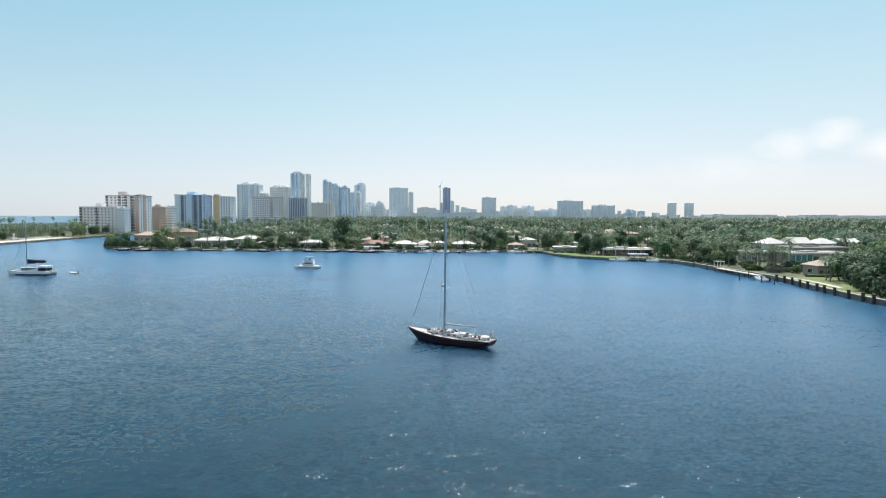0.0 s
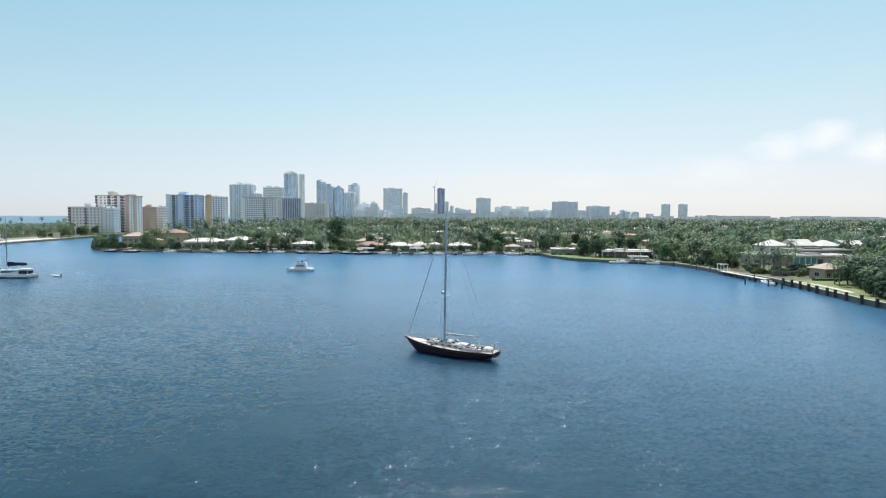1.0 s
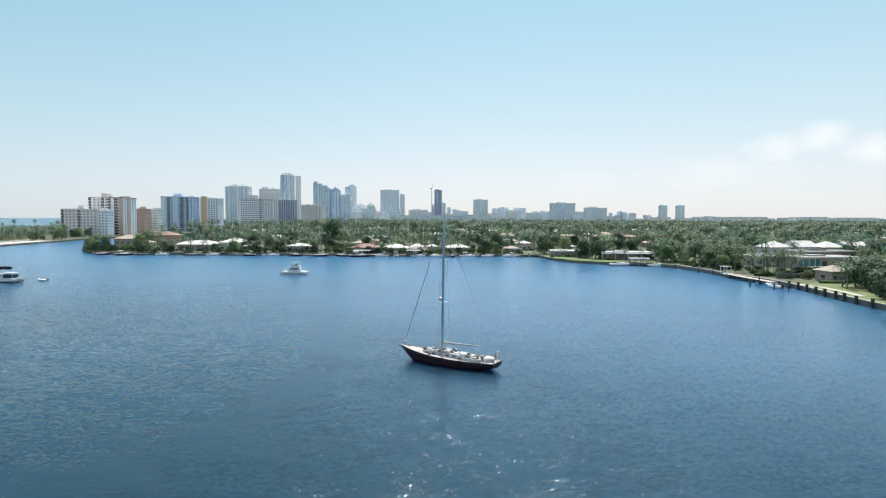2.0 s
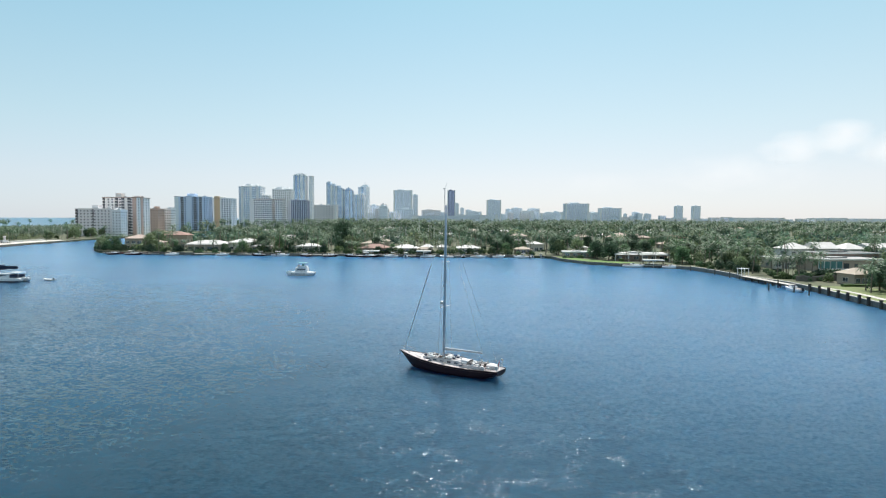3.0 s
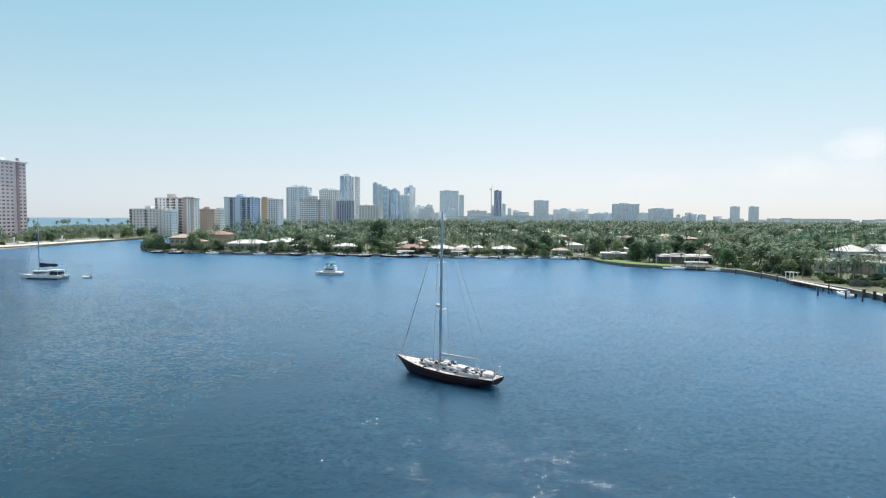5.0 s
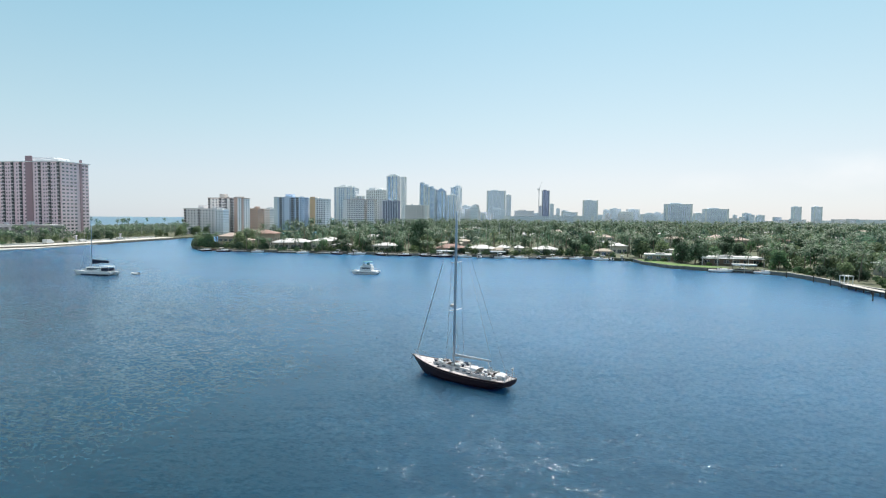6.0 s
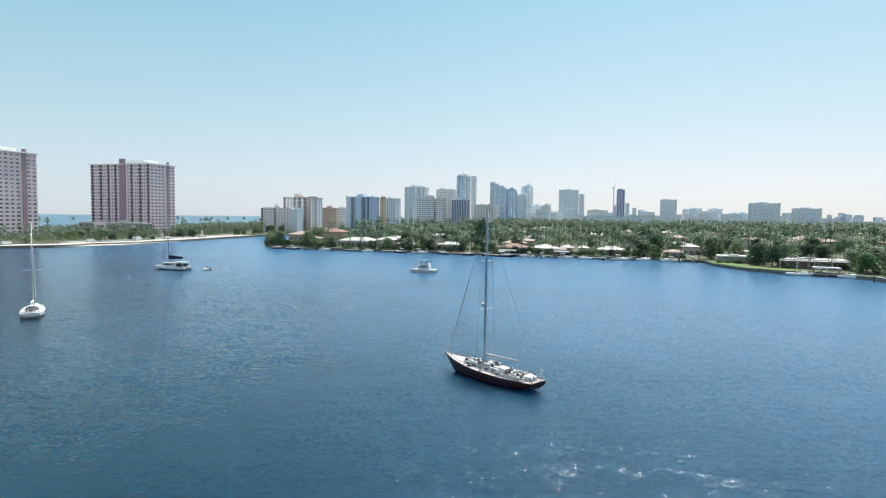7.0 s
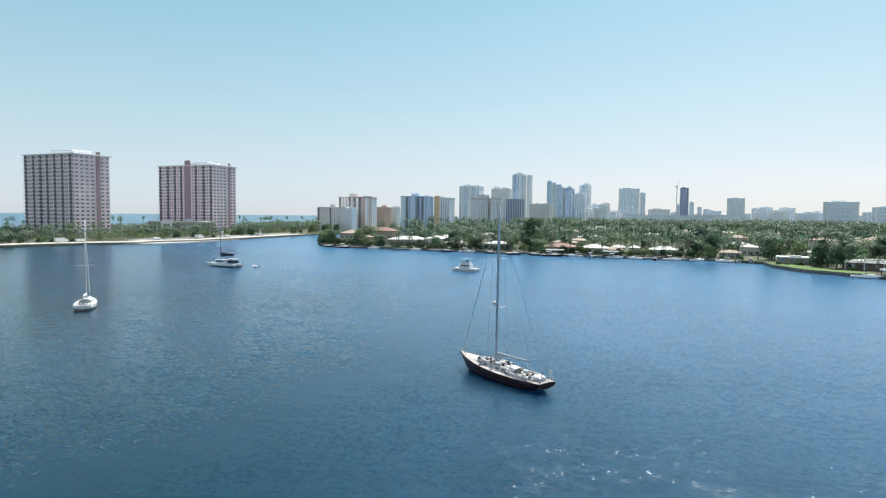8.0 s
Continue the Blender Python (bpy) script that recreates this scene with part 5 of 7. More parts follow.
    box(bm, mp(top) - 0.62, -0.01, top + 0.02, mp(top) - 0.42, 0.01, top + 0.2)
    part("wind_vane", bm, M_CABIN, mast)
    bm = bmesh.new()
    tube(bm, (mx - 0.2, 0, 3.05), (mx - 6.2, 0, 3.2), 0.08, 0.065, 10)
    boom = part("boom", bm, M_CABIN, t, "white boom", smooth=True)
    bm = bmesh.new()
    rows = []
    for i in range(13):
        f = i / 12
        x = mx - 0.25 - 5.7 * f
        h, w = (0.2 - 0.11 * f) * (0.9 + 0.2 * math.sin(i * 2.3)), 0.15 - 0.05 * f
        rows.append([(x, w * math.cos(a), 3.14 + 0.14 * f + h * 0.5 + h * 0.5 * math.sin(a)) for a in [k * math.tau / 10 for k in range(10)]])
    loft(bm, rows)
    part("sail_cover", bm, M_CANVAS_GREY, boom, "stowed mainsail under a pale cover", smooth=True)
    rod(t, "topping_lift", (mx - 6.2, 0, 3.3), (mp(top), 0, top - 0.2), 0.008, M_ROPE, n=4)
    rod(t, "vang", (mx - 0.15, 0, 2.1), (mx - 1.8, 0, 3.0), 0.03, M_CHROME, n=6)
    rod(t, "mainsheet", (mx - 5.6, 0, 3.1), (-5.6, 0, 1.5), 0.02, M_ROPE, n=5)
    # stays; the jib is rolled round the forestay
    bow = (7.75, 0, 1.95)
    rod(t, "forestay", bow, (mp(21.6) + 0.1, 0, 21.6), 0.014, M_CHROME, n=5)
    bm = bmesh.new()
    rows = []
    b0, b1 = Vector((7.75, 0, 1.95)), Vector((mp(21.6) + 0.1, 0, 21.6))
    for f, r in ((0.05, 0.025), (0.08, 0.05), (0.2, 0.07), (0.4, 0.07), (0.58, 0.055), (0.66, 0.04), (0.69, 0.018)):
        p = b0.lerp(b1, f)
        rows.append([(p.x + r * math.cos(a), p.y + r * math.sin(a), p.z) for a in [k * math.tau / 9 for k in range(9)]])
    loft(bm, rows)
    part("furled_jib", bm, M_CANVAS_GREY, t, "grey rolled jib on the forestay", smooth=True)
    rod(t, "backstay", (-8.0, 0, 1.35), (mp(top), 0, top - 0.15), 0.013, M_CHROME, n=5)
    for s in (-1, 1):
        b, zt = sheer_at(sheer, mx - 0.2)
        for z, half, dx in ((9.2, 1.3, -0.12), (15.6, 1.05, -0.1)):
            rod(t, "shroud", (mx - 0.2, s * (b - 0.12), zt), (mp(z) + dx, s * half, z + 0.07), 0.011, M_CHROME, n=4)
        rod(t, "shroud", (mp(9.2) - 0.12, s * 1.3, 9.27), (mp(15.6) - 0.1, s * 1.05, 15.67), 0.011, M_CHROME, n=4)
        rod(t, "shroud", (mp(15.6) - 0.1, s * 1.05, 15.67), (mp(top), 0, top - 0.2), 0.011, M_CHROME, n=4)
        rod(t, "shroud", (mx + 0.5, s * (b - 0.12), zt), (mp(9.0), s * 0.05, 9.0), 0.011, M_CHROME, n=4)
    # guard rails
    for s in (-1, 1):
        for x in (-7.4, -5.9, -4.2, -2.4, -0.6, 1.2, 3.0, 4.7, 6.2):
            b, zt = sheer_at(sheer, x)
            rod(t, "stanchion", (x, s * (b - 0.1), zt), (x, s * (b - 0.12), zt + 0.68), 0.016, M_CHROME, n=6)
        for lift in (0.36, 0.68):
            bm = bmesh.new()
            pipe(bm, [(x, s * max(b - 0.1, 0), z + lift) for x, b, z in sheer[1:-2]], 0.007, 4)
            part("lifeline", bm, M_CHROME, t)
    bm = bmesh.new()
    b, zt = sheer_at(sheer, 6.6)
    pipe(bm, [(6.4, -b + 0.1, zt + 0.1), (6.6, -b + 0.1, zt + 0.68), (7.6, -0.3, zt + 0.9), (8.15, 0, zt + 0.92), (7.6, 0.3, zt + 0.9), (6.6, b - 0.1, zt + 0.68), (6.4, b - 0.1, zt + 0.1)], 0.025, 6)
    pipe(bm, [(7.6, -0.3, zt + 0.9), (7.7, -0.2, zt + 0.1)], 0.02, 5)
    pipe(bm, [(7.6, 0.3, zt + 0.9), (7.7, 0.2, zt + 0.1)], 0.02, 5)
    part("pulpit", bm, M_CHROME, t)
    bm = bmesh.new()
    b, zt = sheer_at(sheer, -7.6)
    for lift in (0.4, 0.75):
        pipe(bm, [(-6.7, -b + 0.05, zt + lift), (-8.05, -b + 0.15, zt + lift), (-8.1, b - 0.15, zt + lift), (-6.7, b - 0.05, zt + lift)], 0.022, 6)
    for y in (-b + 0.15, -0.4, 0.4, b - 0.15):
        tube(bm, (-8.06, y, zt), (-8.06, y, zt + 0.75), 0.02, n=6)
    part("stern_rail", bm, M_CHROME, t)
    # horseshoe buoy, wind generator and flag on the stern
    bm = bmesh.new()
    pipe(bm, [(-8.14, 0.7 + 0.24 * math.cos(a), zt + 0.55 + 0.24 * math.sin(a)) for a in [-0.6 + k * 4.3 / 12 for k in range(13)]], 0.07, 8)
    part("horseshoe_buoy", bm, M_SAILCLOTH, t)
    rod(t, "antenna_pole", (-7.9, -1.1, 1.3), (-7.9, -1.1, 2.3), 0.03, M_CABIN, n=6)
    bm = bmesh.new()
    blob(bm, (-7.9, -1.1, 2.4), 0.17, 2)
    part("antenna_dome", bm, M_CABIN, t, smooth=True)
    rod(t, "flagstaff", (-8.05, 0.9, 1.3), (-8.5, 0.95, 2.9), 0.02, M_VARNISH, n=5)
    bm = bmesh.new()
    rows = [[(-8.47 - 0.05 * k, 0.95 + 0.09 * k, 2.8 - 0.03 * k + 0.02 * math.sin(k)), (-8.3 - 0.05 * k, 0.93 + 0.09 * k, 2.2 - 0.06 * k)] for k in range(6)]
    loft(bm, [[(x, y + o, z) for (x, y, z), o in ((r[0], 0), (r[1], 0), (r[1], 0.012), (r[0], 0.012))] for r in rows])
    part("flag", bm, M_FLAG, t)
    # bow roller, anchor and chain
    bar(t, "bow_roller", 7.6, -0.12, 1.85, 8.5, 0.12, 1.95, M_CHROME, 0.02)
    bm = bmesh.new()
    tube(bm, (8.45, 0, 1.9), (8.62, 0, -1.0), 0.035, n=6)
    part("anchor_chain", bm, M_CHROME, t)
    bm = bmesh.new()
    pipe(bm, [(8.6, 0, 2.05), (8.55, 0, 1.5), (8.75, 0, 1.25)], 0.05, 6)
    for s in (-1, 1):
        pipe(bm, [(8.75, 0, 1.25), (8.6, s * 0.22, 1.3), (8.5, s * 0.34, 1.55)], 0.04, 5)
    part("anchor", bm, M_ALU, t)
    return t


big_sloop()


def white_sloop():
    yaw = math.degrees(math.atan2(10.6, -10.9))
    t = thing("sailing_yacht", pose(-96.3, 118.5, 0, 0, 0, yaw), "white sloop with two-legged rig lying at anchor", "sailboat")
    rings, sheer = hull_rings(12.6, 4.3, 1.5, 1.1, 0.78, 0.06, 0.1, 0.6, 16)
    bm = bmesh.new()
    loft(bm, rings)
    part("hull", bm, M_GEL, t, "white hull")
    part("deck", deck_mesh(sheer), M_GEL, t)
    trunk_house(t, "cabin_trunk", -1.6, 3.6, 2.8, 1.8, 1.0, 1.65, M_GEL)
    for s in (-1, 1):
        bar(t, "cabin_window", -1.0, s * 1.18 - 0.05, 1.25, 2.2, s * 1.18 + 0.05, 1.5, M_GLASS, 0.02)
        bar(t, "coaming", -5.4, s * 1.45 - 0.12, 1.0, -1.6, s * 1.45 + 0.12, 1.4, M_GEL, 0.04)
        bar(t, "seat", -5.0, s * 1.0 - 0.3, 1.02, -1.9, s * 1.0 + 0.3, 1.2, M_TEAK, 0.03)
    bar(t, "cockpit_sole", -5.0, -0.65, 1.13, -1.8, 0.65, 1.19, M_BLACK, 0)
    bm = bmesh.new()
    loft(bm, [[(x, -1.2 * math.cos(a), 1.4 + h * math.sin(a)) for a in [i * math.pi / 10 for i in range(11)]] for x, h in ((-1.1, 0.3), (-1.6, 0.6), (-2.0, 0.6))], closed=False, caps=False)
    part("spray_hood", bm, M_CANVAS, t)
    rw = random.Random(8)
    for k in range(18):
        x, y, w = rw.uniform(-5.6, 3.0), rw.uniform(-1.2, 1.2), rw.uniform(0.1, 0.3)
        z = 1.64 if x > -1.5 else 1.2
        bar(t, ("cushion", "tackle_block", "sail_bag")[k % 3], x - w, y - w * 0.6, z, x + w, y + w * 0.6, z + rw.uniform(0.1, 0.35), (M_CANVAS, M_CANVAS_GREY, M_SAILCLOTH, M_BLACK)[k % 4], 0.03)
    bm = bmesh.new()
    loft(bm, [[(0.6 + 0.13 * k * math.cos(a), 0.1 * k * math.sin(a), z) for a in [i * math.tau / 10 for i in range(10)]] for z, k in ((1.5, 1), (12, 1), (19.3, 0.7))])
    mast = part("mast", bm, M_GEL, t, "white mast", smooth=True)
    for s in (-1, 1):
        bm = bmesh.new()
        tube(bm, (0.6, s * 0.08, 9.2), (0.45, s * 1.7, 9.28), 0.06, 0.045, 8)
        part("spreader", bm, M_GEL, mast)
        rod(t, "shroud", (0.4, s * 1.95, 1.2), (0.45, s * 1.7, 9.28), 0.014, M_CHROME, n=4)
        rod(t, "shroud", (0.45, s * 1.7, 9.28), (0.6, 0, 19), 0.014, M_CHROME, n=4)
    rod(t, "boom", (0.4, 0, 2.6), (-4.8, 0, 2.75), 0.1, M_GEL, n=8)
    bm = bmesh.new()
    loft(bm, [[(0.2 - 4.7 * f, 0.16 * math.cos(a), 2.85 + 0.15 * f + 0.2 * (1 - 0.5 * f) * math.sin(a)) for a in [k * math.tau / 8 for k in range(8)]] for f in (0, 0.2, 0.5, 0.8, 1)])
    part("sail_cover", bm, M_CANVAS, t)
    b0, b1 = Vector((6.1, 0, 1.6)), Vector((0.7, 0, 18.8))
    bm = bmesh.new()
    loft(bm, [[(b0.lerp(b1, f).x + r * math.cos(a), r * math.sin(a), b0.lerp(b1, f).z) for a in [k * math.tau / 8 for k in range(8)]] for f, r in ((0.04, 0.03), (0.08, 0.11), (0.5, 0.1), (0.68, 0.06), (0.72, 0.02))])
    part("furled_jib", bm, M_CANVAS, t, smooth=True)
    rod(t, "forestay", b0, b1, 0.014, M_CHROME, n=4)
    rod(t, "backstay", (-6.2, 0, 1.2), (0.6, 0, 19.2), 0.014, M_CHROME, n=4)
    for s in (-1, 1):
        rail(sheer, s, 0.65, 0.02, t, "lifeline", M_CHROME, 1, -1)
        for x in (-5.5, -3.5, -1.5, 0.5, 2.5, 4.5):
            b, zt = sheer_at(sheer, x)
            rod(t, "stanchion", (x, s * (b - 0.05), zt), (x, s * (b - 0.05), zt + 0.65), 0.018, M_CHROME, n=5)


white_sloop()


def two_hulls(t, long, beam, width, bow_h, stern_h, material):
    sheer = None
    for s in (-1, 1):
        rings, sheer = hull_rings(long, width, bow_h, stern_h, 0.85, 0.06, 0.05, 0.5, 14)
        bm = bmesh.new()
        loft(bm, [[(x, y + s * (beam - width) / 2, z) for x, y, z in r] for r in rings])
        part("hull", bm, material, t)
        bm = deck_mesh(sheer)
        bmesh.ops.translate(bm, verts=bm.verts[:], vec=(0, s * (beam - width) / 2, 0.0))
        part("deck", bm, material, t)
    return sheer


def sailing_catamaran():
    t = thing("sailing_catamaran", pose(-141.0, 210.4, 0, 0, 0, 175), "white sailing catamaran with a navy sail cover", "catamaran")
    t.scale = (1.04, 0.62, 0.97)
    two_hulls(t, 15.6, 7.6, 2.4, 1.75, 1.25, M_GEL)
    bar(t, "bridge_deck", -6.4, -2.9, 0.75, 3.2, 2.9, 1.5, M_GEL, 0.08)
    cab = trunk_house(t, "saloon", -3.4, 3.6, 5.6, 4.2, 1.5, 2.75, M_GEL, 0.8)
    for s in (-1, 1):
        bar(cab, "saloon_window", -3.2, s * 2.34 - 0.14, 1.8, 2.5, s * 2.22 + 0.14, 2.5, M_GLASS_DARK, 0.03, "dark saloon window")
        bar(t, "hull_stripe", -7.2, s * 3.76 - 0.04, 0.05, 4.2, s * 3.76 + 0.04, 0.42, M_CANVAS_BLUE, 0)
    bar(cab, "front_window", 3.0, -1.5, 1.85, 3.35, 1.5, 2.3, M_GLASS, 0.03)
    # solid dark block added in place of the shade under the hard top
    bar(t, "cockpit_shade_fill", -6.3, -2.4, 1.52, -3.5, 2.4, 2.5, M_CANVAS_BLUE, 0.06, "dark navy block filling the shaded cockpit")
    bar(t, "hard_top", -6.6, -2.5, 3.15, -2.6, 2.5, 3.3, M_GEL, 0.05)
    for x, y in ((-6.4, -2.3), (-6.4, 2.3), (-3.2, -2.3), (-3.2, 2.3)):
        rod(t, "top_post", (x, y, 1.5), (x, y, 3.15), 0.05, M_GEL)
    bar(t, "trampoline", 3.3, -2.7, 1.38, 6.6, 2.7, 1.42, M_BLACK, 0)
    rod(t, "cross_beam", (6.7, -2.9, 1.5), (6.7, 2.9, 1.5), 0.12, M_ALU)
    rod(t, "davit", (-7.0, -1.6, 1.3), (-8.3, -1.6, 2.2), 0.06, M_GEL)
    rod(t, "davit", (-7.0, 1.6, 1.3), (-8.3, 1.6, 2.2), 0.06, M_GEL)
    bm = bmesh.new()
    loft(bm, [[(1.6 + 0.17 * k * math.cos(a), 0.12 * k * math.sin(a), z) for a in [i * math.tau / 10 for i in range(10)]] for z, k in ((2.6, 1), (14, 1), (21.4, 0.7))])
    mast = part("mast", bm, M_ALU, t, "dark grey mast", smooth=True)
    for s in (-1, 1):
        rod(mast, "spreader", (1.6, s * 0.1, 11.5), (1.3, s * 1.4, 11.6), 0.05, M_ALU)
        rod(t, "shroud", (0.6, s * 3.5, 1.6), (1.3, s * 1.4, 11.6), 0.016, M_CHROME, n=4)
        rod(t, "shroud", (1.3, s * 1.4, 11.6), (1.6, 0, 20), 0.016, M_CHROME, n=4)
    rod(t, "boom", (1.4, 0, 4.2), (-5.4, 0, 4.4), 0.13, M_ALU)
    bm = bmesh.new()
    loft(bm, [[(1.35 - 6.6 * f, 0.26 * math.cos(a), 4.75 + 0.05 * f + (0.85 - 0.4 * f) * (1 + 0.12 * math.sin(9 * f)) * math.sin(a)) for a in [k * math.tau / 10 for k in range(10)]] for f in (0, 0.08, 0.25, 0.5, 0.8, 1)])
    part("sail_cover", bm, M_CANVAS_BLUE, t, "navy blue sail cover on the boom", smooth=True)
    b0, b1 = Vector((6.8, 0, 1.9)), Vector((1.7, 0, 18.5))
    bm = bmesh.new()
    loft(bm, [[(b0.lerp(b1, f).x + r * math.cos(a), r * math.sin(a), b0.lerp(b1, f).z) for a in [k * math.tau / 8 for k in range(8)]] for f, r in ((0.03, 0.03), (0.07, 0.06), (0.4, 0.055), (0.7, 0.04), (0.95, 0.03))])
    part("furled_jib", bm, M_CANVAS_GREY, t, smooth=True)
    for s in (-1, 1):
        bm = bmesh.new()
        pipe(bm, [(x, s * 3.7, 1.45 + 0.65 + 0.02 * x) for x in (-6.8, -2, 3, 7)], 0.02, 5)
        part("lifeline", bm, M_CHROME, t)
        for x in (-6, -4, -2, 0, 2, 4, 6):
            rod(t, "stanchion", (x, s * 3.7, 1.3), (x, s * 3.7, 2.1 + 0.02 * x), 0.02, M_CHROME, n=5)


sailing_catamaran()


def inflatable(x, y, yaw, long=3.4, label="small pale dinghy floating behind a boat"):
    t = thing("dinghy", pose(x, y, 0, 0, 0, yaw), label, "dinghy")
    bm = bmesh.new()
    pipe(bm, [(-long / 2, -0.65, 0.25), (long * 0.2, -0.68, 0.27), (long * 0.42, -0.4, 0.36), (long / 2, 0, 0.42), (long * 0.42, 0.4, 0.36), (long * 0.2, 0.68, 0.27), (-long / 2, 0.65, 0.25)], 0.24, 8)
    part("tube", bm, M_GEL, t, smooth=True)
    bar(t, "floor", -long / 2 + 0.1, -0.55, 0.05, long * 0.36, 0.55, 0.14, M_GEL, 0.0)
    bar(t, "transom", -long / 2 + 0.05, -0.5, 0.1, -long / 2 + 0.12, 0.5, 0.6, M_GEL, 0.0)
    bar(t, "seat", -0.3, -0.5, 0.36, 0.05, 0.5, 0.42, M_TEAK, 0.0)
    bar(t, "outboard_motor", -long / 2 - 0.3, -0.15, 0.3, -long / 2 + 0.04, 0.15, 0.95, M_BLACK, 0.04)


inflatable(-128.6, 214.5, 170)


def power_catamaran():
    t = thing("power_catamaran", pose(-49.6, 237.4, 0, 0, 0, 180), "white power catamaran with an aqua flybridge top", "motorboat")
    two_hulls(t, 10.4, 4.6, 1.5, 1.35, 1.05, M_GEL)
    bar(t, "bridge_deck", -4.4, -2.0, 0.6, 3.6, 2.0, 1.25, M_GEL, 0.1)
    cab = trunk_house(t, "cabin", -2.6, 2.0, 3.7, 3.0, 1.25, 2.85, M_GEL, 0.85)
    for s in (-1, 1):
        bar(cab, "side_window", -2.0, s * 1.68 - 0.1, 1.95, 1.1, s * 1.6 + 0.1, 2.5, M_GLASS, 0.03)
    bar(cab, "windscreen", 1.5, -1.2, 1.9, 1.85, 1.2, 2.5, M_GLASS, 0.03)
    bar(t, "flybridge", -2.4, -1.5, 2.85, 1.0, 1.5, 3.45, M_GEL, 0.1)
    bar(t, "fly_screen", 0.7, -1.3, 3.45, 0.85, 1.3, 3.85, M_GLASS, 0.02)
    bar(t, "bimini", -2.2, -1.5, 4.55, 0.9, 1.5, 4.68, M_TEALCANVAS, 0.04, "aqua canvas sun top")
    for x, y in ((-2.0, -1.35), (-2.0, 1.35), (0.7, -1.35), (0.7, 1.35)):
        rod(t, "top_post", (x, y, 3.4), (x, y, 4.55), 0.035, M_CHROME, n=6)
    bar(t, "helm_seat", -1.2, -0.6, 3.45, -0.6, 0.6, 4.1, M_TEALCANVAS, 0.05)
    for s in (-1, 1):
        bm = bmesh.new()
        pipe(bm, [(-4.6, s * 2.2, 1.75), (0, s * 2.2, 1.85), (4.4, s * 1.9, 2.0)], 0.025, 5)
        part("rail", bm, M_CHROME, t)
        for x in (-4.4, -2.5, -0.6, 1.3, 3.2, 4.3):
            rod(t, "stanchion", (x, s * 2.2, 1.1), (x, s * 2.18, 1.85), 0.02, M_CHROME, n=5)
        bar(t, "hull_stripe", -4.2, s * 2.28 - 0.02, 0.55, 3.2, s * 2.28 + 0.02, 0.72, M_CANVAS_BLUE, 0)


power_catamaran()


def runabout(x, y, yaw, long, label, dark=False, top=True):
    t = thing("motorboat", pose(x, y, 0, 0, 0, yaw), label, "motorboat", "docked motorboats")
    rings, sheer = hull_rings(long, long * 0.32, 1.25, 0.85, 0.9, 0.02, 0.12, 0.4, 12)
    bm = bmesh.new()
    loft(bm, rings)
    part("hull", bm, M_HULL_DARK if dark else M_GEL, t)
    part("deck", deck_mesh(sheer, 0.05), M_GEL, t)
    trunk_house(t, "cuddy", -0.05 * long, 0.26 * long, long * 0.22, long * 0.15, 0.9, 1.5, M_GEL)
    bar(t, "windscreen", -0.03 * long, -long * 0.1, 1.45, 0.0, long * 0.1, 1.95, M_GLASS, 0.02)
    bar(t, "cockpit", -0.44 * long, -long * 0.11, 0.96, -0.08 * long, long * 0.11, 1.02, M_TEAK, 0)
    bar(t, "console", -0.16 * long, -0.4, 1.0, -0.08 * long, 0.4, 1.7, M_GEL, 0.05)
    bar(t, "outboard_motor", -0.5 * long - 0.35, -0.3, 0.4, -0.5 * long + 0.1, 0.3, 1.5, M_BLACK, 0.06)
    if top:
        bar(t, "t_top", -0.26 * long, -long * 0.12, 2.55, 0.0, long * 0.12, 2.65, M_CANVAS, 0.03)
        for sx in (-0.24, -0.02):
            for s in (-1, 1):
                rod(t, "top_post", (sx * long, s * long * 0.1, 1.0), (sx * long, s * long * 0.1, 2.55), 0.03, M_CHROME, n=5)
    for s in (-1, 1):
        bm = bmesh.new()
        pipe(bm, [(xx, s * max(b - 0.08, 0), z + 0.4) for xx, b, z in sheer[6:]], 0.018, 5)
        part("bow_rail", bm, M_CHROME, t)


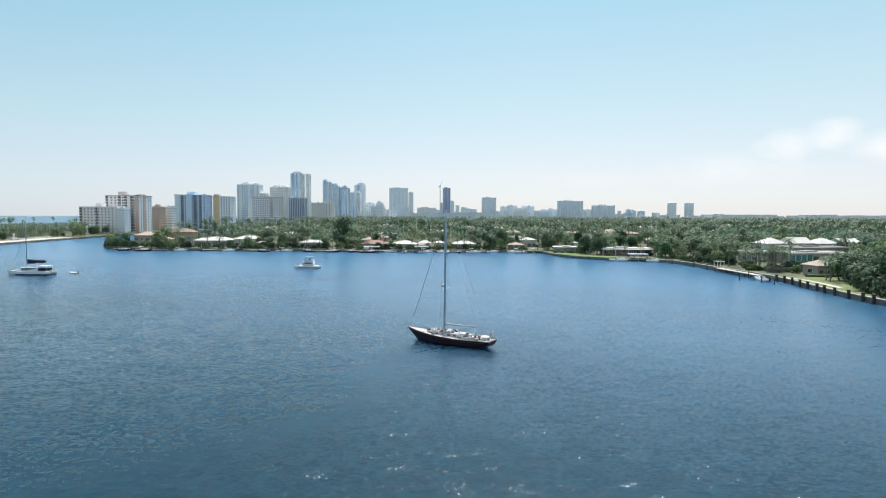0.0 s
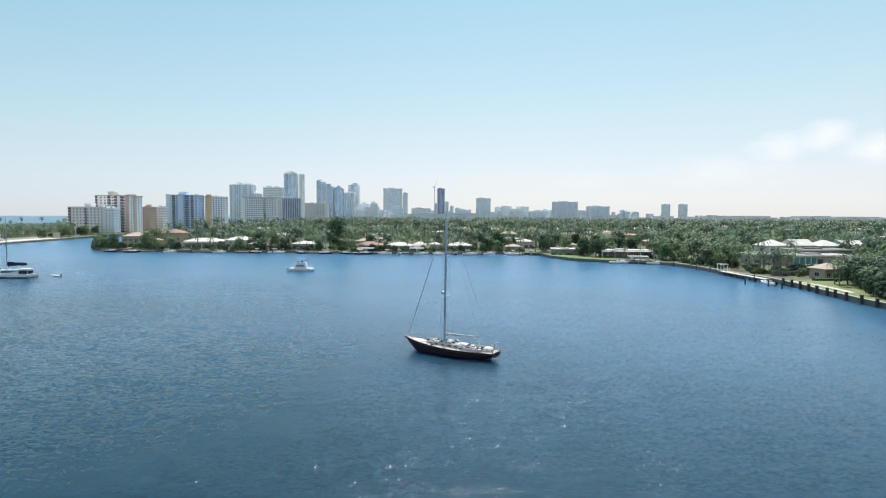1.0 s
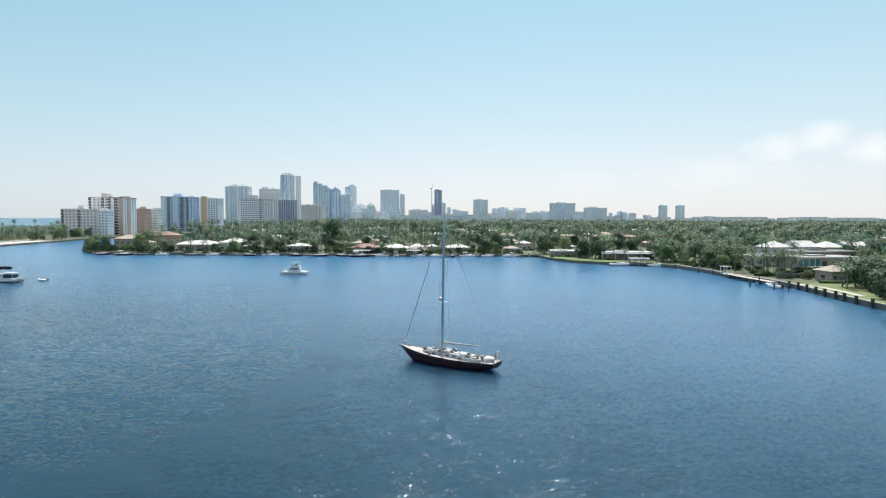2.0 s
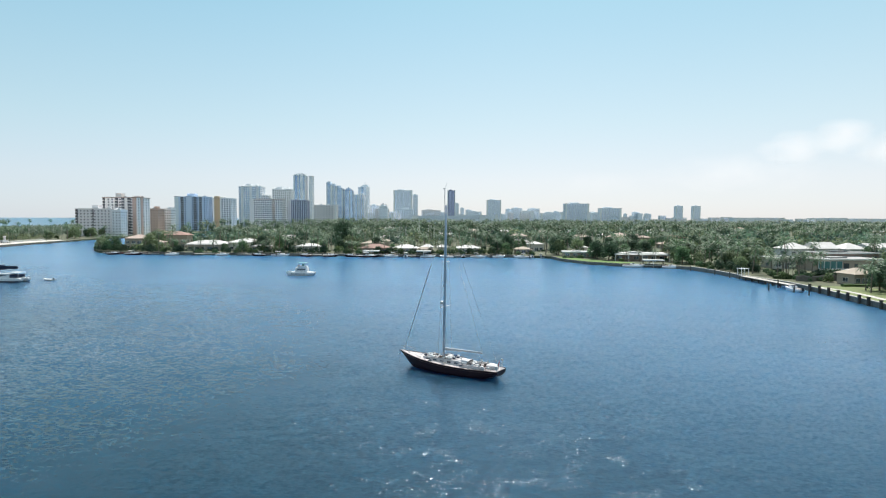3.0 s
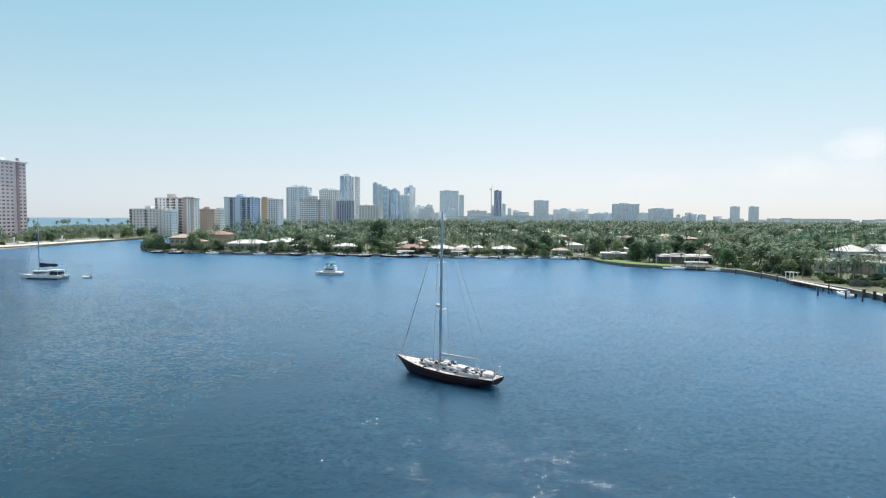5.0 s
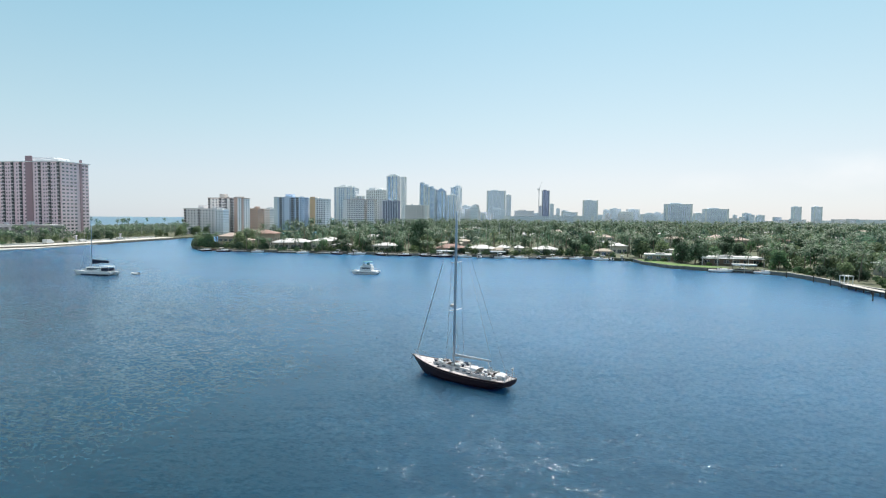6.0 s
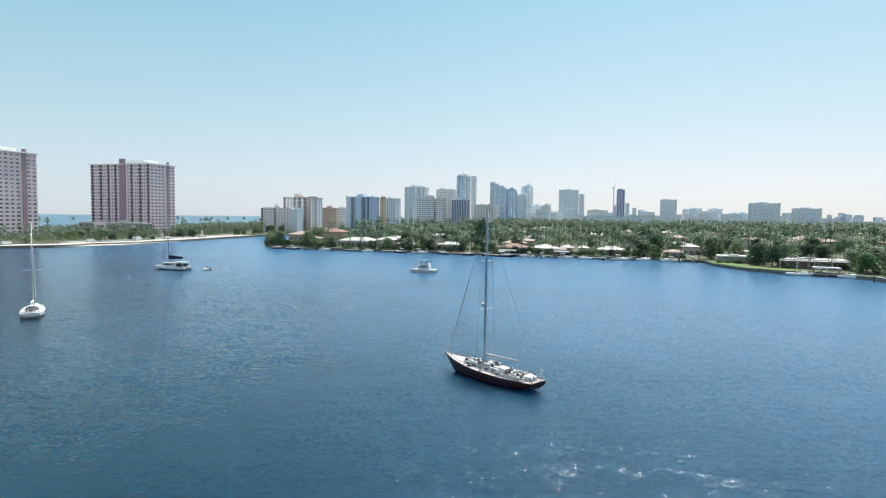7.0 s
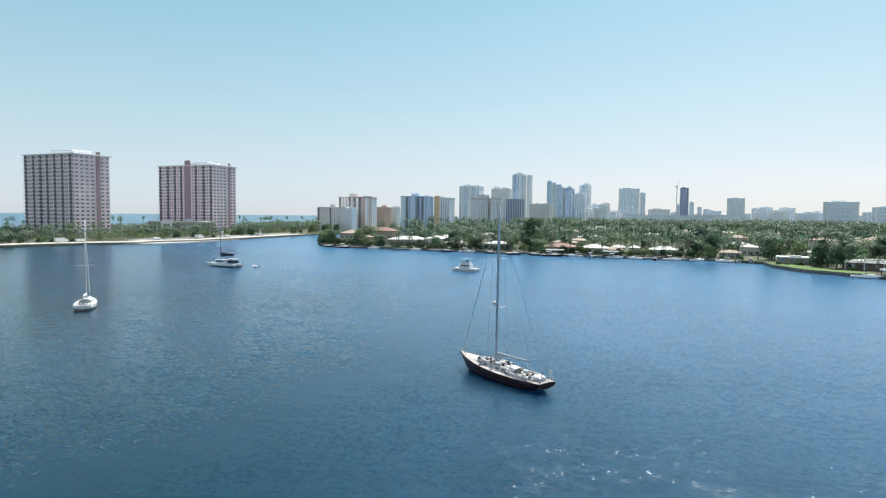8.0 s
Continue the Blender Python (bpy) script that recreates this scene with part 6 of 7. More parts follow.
for x, y, yaw, long, label, dark, top in (
    (-168, 344, 8, 9.5, "dark-hulled motorboat moored by the point", True, True), (-146, 342.5, 0, 8, "white runabout at a low dock", False, False), (-86, 341, 4, 10, "white motorboat lying along the seawall", False, True),
    (-72, 340, 180, 7, "dark-hulled runabout at a dock", True, False), (-37, 336.5, 5, 12, "white sport fishing boat with a dark hull", True, True), (-25, 337, 180, 8, "white runabout by the white-roofed house", False, True),
    (-5, 335, 0, 8.5, "white motorboat beside a boat lift", False, True), (5, 334, 180, 7.5, "small white runabout beside piles", False, False), (22, 335, 0, 9, "white cabin cruiser at a dock", False, True),
    (45, 335.5, 185, 8.5, "white motorboat at the corner dock", False, True), (51, 337, 90, 6, "small white skiff at a dock", False, False), (88, 280.5, -4, 10, "long white runabout below the veranda", False, False),
    (-118, 341.5, 3, 7.5, "white skiff tied to the seawall", False, False), (-98, 341, 180, 8, "dark-hulled cuddy boat under trees", True, True), (-58, 338.5, 0, 8.5, "dark-hulled motorboat below the clay-roofed house", True, False), (-47, 338.5, 182, 7, "dark runabout at the seawall", True, False),
    (-17, 336, 90, 8, "white boat lying bow-on to the seawall", False, True), (14, 335.5, 90, 7, "dark-hulled boat bow-on between piles", True, False), (33, 337, 2, 7, "white skiff beside shrubs", False, False), (56, 338, 100, 6.5, "white motorboat stern-on at the corner", False, True), (-181, 347, 28, 7, "small dark skiff by the point", True, False),
    (103, 275.5, -25, 8, "grey-white runabout on a lift", False, False), (110, 196.5, 100, 7, "white jet-powered skiff beside the seawall", False, False), (96.5, 284.2, -8, 8, "white motorboat on a boat lift", False, True),
):
    runabout(x, y, yaw, long, label, dark, top)
for k in range(22):
    pile(-172 + k * 10.4 + random.uniform(-3, 3), 338.5 + random.uniform(-2, 1.5) + (4 if k < 8 else 0), random.uniform(1.6, 2.6), 0.17)


# ---------------------------------------------------------------- trees
def palm_meshes(h, fronds, reach, seed):
    r = random.Random(seed)
    bm = bmesh.new()
    lean = r.uniform(-0.6, 0.6), r.uniform(-0.6, 0.6)
    rows = []
    for i in range(7):
        f = i / 6
        rad = 0.24 - 0.1 * f + (0.1 if i == 0 else 0)
        rows.append([(lean[0] * f * f + rad * math.cos(a), lean[1] * f * f + rad * math.sin(a), h * f) for a in [k * math.tau / 7 for k in range(7)]])
    loft(bm, rows)
    trunk = meshed("trunk", bm, M_PALM_TRUNK)
    bm = bmesh.new()
    c = Vector((lean[0], lean[1], h))
    for k in range(fronds):
        a = k * 2.39996 + r.uniform(-0.2, 0.2)
        up = 1.15 - 1.6 * (k / fronds) + r.uniform(-0.12, 0.12)
        d = Vector((math.cos(a), math.sin(a), 0))
        side = Vector((-d.y, d.x, 0))
        pts, steps, long = [], 6, reach * r.uniform(0.85, 1.1)
        p, ang = c.copy(), up
        for i in range(steps + 1):
            pts.append(p.copy())
            p = p + (d * math.cos(ang) + Vector((0, 0, math.sin(ang)))) * long / steps
            ang -= 0.19 + 0.035 * i
        prof = (0.12, 0.5, 0.72, 0.75, 0.62, 0.4, 0.05)
        # leaflets hang in separate blades on both sides of the rib
        for i in range(steps):
            p0, p1 = pts[i], pts[i + 1]
            for j in range(2):
                q0, q1 = p0.lerp(p1, j / 2), p0.lerp(p1, j / 2 + 0.42)
                for s in (-1, 1):
                    w = prof[i] + (prof[i + 1] - prof[i]) * j / 2
                    tip = q1 + side * s * w * reach / 3.8 + Vector((0, 0, -0.45 * w)) + (p1 - p0) * 0.35
                    v = [bm.verts.new(x) for x in (q0, q1, tip)]
                    bm.faces.new(v)
    crown = bpy.data.meshes.new("crown")
    bm.to_mesh(crown)
    bm.free()
    crown.materials.append(M_PALM)
    return trunk, crown


def clump_points(bm, c, r, n, size, rnd, squash=0.8):
    """Leaf clumps: small bent blades spread over and inside a lobe."""
    for _ in range(n):
        d = Vector((rnd.gauss(0, 1), rnd.gauss(0, 1), rnd.gauss(0, 1))).normalized()
        d.z *= squash
        p = Vector(c) + d * r * rnd.uniform(0.72, 1.05)
        nrm = (d + Vector((rnd.uniform(-0.7, 0.7), rnd.uniform(-0.7, 0.7), rnd.uniform(-0.3, 0.8)))).normalized()
        q = nrm.to_track_quat("Z", "Y") @ Euler((0, 0, rnd.uniform(0, 6.28))).to_quaternion()
        s = size * rnd.uniform(0.6, 1.3)
        v = [bm.verts.new(p + q @ Vector(x)) for x in ((-s, -s * 0.35, -s * 0.2), (0, -s * 0.6, s * 0.12), (s, -s * 0.2, -s * 0.25), (s * 0.7, s * 0.5, -s * 0.1), (-s * 0.2, s * 0.7, s * 0.08), (-s * 0.9, s * 0.3, -s * 0.15))]
        bm.faces.new(v[:3] + v[3:])


def broad_meshes(h, spread, lobes, material, seed, dense=42, low=0.16, size=0.46):
    r = random.Random(seed)
    bm = bmesh.new()
    th = h * 0.42
    rows = []
    for i in range(5):
        f = i / 4
        rad = (0.32 - 0.14 * f) * h / 10
        rows.append([(0.25 * math.sin(f * 2 + seed) + rad * math.cos(a), 0.2 * math.sin(f * 3 + seed * 2) - 0.2 * math.sin(seed * 2) * (1 - f) * 0 + rad * math.sin(a), th * f) for a in [k * math.tau / 7 for k in range(7)]])
    loft(bm, rows)
    cents = []
    for k in range(lobes):
        a = k * 2.39996 + r.uniform(-0.3, 0.3)
        f = (k + 0.5) / lobes
        rr = spread * math.sqrt(f) * r.uniform(0.55, 0.8)
        z = h * (low + (0.86 - low) * (1 - f ** 1.6) + r.uniform(-0.06, 0.08))
        cents.append((rr * math.cos(a), rr * math.sin(a), z))
        if k % 2 == 0:
            tube(bm, (0.1, 0.05, th * 0.85), (rr * math.cos(a) * 0.85, rr * math.sin(a) * 0.85, z - 0.2), 0.13 * h / 10, 0.04, 5)
    trunk = meshed("trunk", bm, M_BARK)
    bm = bmesh.new()
    for c in cents:
        clump_points(bm, c, spread * r.uniform(0.34, 0.5), dense, size, r)
    crown = bpy.data.meshes.new("crown")
    bm.to_mesh(crown)
    bm.free()
    crown.materials.append(material)
    return trunk, crown


def plant(name, meshes, label, category, group):
    t = new(name)
    t.empty_display_size = 0.3
    tagged(t, label, category, group)
    for nm, me in zip(("trunk", "crown"), meshes):
        ob = new(nm, me)
        ob.parent = t
    return t


PALMS = [palm_meshes(h, n, rch, s) for h, n, rch, s in ((9, 17, 4.0, 1), (11, 18, 4.2, 2), (7.5, 16, 3.8, 3), (12.5, 17, 4.1, 4))]
BIGPALM = [palm_meshes(8.5, 26, 4.5, 11), palm_meshes(10, 26, 4.6, 12)]
BROAD = [broad_meshes(h, sp, lb, m, s, d) for h, sp, lb, m, s, d in ((11, 5.4, 18, M_LEAF, 21, 58), (9, 5.0, 16, M_LEAF_OLIVE, 22, 56), (13, 6.4, 22, M_LEAF_DARK, 23, 60), (8, 4.4, 15, M_LEAF, 24, 54), (10, 5.8, 18, M_LEAF_OLIVE, 25, 56), (11.5, 5.6, 20, M_LEAF_DARK, 26, 58))]
BUSH = [broad_meshes(h, sp, lb, m, s, d, 0.15, 0.32) for h, sp, lb, m, s, d in ((3.2, 2.4, 9, M_SHRUB, 31, 44), (2.4, 2.6, 9, M_LEAF, 32, 40), (4.4, 3.0, 11, M_LEAF_DARK, 33, 46))]

KINDS = {}
for i, me in enumerate(PALMS):
    KINDS["palm", i] = plant("palm_tree", me, "slender coconut palm with feathery green fronds", "palm tree", "waterfront palms")
for i, me in enumerate(BIGPALM):
    KINDS["date", i] = plant("date_palm", me, "stout date palm with a wide full crown", "palm tree", "date palms")
for i, me in enumerate(BROAD):
    word = ("green", "olive-green", "dark green", "green", "olive-green", "dark green")[i]
    KINDS["broad", i] = plant("broadleaf_tree", me, f"{word} broadleaf tree with a loose rounded crown", "tree", "waterfront trees")
for i, me in enumerate(BUSH):
    word = ("green", "low green", "dark green")[i]
    KINDS["bush", i] = plant("shrub", me, f"{word} shrub at the shore", "shrub", "waterfront shrubs")
USED = set()
rt = random.Random(77)


def grow(kind, i, x, y, s=1.0, z=None):
    m = pose(x, y, LAND - 0.05 if z is None else z, rt.uniform(-3, 3), rt.uniform(-3, 3), rt.uniform(0, 360))
    if (kind, i) not in USED:
        USED.add((kind, i))
        ob = KINDS[kind, i]
        ob.matrix_basis = m
    else:
        ob = copy_thing(KINDS[kind, i], m)
    ob.scale = (s, s, s * rt.uniform(0.92, 1.1))
    return ob


def clear(x, y, pad=2.0):
    for h in HOUSES:
        a = radians(-h[10])
        dx, dy = x - h[1], y - h[2]
        u, v = dx * math.cos(a) - dy * math.sin(a), dx * math.sin(a) + dy * math.cos(a)
        open_front = 22 if h[2] < 395 and h[1] < 60 else 24 if h[13] else 0
        if abs(u) < h[3] / 2 + pad - (1.5 if open_front > 5 else 0) and -h[4] / 2 - pad - open_front < v < h[4] / 2 + pad:
            return False
    for sx, sy in SCATTER:
        if abs(x - sx) < 10 and -20 < y - sy < 8:
            return False
    return True


def shore_x(y, pts):
    for (x0, y0), (x1, y1) in zip(pts, pts[1:]):
        if min(y0, y1) <= y <= max(y0, y1) and y0 != y1:
            return x0 + (x1 - x0) * (y - y0) / (y1 - y0)
    return None


def lane(x, y):
    """True where a tree would stand on a lawn."""
    return (64 < x < 90 and 286 < y < 318 and x + y < 392) or (x < 124 and 142 < y < 203)


PLACED = []


def spaced(x, y, gap):
    return all((x - a) ** 2 + (y - b) ** 2 > gap * gap for a, b in PLACED)


# behind the waterfront houses on the far shore
count = 0
while count < 130:
    x, y = rt.uniform(-205, 70), 349 + 75 * rt.random() ** 0.8
    if x < -165 and y < 362 + (-165 - x) * 0.5 or not clear(x, y, 2.2) or not spaced(x, y, 4.2):
        continue
    PLACED.append((x, y))
    count += 1
    near = y < 360
    if rt.random() < 0.72:
        grow("palm", rt.randrange(4), x, y, rt.uniform(0.7, 1.0) * (0.85 if near else 1.1))
    else:
        grow("broad", rt.randrange(6), x, y, rt.uniform(0.4, 0.65) * (0.8 if near else 1.1))
# named clusters: dark trees left of the middle, a tall casuarina, the wooded point
for kind, i, x, y, s in (("broad", 2, -100, 357, 0.7), ("palm", 1, -93, 355, 0.9), ("broad", 5, -86, 358, 0.7), ("palm", 3, -107, 362, 0.85), ("broad", 2, -58, 385, 1.3), ("broad", 4, -52, 366, 0.9), ("palm", 3, -50, 360, 1.0), ("palm", 1, -69, 357, 1.0), ("palm", 0, -64, 356, 1.0), ("palm", 3, -72, 360, 0.95),
                         ("broad", 5, 33, 352, 0.75), ("broad", 3, 38, 351, 0.75), ("broad", 2, 40, 357, 0.8), ("broad", 2, 66, 345, 0.85), ("palm", 3, 60, 346, 0.95), ("broad", 4, 76, 338, 0.85), ("broad", 3, 84, 322, 0.85), ("palm", 1, 91, 318, 0.9), ("broad", 0, 80, 319, 0.75),
                         ("broad", 4, -204, 375, 0.7), ("broad", 1, -200, 369, 0.65), ("broad", 3, -194, 364, 0.7), ("broad", 1, -207, 383, 0.8), ("broad", 0, -186, 358, 0.75), ("broad", 4, -170, 366, 0.9), ("broad", 1, -165, 362, 0.75), ("palm", 2, -206, 379, 0.9), ("palm", 0, -201, 378, 0.9), ("palm", 2, -210, 386, 0.9),
                         ("broad", 4, -172, 380, 1.1), ("broad", 3, -112, 357, 0.8), ("broad", 3, -122, 356, 0.55)):
    grow(kind, i, x, y, s)
# palms on the strip of garden between houses and seawall
for k in range(26):
    grow("palm", rt.choice((0, 2, 2)), -150 + k * 8.1 + rt.uniform(-3, 3), 348.6 + rt.uniform(-0.6, 2.4) - (k - 12) * 0.1, rt.uniform(0.6, 0.95))
# shrubs on the far seawall
for k in range(44):
    x = -204 + k * 6.1 + rt.uniform(-2.5, 2.5)
    y = 345.5 - (x + 42) * 0.02 + rt.uniform(-0.5, 2.5)
    if x < -165:
        y = 349 + (-165 - x) * 0.62 + rt.uniform(0, 3)
    if x < 58 and rt.random() < 0.8:
        grow("bush", rt.randrange(3), x, y, rt.uniform(0.6, 1.05), LAND - 0.3)

# low planting before the houses
for h in HOUSES[:20]:
    for k in range(4):
        x, y = h[1] + rt.uniform(-0.55, 0.55) * h[3], h[2] - h[4] / 2 - rt.uniform(1.2, 4.5)
        if y > 346 or h[1] > 60:
            grow("bush", rt.randrange(2), x, y, rt.uniform(0.3, 0.6))

# the east bank, from the point to the big dark trees by the seawall
count = 0
while count < 165:
    y = rt.uniform(205, 430)
    sx = shore_x(min(max(y, 60), 332), SHORE_RIGHT) or 62
    x = sx + 4 + 150 * rt.random() ** 1.2
    if lane(x, y) or not clear(x, y, 2.4) or not spaced(x, y, 4.3) or (x < 122 and y < 230) or (136 < x < 180 and 208 < y < 250) or (120 < x < 150 and 196 < y < 232 and rt.random() < 0.8):
        continue
    PLACED.append((x, y))
    count += 1
    u = rt.random()
    if u < 0.44 or (x < 165 and y < 305 and u < 0.7):
        grow("palm", rt.randrange(4), x, y, rt.uniform(0.75, 1.05))
    elif u < 0.56 or (x < 165 and y < 305 and u < 0.85):
        grow("date", rt.randrange(2), x, y, rt.uniform(0.95, 1.25))
    else:
        grow("broad", rt.randrange(6), x, y, rt.uniform(0.55, 0.95))
for kind, i, x, y, s in (("palm", 2, 129, 178, 0.85), ("broad", 0, 128, 166, 0.85), ("broad", 2, 125, 157, 0.95), ("palm", 0, 132, 183, 0.8), ("date", 0, 133, 190, 0.62), ("palm", 2, 136, 195, 0.8), ("palm", 0, 130, 172, 0.85), ("broad", 2, 124, 146, 1.0), ("broad", 5, 131, 150, 1.1), ("broad", 4, 137, 165, 0.95), ("broad", 0, 140, 178, 1.1), ("broad", 4, 144, 190, 1.0), ("broad", 0, 152, 200, 1.1),
                         ("broad", 2, 124, 134, 1.0), ("broad", 5, 131, 124, 1.0), ("broad", 2, 127, 110, 1.0), ("broad", 0, 150, 172, 1.2), ("broad", 4, 160, 186, 1.2), ("palm", 2, 124.5, 184, 0.8), ("palm", 0, 126.5, 189, 0.72), ("palm", 2, 128, 180, 0.85), ("palm", 2, 140, 199, 0.9), ("palm", 0, 143, 205, 0.85), ("broad", 2, 84, 306, 0.72), ("broad", 5, 88, 311, 0.72), ("broad", 2, 80, 312, 0.7), ("palm", 2, 96, 297, 0.62), ("palm", 0, 103, 296, 0.6), ("date", 1, 110, 298, 0.75), ("date", 0, 113, 289, 0.8), ("palm", 2, 117, 285, 0.9), ("date", 1, 121, 279, 0.85), ("palm", 0, 116, 272, 0.85), ("broad", 1, 117, 281, 0.6), ("broad", 4, 112, 294, 0.55), ("palm", 2, 91, 301, 0.75), ("date", 0, 118, 294, 0.9), ("date", 1, 129, 288, 0.95), ("date", 0, 135, 296, 0.85),
                         ("broad", 1, 121, 262, 0.75), ("broad", 4, 126, 255, 0.8), ("broad", 1, 120, 250, 0.65), ("broad", 4, 131, 262, 0.85), ("palm", 2, 123, 245, 0.8), ("palm", 0, 127, 240, 0.75), ("bush", 0, 121, 222, 0.8), ("bush", 1, 126, 216, 0.9), ("bush", 2, 131, 217, 0.7), ("bush", 1, 140, 228, 0.9)):
    grow(kind, i, x, y, s)
for kind, i, x, y, s in (("date", 0, 128.5, 226, 0.75), ("palm", 2, 131, 222, 0.95), ("date", 1, 133, 229, 0.7), ("palm", 0, 126.5, 231, 0.8), ("palm", 2, 125, 236, 0.9),
                         ("palm", 2, 136, 186, 0.95), ("palm", 2, 139, 190, 1.0), ("palm", 0, 142, 196, 0.85), ("palm", 2, 146, 202, 1.0), ("palm", 0, 133, 180, 0.8), ("date", 1, 141, 186, 0.75), ("palm", 2, 120, 160, 0.8), ("palm", 2, 121, 152, 0.85), ("palm", 0, 119, 146, 0.7), ("palm", 2, 123, 170, 0.85), ("broad", 0, 121.5, 163, 0.5), ("broad", 5, 119.5, 140, 0.7), ("broad", 3, 120, 150, 0.6), ("broad", 2, 130, 188, 0.62), ("broad", 5, 133, 183, 0.7), ("broad", 2, 129, 179, 0.68), ("broad", 5, 131, 174, 0.75), ("broad", 2, 127, 169, 0.7), ("broad", 5, 137, 193, 0.75), ("broad", 2, 125, 163, 0.72), ("broad", 5, 134, 168, 0.9), ("broad", 2, 139, 182, 0.9)):
    grow(kind, i, x, y, s)
for k in range(34):
    grow("bush", k % 3, 123 + k * 0.75 + rt.uniform(-1, 1), 218.5 + k * 0.25 + rt.uniform(-1, 3), rt.uniform(0.45, 0.75))
for k in range(26):
    x, y = rt.uniform(119, 150), rt.uniform(206, 236)
    if clear(x, y, 1.0) and x > 117 + (y - 206) * 0.1:
        grow("bush" if k % 3 else "palm", rt.randrange(3), x, y, rt.uniform(0.5, 0.8))
for x, y, s in ((121, 150, 1.0), (122, 158, 0.9), (124, 167, 0.9), (126, 174, 0.8), (121, 142, 1.0), (120.5, 135, 1.0), (129, 160, 1.2), (131, 170, 1.2), (134, 178, 1.1), (128, 152, 1.3), (136, 188, 1.0), (141, 194, 1.0), (147, 199, 1.0), (120.5, 127, 1.0), (116.5, 152, 0.8), (115.5, 147, 0.9), (115, 141, 1.0), (116, 135, 1.1), (115.5, 128, 1.1), (117.5, 157, 0.8), (118.5, 162, 0.8), (115.5, 121, 1.1)):
    grow("bush", 2, x, y, s * 1.25)
for k in range(44):
    y = 228 + rt.random() * 90
    x = (shore_x(min(y, 331), SHORE_RIGHT) or 62) + rt.uniform(2, 16)
    if not lane(x, y) and clear(x, y, 1.5):
        grow("bush", rt.randrange(3), x, y, rt.uniform(0.5, 0.9))

# the island: palms and sea-grape along the promenade
island_palms = []
count = 0
while count < 170:
    y = rt.uniform(150, 560)
    sx = shore_x(y, SHORE_ISLAND) or -306
    x = sx - (13 if rt.random() < 0.2 else 25) - 60 * rt.random() ** 0.9
    if (abs(x + 428) < 34 and abs(y - 354) < 20) or (abs(x + 400) < 38 and 440 < y < 490) or 27 < sx - x < 34 or not spaced(x, y, 4.4):
        continue
    PLACED.append((x, y))
    count += 1
    if rt.random() < 0.78:
        island_palms.append((x, y, rt.uniform(6, 11)))
    else:
        grow("broad", rt.choice((5, 1, 4, 4)), x, y, rt.uniform(0.42, 0.65))
for k in range(26):
    y = rt.uniform(160, 540)
    x = (shore_x(y, SHORE_ISLAND) or -306) - rt.uniform(20, 26)
    grow("bush", rt.randrange(3), x, y, rt.uniform(0.7, 1.35))
for k in range(24):
    y = 250 + k * 13 + rt.uniform(-5, 5)
    x = -470 - rt.uniform(0, 60)
    island_palms.append((x, y, rt.uniform(9, 15)))
for k in range(16):
    y = 505 + k * 9
    grow("palm" if k % 3 else "broad", 1 if k % 3 == 0 else rt.randrange(4), -312 - rt.uniform(0, 26), y, rt.uniform(0.8, 1.1))

# ---------------------------------------------------------------- far woods
wr = np.random.default_rng(9)


def woods(name, label, spots, leaves, size, material=M_WOODS):
    """Far trees, each a loose crown of leaf clumps, joined."""
    n = len(spots)
    k = leaves
    c = np.repeat(np.array([(s[0], s[1], LAND + s[2] * 0.58) for s in spots]), k, axis=0)
    hgt = np.repeat(np.array([s[2] for s in spots]), k)
    wide = np.repeat(wr.uniform(0.34, 0.62, n), k) * hgt
    d = wr.normal(size=(n * k, 3))
    d /= np.linalg.norm(d, axis=1)[:, None]
    # lumpy crowns: each tree swells and sinks with its own waves
    ph = np.repeat(wr.uniform(0, 6.28, (n, 3)), k, axis=0)
    lump = 1 + 0.22 * np.sin(4 * d[:, 0] + ph[:, 0]) * np.sin(4 * d[:, 1] + ph[:, 1]) + 0.12 * np.sin(7 * d[:, 2] + ph[:, 2])
    rad = wr.uniform(0.6, 1.05, n * k) * lump
    p = c + d * np.stack([wide, wide, hgt * 0.42], 1) * rad[:, None]
    nrm = d + wr.normal(scale=0.5, size=d.shape) + np.array([0, 0, 0.3])
    nrm /= np.linalg.norm(nrm, axis=1)[:, None]
    a = np.cross(nrm, wr.normal(size=d.shape))
    a /= np.linalg.norm(a, axis=1)[:, None]
    b = np.cross(nrm, a)
    s = (size * hgt / 9 * wr.uniform(0.6, 1.4, n * k))[:, None]
    quad = np.stack([p - a * s, p - b * s * 0.6 - nrm * s * 0.2, p + a * s, p + b * s * 0.7 + nrm * s * 0.1], 1).reshape(-1, 3)
    me = bpy.data.meshes.new(name)
    me.vertices.add(len(quad))
    me.vertices.foreach_set("co", quad.astype(np.float32).ravel())
    q = n * k
    me.loops.add(q * 4)
    me.loops.foreach_set("vertex_index", np.arange(q * 4, dtype=np.int32))
    me.polygons.add(q)
    me.polygons.foreach_set("loop_start", np.arange(0, q * 4, 4, dtype=np.int32))
    me.polygons.foreach_set("loop_total", np.full(q, 4, dtype=np.int32))
    me.update()
    me.validate()
    me.materials.append(material)
    return tagged(new(name, me), label, "trees", kind="stuff")


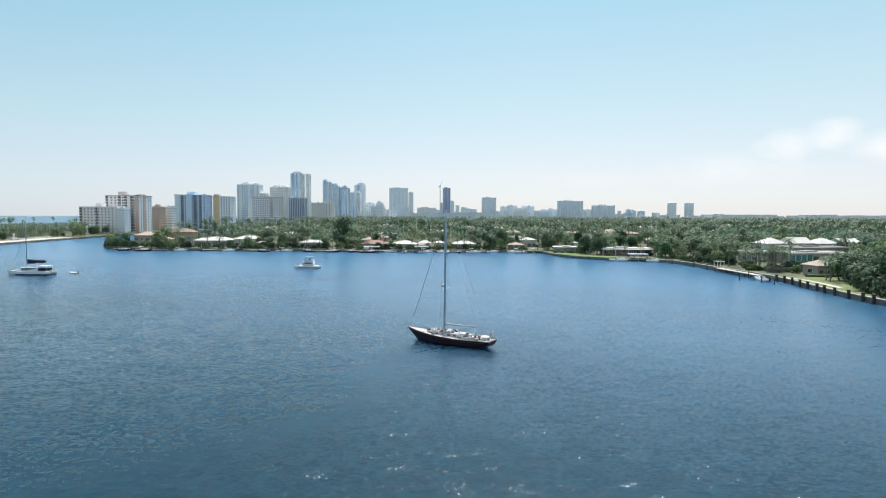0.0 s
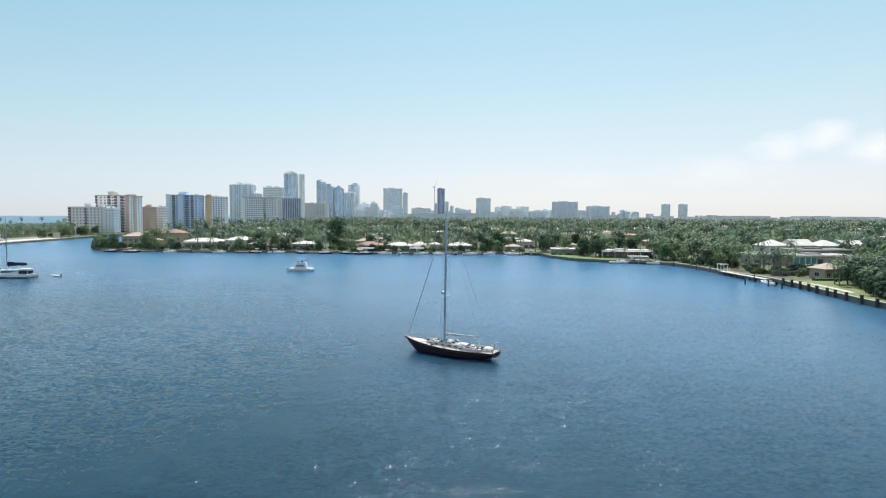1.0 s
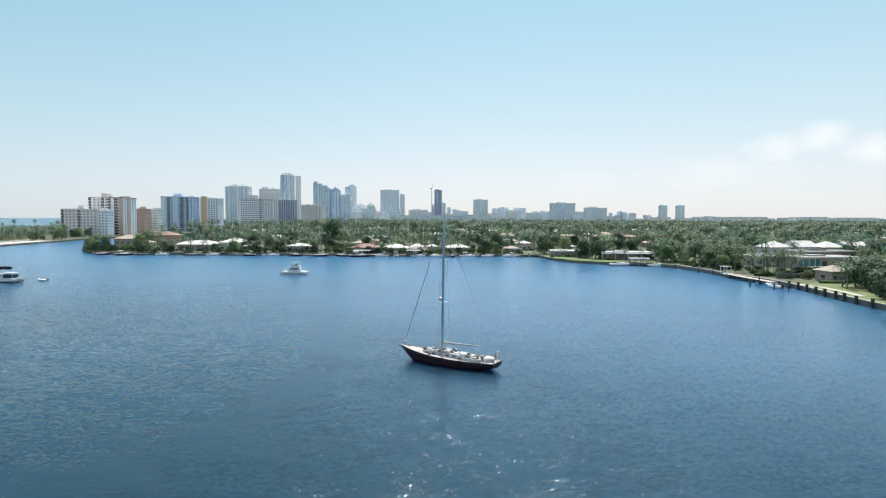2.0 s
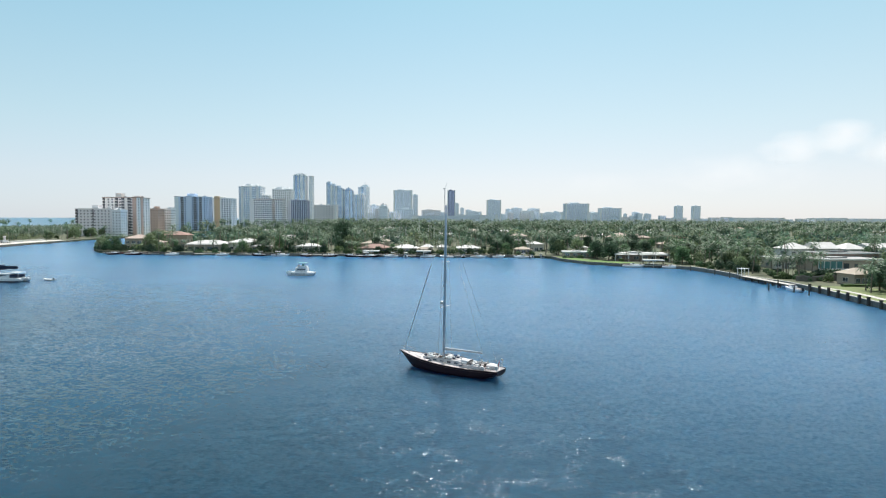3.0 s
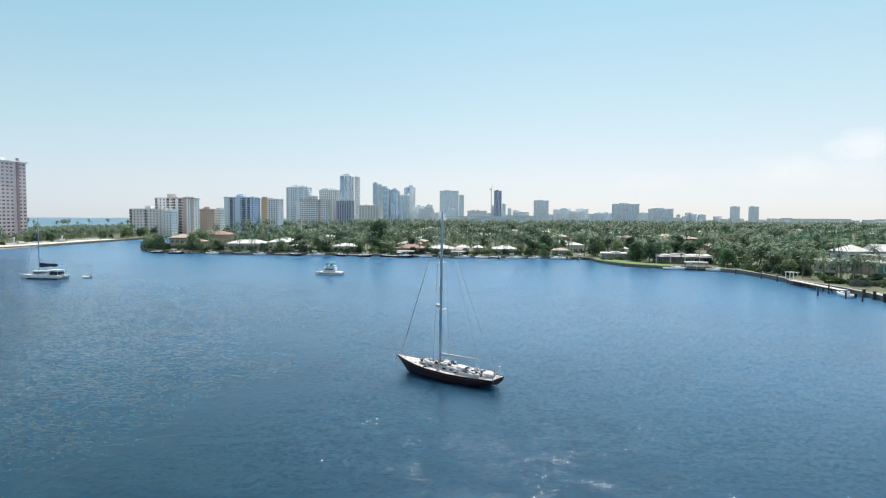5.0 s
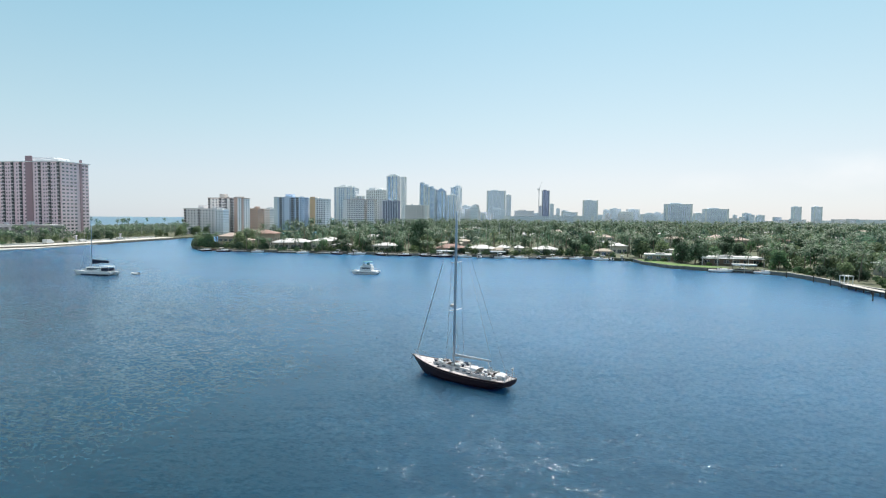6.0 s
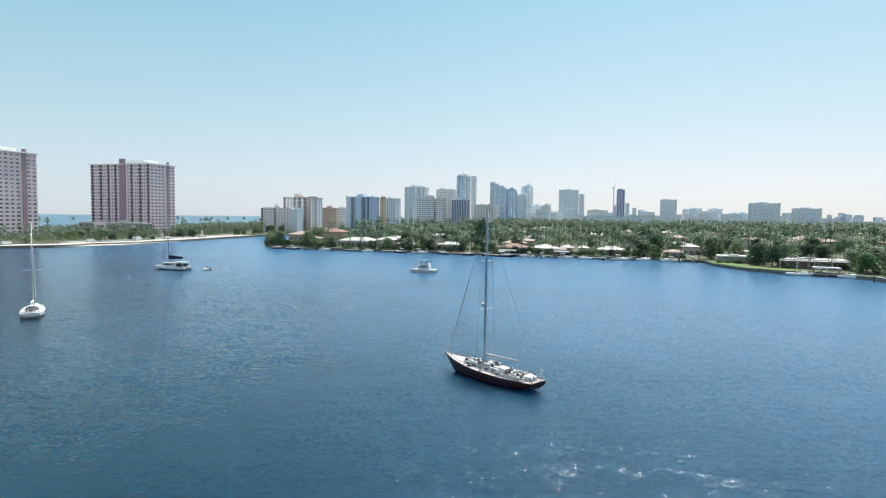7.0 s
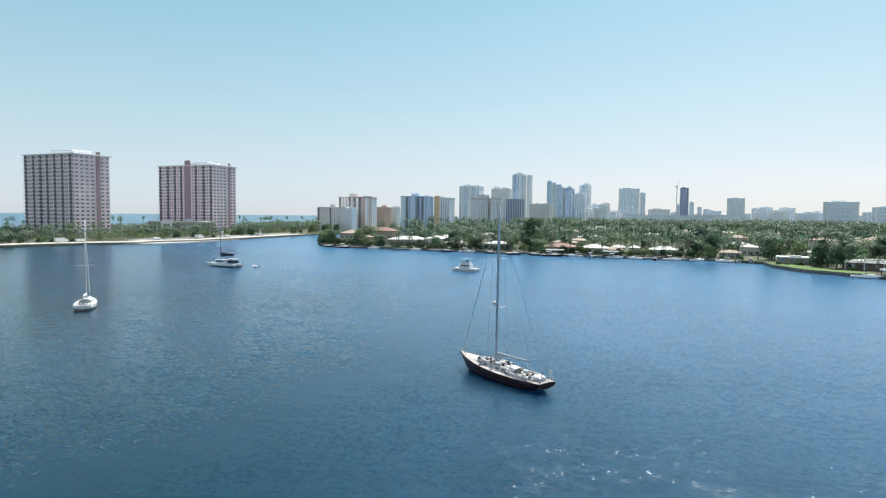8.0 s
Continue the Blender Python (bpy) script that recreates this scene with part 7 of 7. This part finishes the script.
def palm_woods(name, label, spots, fronds, reach):
    """Far palms: thin trunks and stars of drooping fronds, joined."""
    verts, faces = [], []
    for x, y, h in spots:
        k = len(verts)
        r = 0.22
        verts += [(x - r, y, LAND), (x + r, y, LAND), (x + r * 0.6, y, LAND + h), (x - r * 0.6, y, LAND + h)]
        verts += [(x, y - r, LAND), (x, y + r, LAND), (x, y + r * 0.6, LAND + h), (x, y - r * 0.6, LAND + h)]
        faces += [(k, k + 1, k + 2, k + 3), (k + 4, k + 5, k + 6, k + 7)]
        for i in range(fronds):
            a, up = i * 2.39996 + wr.uniform(-0.3, 0.3), 1.0 - 1.7 * i / fronds
            c, s = math.cos(a), math.sin(a)
            long = reach * wr.uniform(0.8, 1.15)
            q = len(verts)
            m, e = (0.5 * long * math.cos(up), 0.5 * long * math.sin(up)), (long * (0.5 * math.cos(up) + 0.42 * math.cos(up - 1)), long * (0.5 * math.sin(up) + 0.42 * math.sin(up - 1)))
            w = 0.13 * reach
            z = LAND + h
            verts += [(x, y, z), (x + c * m[0] - s * w, y + s * m[0] + c * w, z + m[1] - 0.3 * w), (x + c * m[0], y + s * m[0], z + m[1]), (x + c * m[0] + s * w, y + s * m[0] - c * w, z + m[1] - 0.3 * w), (x + c * e[0], y + s * e[0], z + e[1])]
            faces += [(q, q + 1, q + 2), (q, q + 2, q + 3), (q + 1, q + 4, q + 2), (q + 2, q + 4, q + 3)]
    me = bpy.data.meshes.new(name)
    me.from_pydata(verts, [], faces)
    me.materials.append(M_PALM)
    return tagged(new(name, me), label, "palm trees", kind="stuff")


def on_land(x, y):
    if y < 640 and x < -200:
        return False
    return x > -205 or y > 990 or (x < -312 and y > 560)


far_palms = []
while len(far_palms) < 1900:
    y = 425 + 900 * wr.random() ** 1.2
    x = wr.uniform(-0.42, 0.95) * y
    if on_land(x, y) and clear(x, y, 1.0):
        far_palms.append((x, y, wr.uniform(9.5, 16.5)))
palm_woods("middle_palms", "tall palms rising among the inland garden trees", far_palms, 12, 4.9)
for name, label, material, number in (("garden_trees", "mid-green garden trees reaching inland between the houses", M_WOODS, 1300), ("olive_trees", "pale olive garden trees scattered inland", M_WOODS_OLIVE, 900),
                                      ("dark_trees", "dark green shade trees scattered inland", M_WOODS_DARK, 1000), ("grey_trees", "grey-green dry trees scattered inland", M_WOODS_GREY, 700)):
    spots = []
    while len(spots) < number:
        if wr.random() < 0.84:
            y = 425 + 900 * wr.random() ** 1.15
            x = wr.uniform(-0.42, 0.95) * y
            ok = on_land(x, y)
        else:
            x, y = wr.uniform(190, 420), wr.uniform(150, 430)
            ok = True
        if ok and clear(x, y, 1.0):
            spots.append((x, y, 4.5 + 8 * wr.random() ** 2.0))
    woods(name, label, spots, 100, 0.72, material)
spots = []
while len(spots) < 9000:
    y = 1250 + 3400 * wr.random() ** 1.5
    x = wr.uniform(-0.3, 0.95) * y
    if x * x + y * y < 4850 ** 2 and x > -480:
        spots.append((x, y, wr.uniform(7, 11) if y < 1900 else wr.uniform(4, 7)))
woods("distant_woods", "hazy distant tree canopy reaching the horizon", spots, 26, 1.9, M_WOODS_HAZED)
spots = []
while len(spots) < 2200:
    x, y = wr.uniform(-540, -345), wr.uniform(60, 980)
    if not (abs(x + 428) < 34 and abs(y - 354) < 22) and not (abs(x + 400) < 40 and 438 < y < 492) and not (y > 560 and x > -360):
        spots.append((x, y, wr.uniform(4.5, 8.5)))
woods("island_woods", "low scrub and trees on the barrier island", spots, 60, 0.8, M_WOODS_GREY)


spots = []
while len(spots) < 330:
    y = wr.uniform(160, 545)
    x = (shore_x(y, SHORE_ISLAND) or -306) - wr.uniform(30, 62)
    if not (abs(x + 428) < 34 and abs(y - 354) < 22):
        spots.append((x, y, wr.uniform(2.5, 6.0)))
woods("island_thicket", "dry grey-olive thicket behind the island's sandy shore", spots, 70, 0.62, M_WOODS_OLIVE)

spots = []
while len(spots) < 150:
    x = wr.uniform(-205, 42)
    y = np.interp(x, [p[0] for p in SHORE_FAR[::-1]], [p[1] for p in SHORE_FAR[::-1]]) + wr.uniform(0.4, 4.5)
    spots.append((x, float(y), 1.2 + 2.6 * wr.random() ** 1.6))
woods("seawall_shrubs", "dark untrimmed shrubs hanging over the far seawall", spots, 70, 0.95, M_LEAF_DARK)
spots = []
while len(spots) < 120:
    x = wr.uniform(-200, 42)
    y = np.interp(x, [p[0] for p in SHORE_FAR[::-1]], [p[1] for p in SHORE_FAR[::-1]]) + wr.uniform(2, 12)
    if (clear(x, float(y), 0.3) or wr.random() < 0.3) and not -153 < x < -118:
        spots.append((x, float(y), 1.6 + 3.2 * wr.random() ** 1.5))
woods("garden_shrubs", "mixed green shrubs in the waterfront gardens", spots, 80, 0.9, M_SHRUB)

# ---------------------------------------------------------------- island fittings
def street_lamp(x, y, h=9):
    t = thing("street_lamp", pose(x, y, LAND, 0, 0, rt.uniform(0, 360)), "tall pale street lamp on the island road", "street lamp", "street lamps")
    rod(t, "pole", (0, 0, -0.2), (0, 0, h), 0.13, M_CAP, 0.08)
    rod(t, "arm", (0, 0, h - 0.1), (1.8, 0, h + 0.25), 0.06, M_CAP, 0.05)
    bar(t, "lamp_head", 1.5, -0.16, h + 0.15, 2.4, 0.16, h + 0.32, M_CAP, 0.04)


for y in range(150, 560, 24):
    sx = shore_x(y, SHORE_ISLAND) or -306
    street_lamp(sx - 24.5, y, 10)

t = thing("entrance_arch", pose(-383, 409, LAND, 0, 0, 44), "pale pink stucco entrance arch before the condominium", "arch")
for sx in (-3.4, 3.4):
    bar(t, "pillar", sx - 0.7, -0.8, -0.3, sx + 0.7, 0.8, 9.6, P_PINKWHITE, 0.05)
bar(t, "lintel", -4.6, -1.0, 9.6, 4.6, 1.0, 11.4, P_PINKWHITE, 0.08)

# masts of boats moored inland, added as bare poles without hulls or canal
for k in range(12):
    x, y, h = rt.uniform(-60, 8), rt.uniform(430, 620), rt.uniform(12, 17)
    ob = new("flagpole")
    ob.matrix_basis = pose(x, y, LAND)
    tagged(ob, "slender pale boat mast rising above the gardens", "pole", "garden poles")
    rod(ob, "shaft", (0, 0, -0.3), (0, 0, h), 0.14, M_GEL, 0.07, 6)
    rod(ob, "cross_arm", (-1.0, 0, h * 0.6), (1.0, 0, h * 0.6), 0.05, M_GEL, 0.05, 6)

# tall palms on the ocean side, seen over the low scrub
for k in range(16):
    island_palms.append((-372 - rt.uniform(0, 110), 545 + rt.uniform(0, 150), rt.uniform(11, 15)))
palm_woods("island_palms", "slender wind-bent palms along the barrier island", island_palms, 15, 4.0)


def van(x, y, yaw, long, label, truck=False):
    """A parked white van or box truck with its cab, glass and wheels."""
    t = thing("van", pose(x, y, LAND + 0.06, 0, 0, yaw), label, "van", "parked vans")
    bm = bmesh.new()
    h = 2.9 if truck else 2.1
    loft(bm, [[(-long / 2, s * 1.0, 0.45), (long / 2 - (1.9 if truck else 1.2), s * 1.0, 0.45), (long / 2 - (1.9 if truck else 1.3), s * 0.95, h), (-long / 2, s * 0.95, h)] for s in (-1, 1)])
    part("body", bm, M_GEL, t, bevel=0.05)
    bm = bmesh.new()
    x0 = long / 2 - (1.85 if truck else 1.25)
    loft(bm, [[(x0, s * 0.95, 0.45), (long / 2, s * 0.92, 0.45), (long / 2, s * 0.9, 1.1), (long / 2 - 0.7, s * 0.82, 2.0), (x0, s * 0.85, 2.05)] for s in (-1, 1)])
    cab = part("cab", bm, M_GEL, t, bevel=0.04)
    bm = bmesh.new()
    loft(bm, [[(long / 2 - 0.04, s * 0.78, 1.16), (long / 2 + 0.02, s * 0.78, 1.14), (long / 2 - 0.64, s * 0.72, 1.94), (long / 2 - 0.7, s * 0.72, 1.96)] for s in (-1, 1)])
    part("windscreen", bm, M_GLASS_DARK, cab)
    for wx in (-long / 2 + 1.0, long / 2 - 0.9):
        for s in (-1, 1):
            bm = bmesh.new()
            tube(bm, (wx, s * 0.74, 0.36), (wx, s * 0.98, 0.36), 0.36, n=14)
            part("wheel", bm, M_BLACK, t)


for y, off, long, truck in ((282, 17, 8.0, True), (291, 17.5, 5.6, False), (337, 17, 5.4, False), (372, 18, 7.5, True), (402, 17.5, 5.2, False), (446, 17, 5.6, False)):
    van(shore_x(y, SHORE_ISLAND) - off, y, 88, long, "white box truck parked by the island shore" if truck else "white van parked by the island shore", truck)
pts = [(shore_x(y, SHORE_ISLAND) - 21, y) for y in (500, 470, 440, 410, 392)]
tagged(part("parapet_north", ribbon(pts, -0.2, 0.2, LAND - 0.2, LAND + 1.0), M_WHITE), "low white parapet beside the island road", "parapet", kind="structure")
pts = [(shore_x(y, SHORE_ISLAND) - 21, y) for y in (372, 350, 320)]
tagged(part("parapet_south", ribbon(pts, -0.2, 0.2, LAND - 0.2, LAND + 1.0), M_WHITE), "low white parapet before the palms", "parapet", kind="structure")
for x, y in ((-318, 404), (-322, 455)):
    t = thing("stone_pillar", pose(x, y, LAND), "pale stone gate pillar beside the sandy strip", "pillar")
    bar(t, "plinth", -0.8, -0.8, -0.2, 0.8, 0.8, 0.7, P_PINKWHITE, 0.05)
    bar(t, "shaft", -0.5, -0.5, 0.7, 0.5, 0.5, 4.2, P_PINKWHITE, 0.05)
    bar(t, "capital", -0.75, -0.75, 4.2, 0.75, 0.75, 4.7, P_PINKWHITE, 0.05)

# ---------------------------------------------------------------- clouds
def cloud_mat(name, seed, strength):
    m = bpy.data.materials.new(name)
    m.use_nodes = True
    n, l = m.node_tree.nodes, m.node_tree.links
    n.remove(n["Principled BSDF"])
    tc = n.new("ShaderNodeTexCoord")
    mp = n.new("ShaderNodeMapping")
    mp.inputs["Location"].default_value = (seed, seed * 1.7, 0)
    mp.inputs["Scale"].default_value = (0.0038, 0.0038, 0.0065)
    l.new(tc.outputs["Object"], mp.inputs["Vector"])
    t = n.new("ShaderNodeTexNoise")
    t.inputs["Scale"].default_value, t.inputs["Detail"].default_value, t.inputs["Roughness"].default_value = 1.0, 6, 0.55
    l.new(mp.outputs[0], t.inputs["Vector"])
    # fades out towards the edges of the bank
    gr = n.new("ShaderNodeTexGradient")
    gr.gradient_type = "SPHERICAL"
    mp2 = n.new("ShaderNodeMapping")
    mp2.inputs["Location"].default_value = (-1, -1, -1)
    mp2.inputs["Scale"].default_value = (2, 2, 2)
    l.new(tc.outputs["Generated"], mp2.inputs["Vector"])
    l.new(mp2.outputs[0], gr.inputs["Vector"])
    mul = n.new("ShaderNodeMath")
    mul.operation = "MULTIPLY"
    l.new(t.outputs["Fac"], mul.inputs[0])
    l.new(gr.outputs["Fac"], mul.inputs[1])
    mr = n.new("ShaderNodeMapRange")
    mr.inputs["From Min"].default_value, mr.inputs["From Max"].default_value = 0.16, 0.6
    mr.inputs["To Max"].default_value = strength
    l.new(mul.outputs[0], mr.inputs["Value"])
    e, tr, ms = n.new("ShaderNodeEmission"), n.new("ShaderNodeBsdfTransparent"), n.new("ShaderNodeMixShader")
    e.inputs["Color"].default_value = (1.0, 0.965, 0.945, 1)
    e.inputs["Strength"].default_value = 0.84
    l.new(mr.outputs[0], ms.inputs[0])
    l.new(tr.outputs[0], ms.inputs[1])
    l.new(e.outputs[0], ms.inputs[2])
    l.new(ms.outputs[0], n["Material Output"].inputs["Surface"])
    return m


for az, z, w, h, seed, strength in ((33.4, 545, 760, 340, 3.1, 0.75), (29.9, 490, 900, 330, 5.3, 0.75), (36.5, 450, 800, 330, 9.2, 0.7), (24, 330, 2600, 460, 12.4, 0.28), (10, 260, 2200, 340, 15.1, 0.2), (-44, 230, 900, 300, 7.7, 0.6)):
    bm = bmesh.new()
    a = radians(az)
    rows = [[(math.sin(a + w * (k / 12 - 0.5) / 4600) * 4600, math.cos(a + w * (k / 12 - 0.5) / 4600) * 4600, zz) for zz in (z - h / 2, z + h / 2)] for k in range(13)]
    loft(bm, rows, closed=False, caps=False)
    tagged(part("backdrop_cloud", bm, cloud_mat("cloud", seed, strength)), "soft white cloud bank low in the sky", "cloud", kind="structure").visible_shadow = False
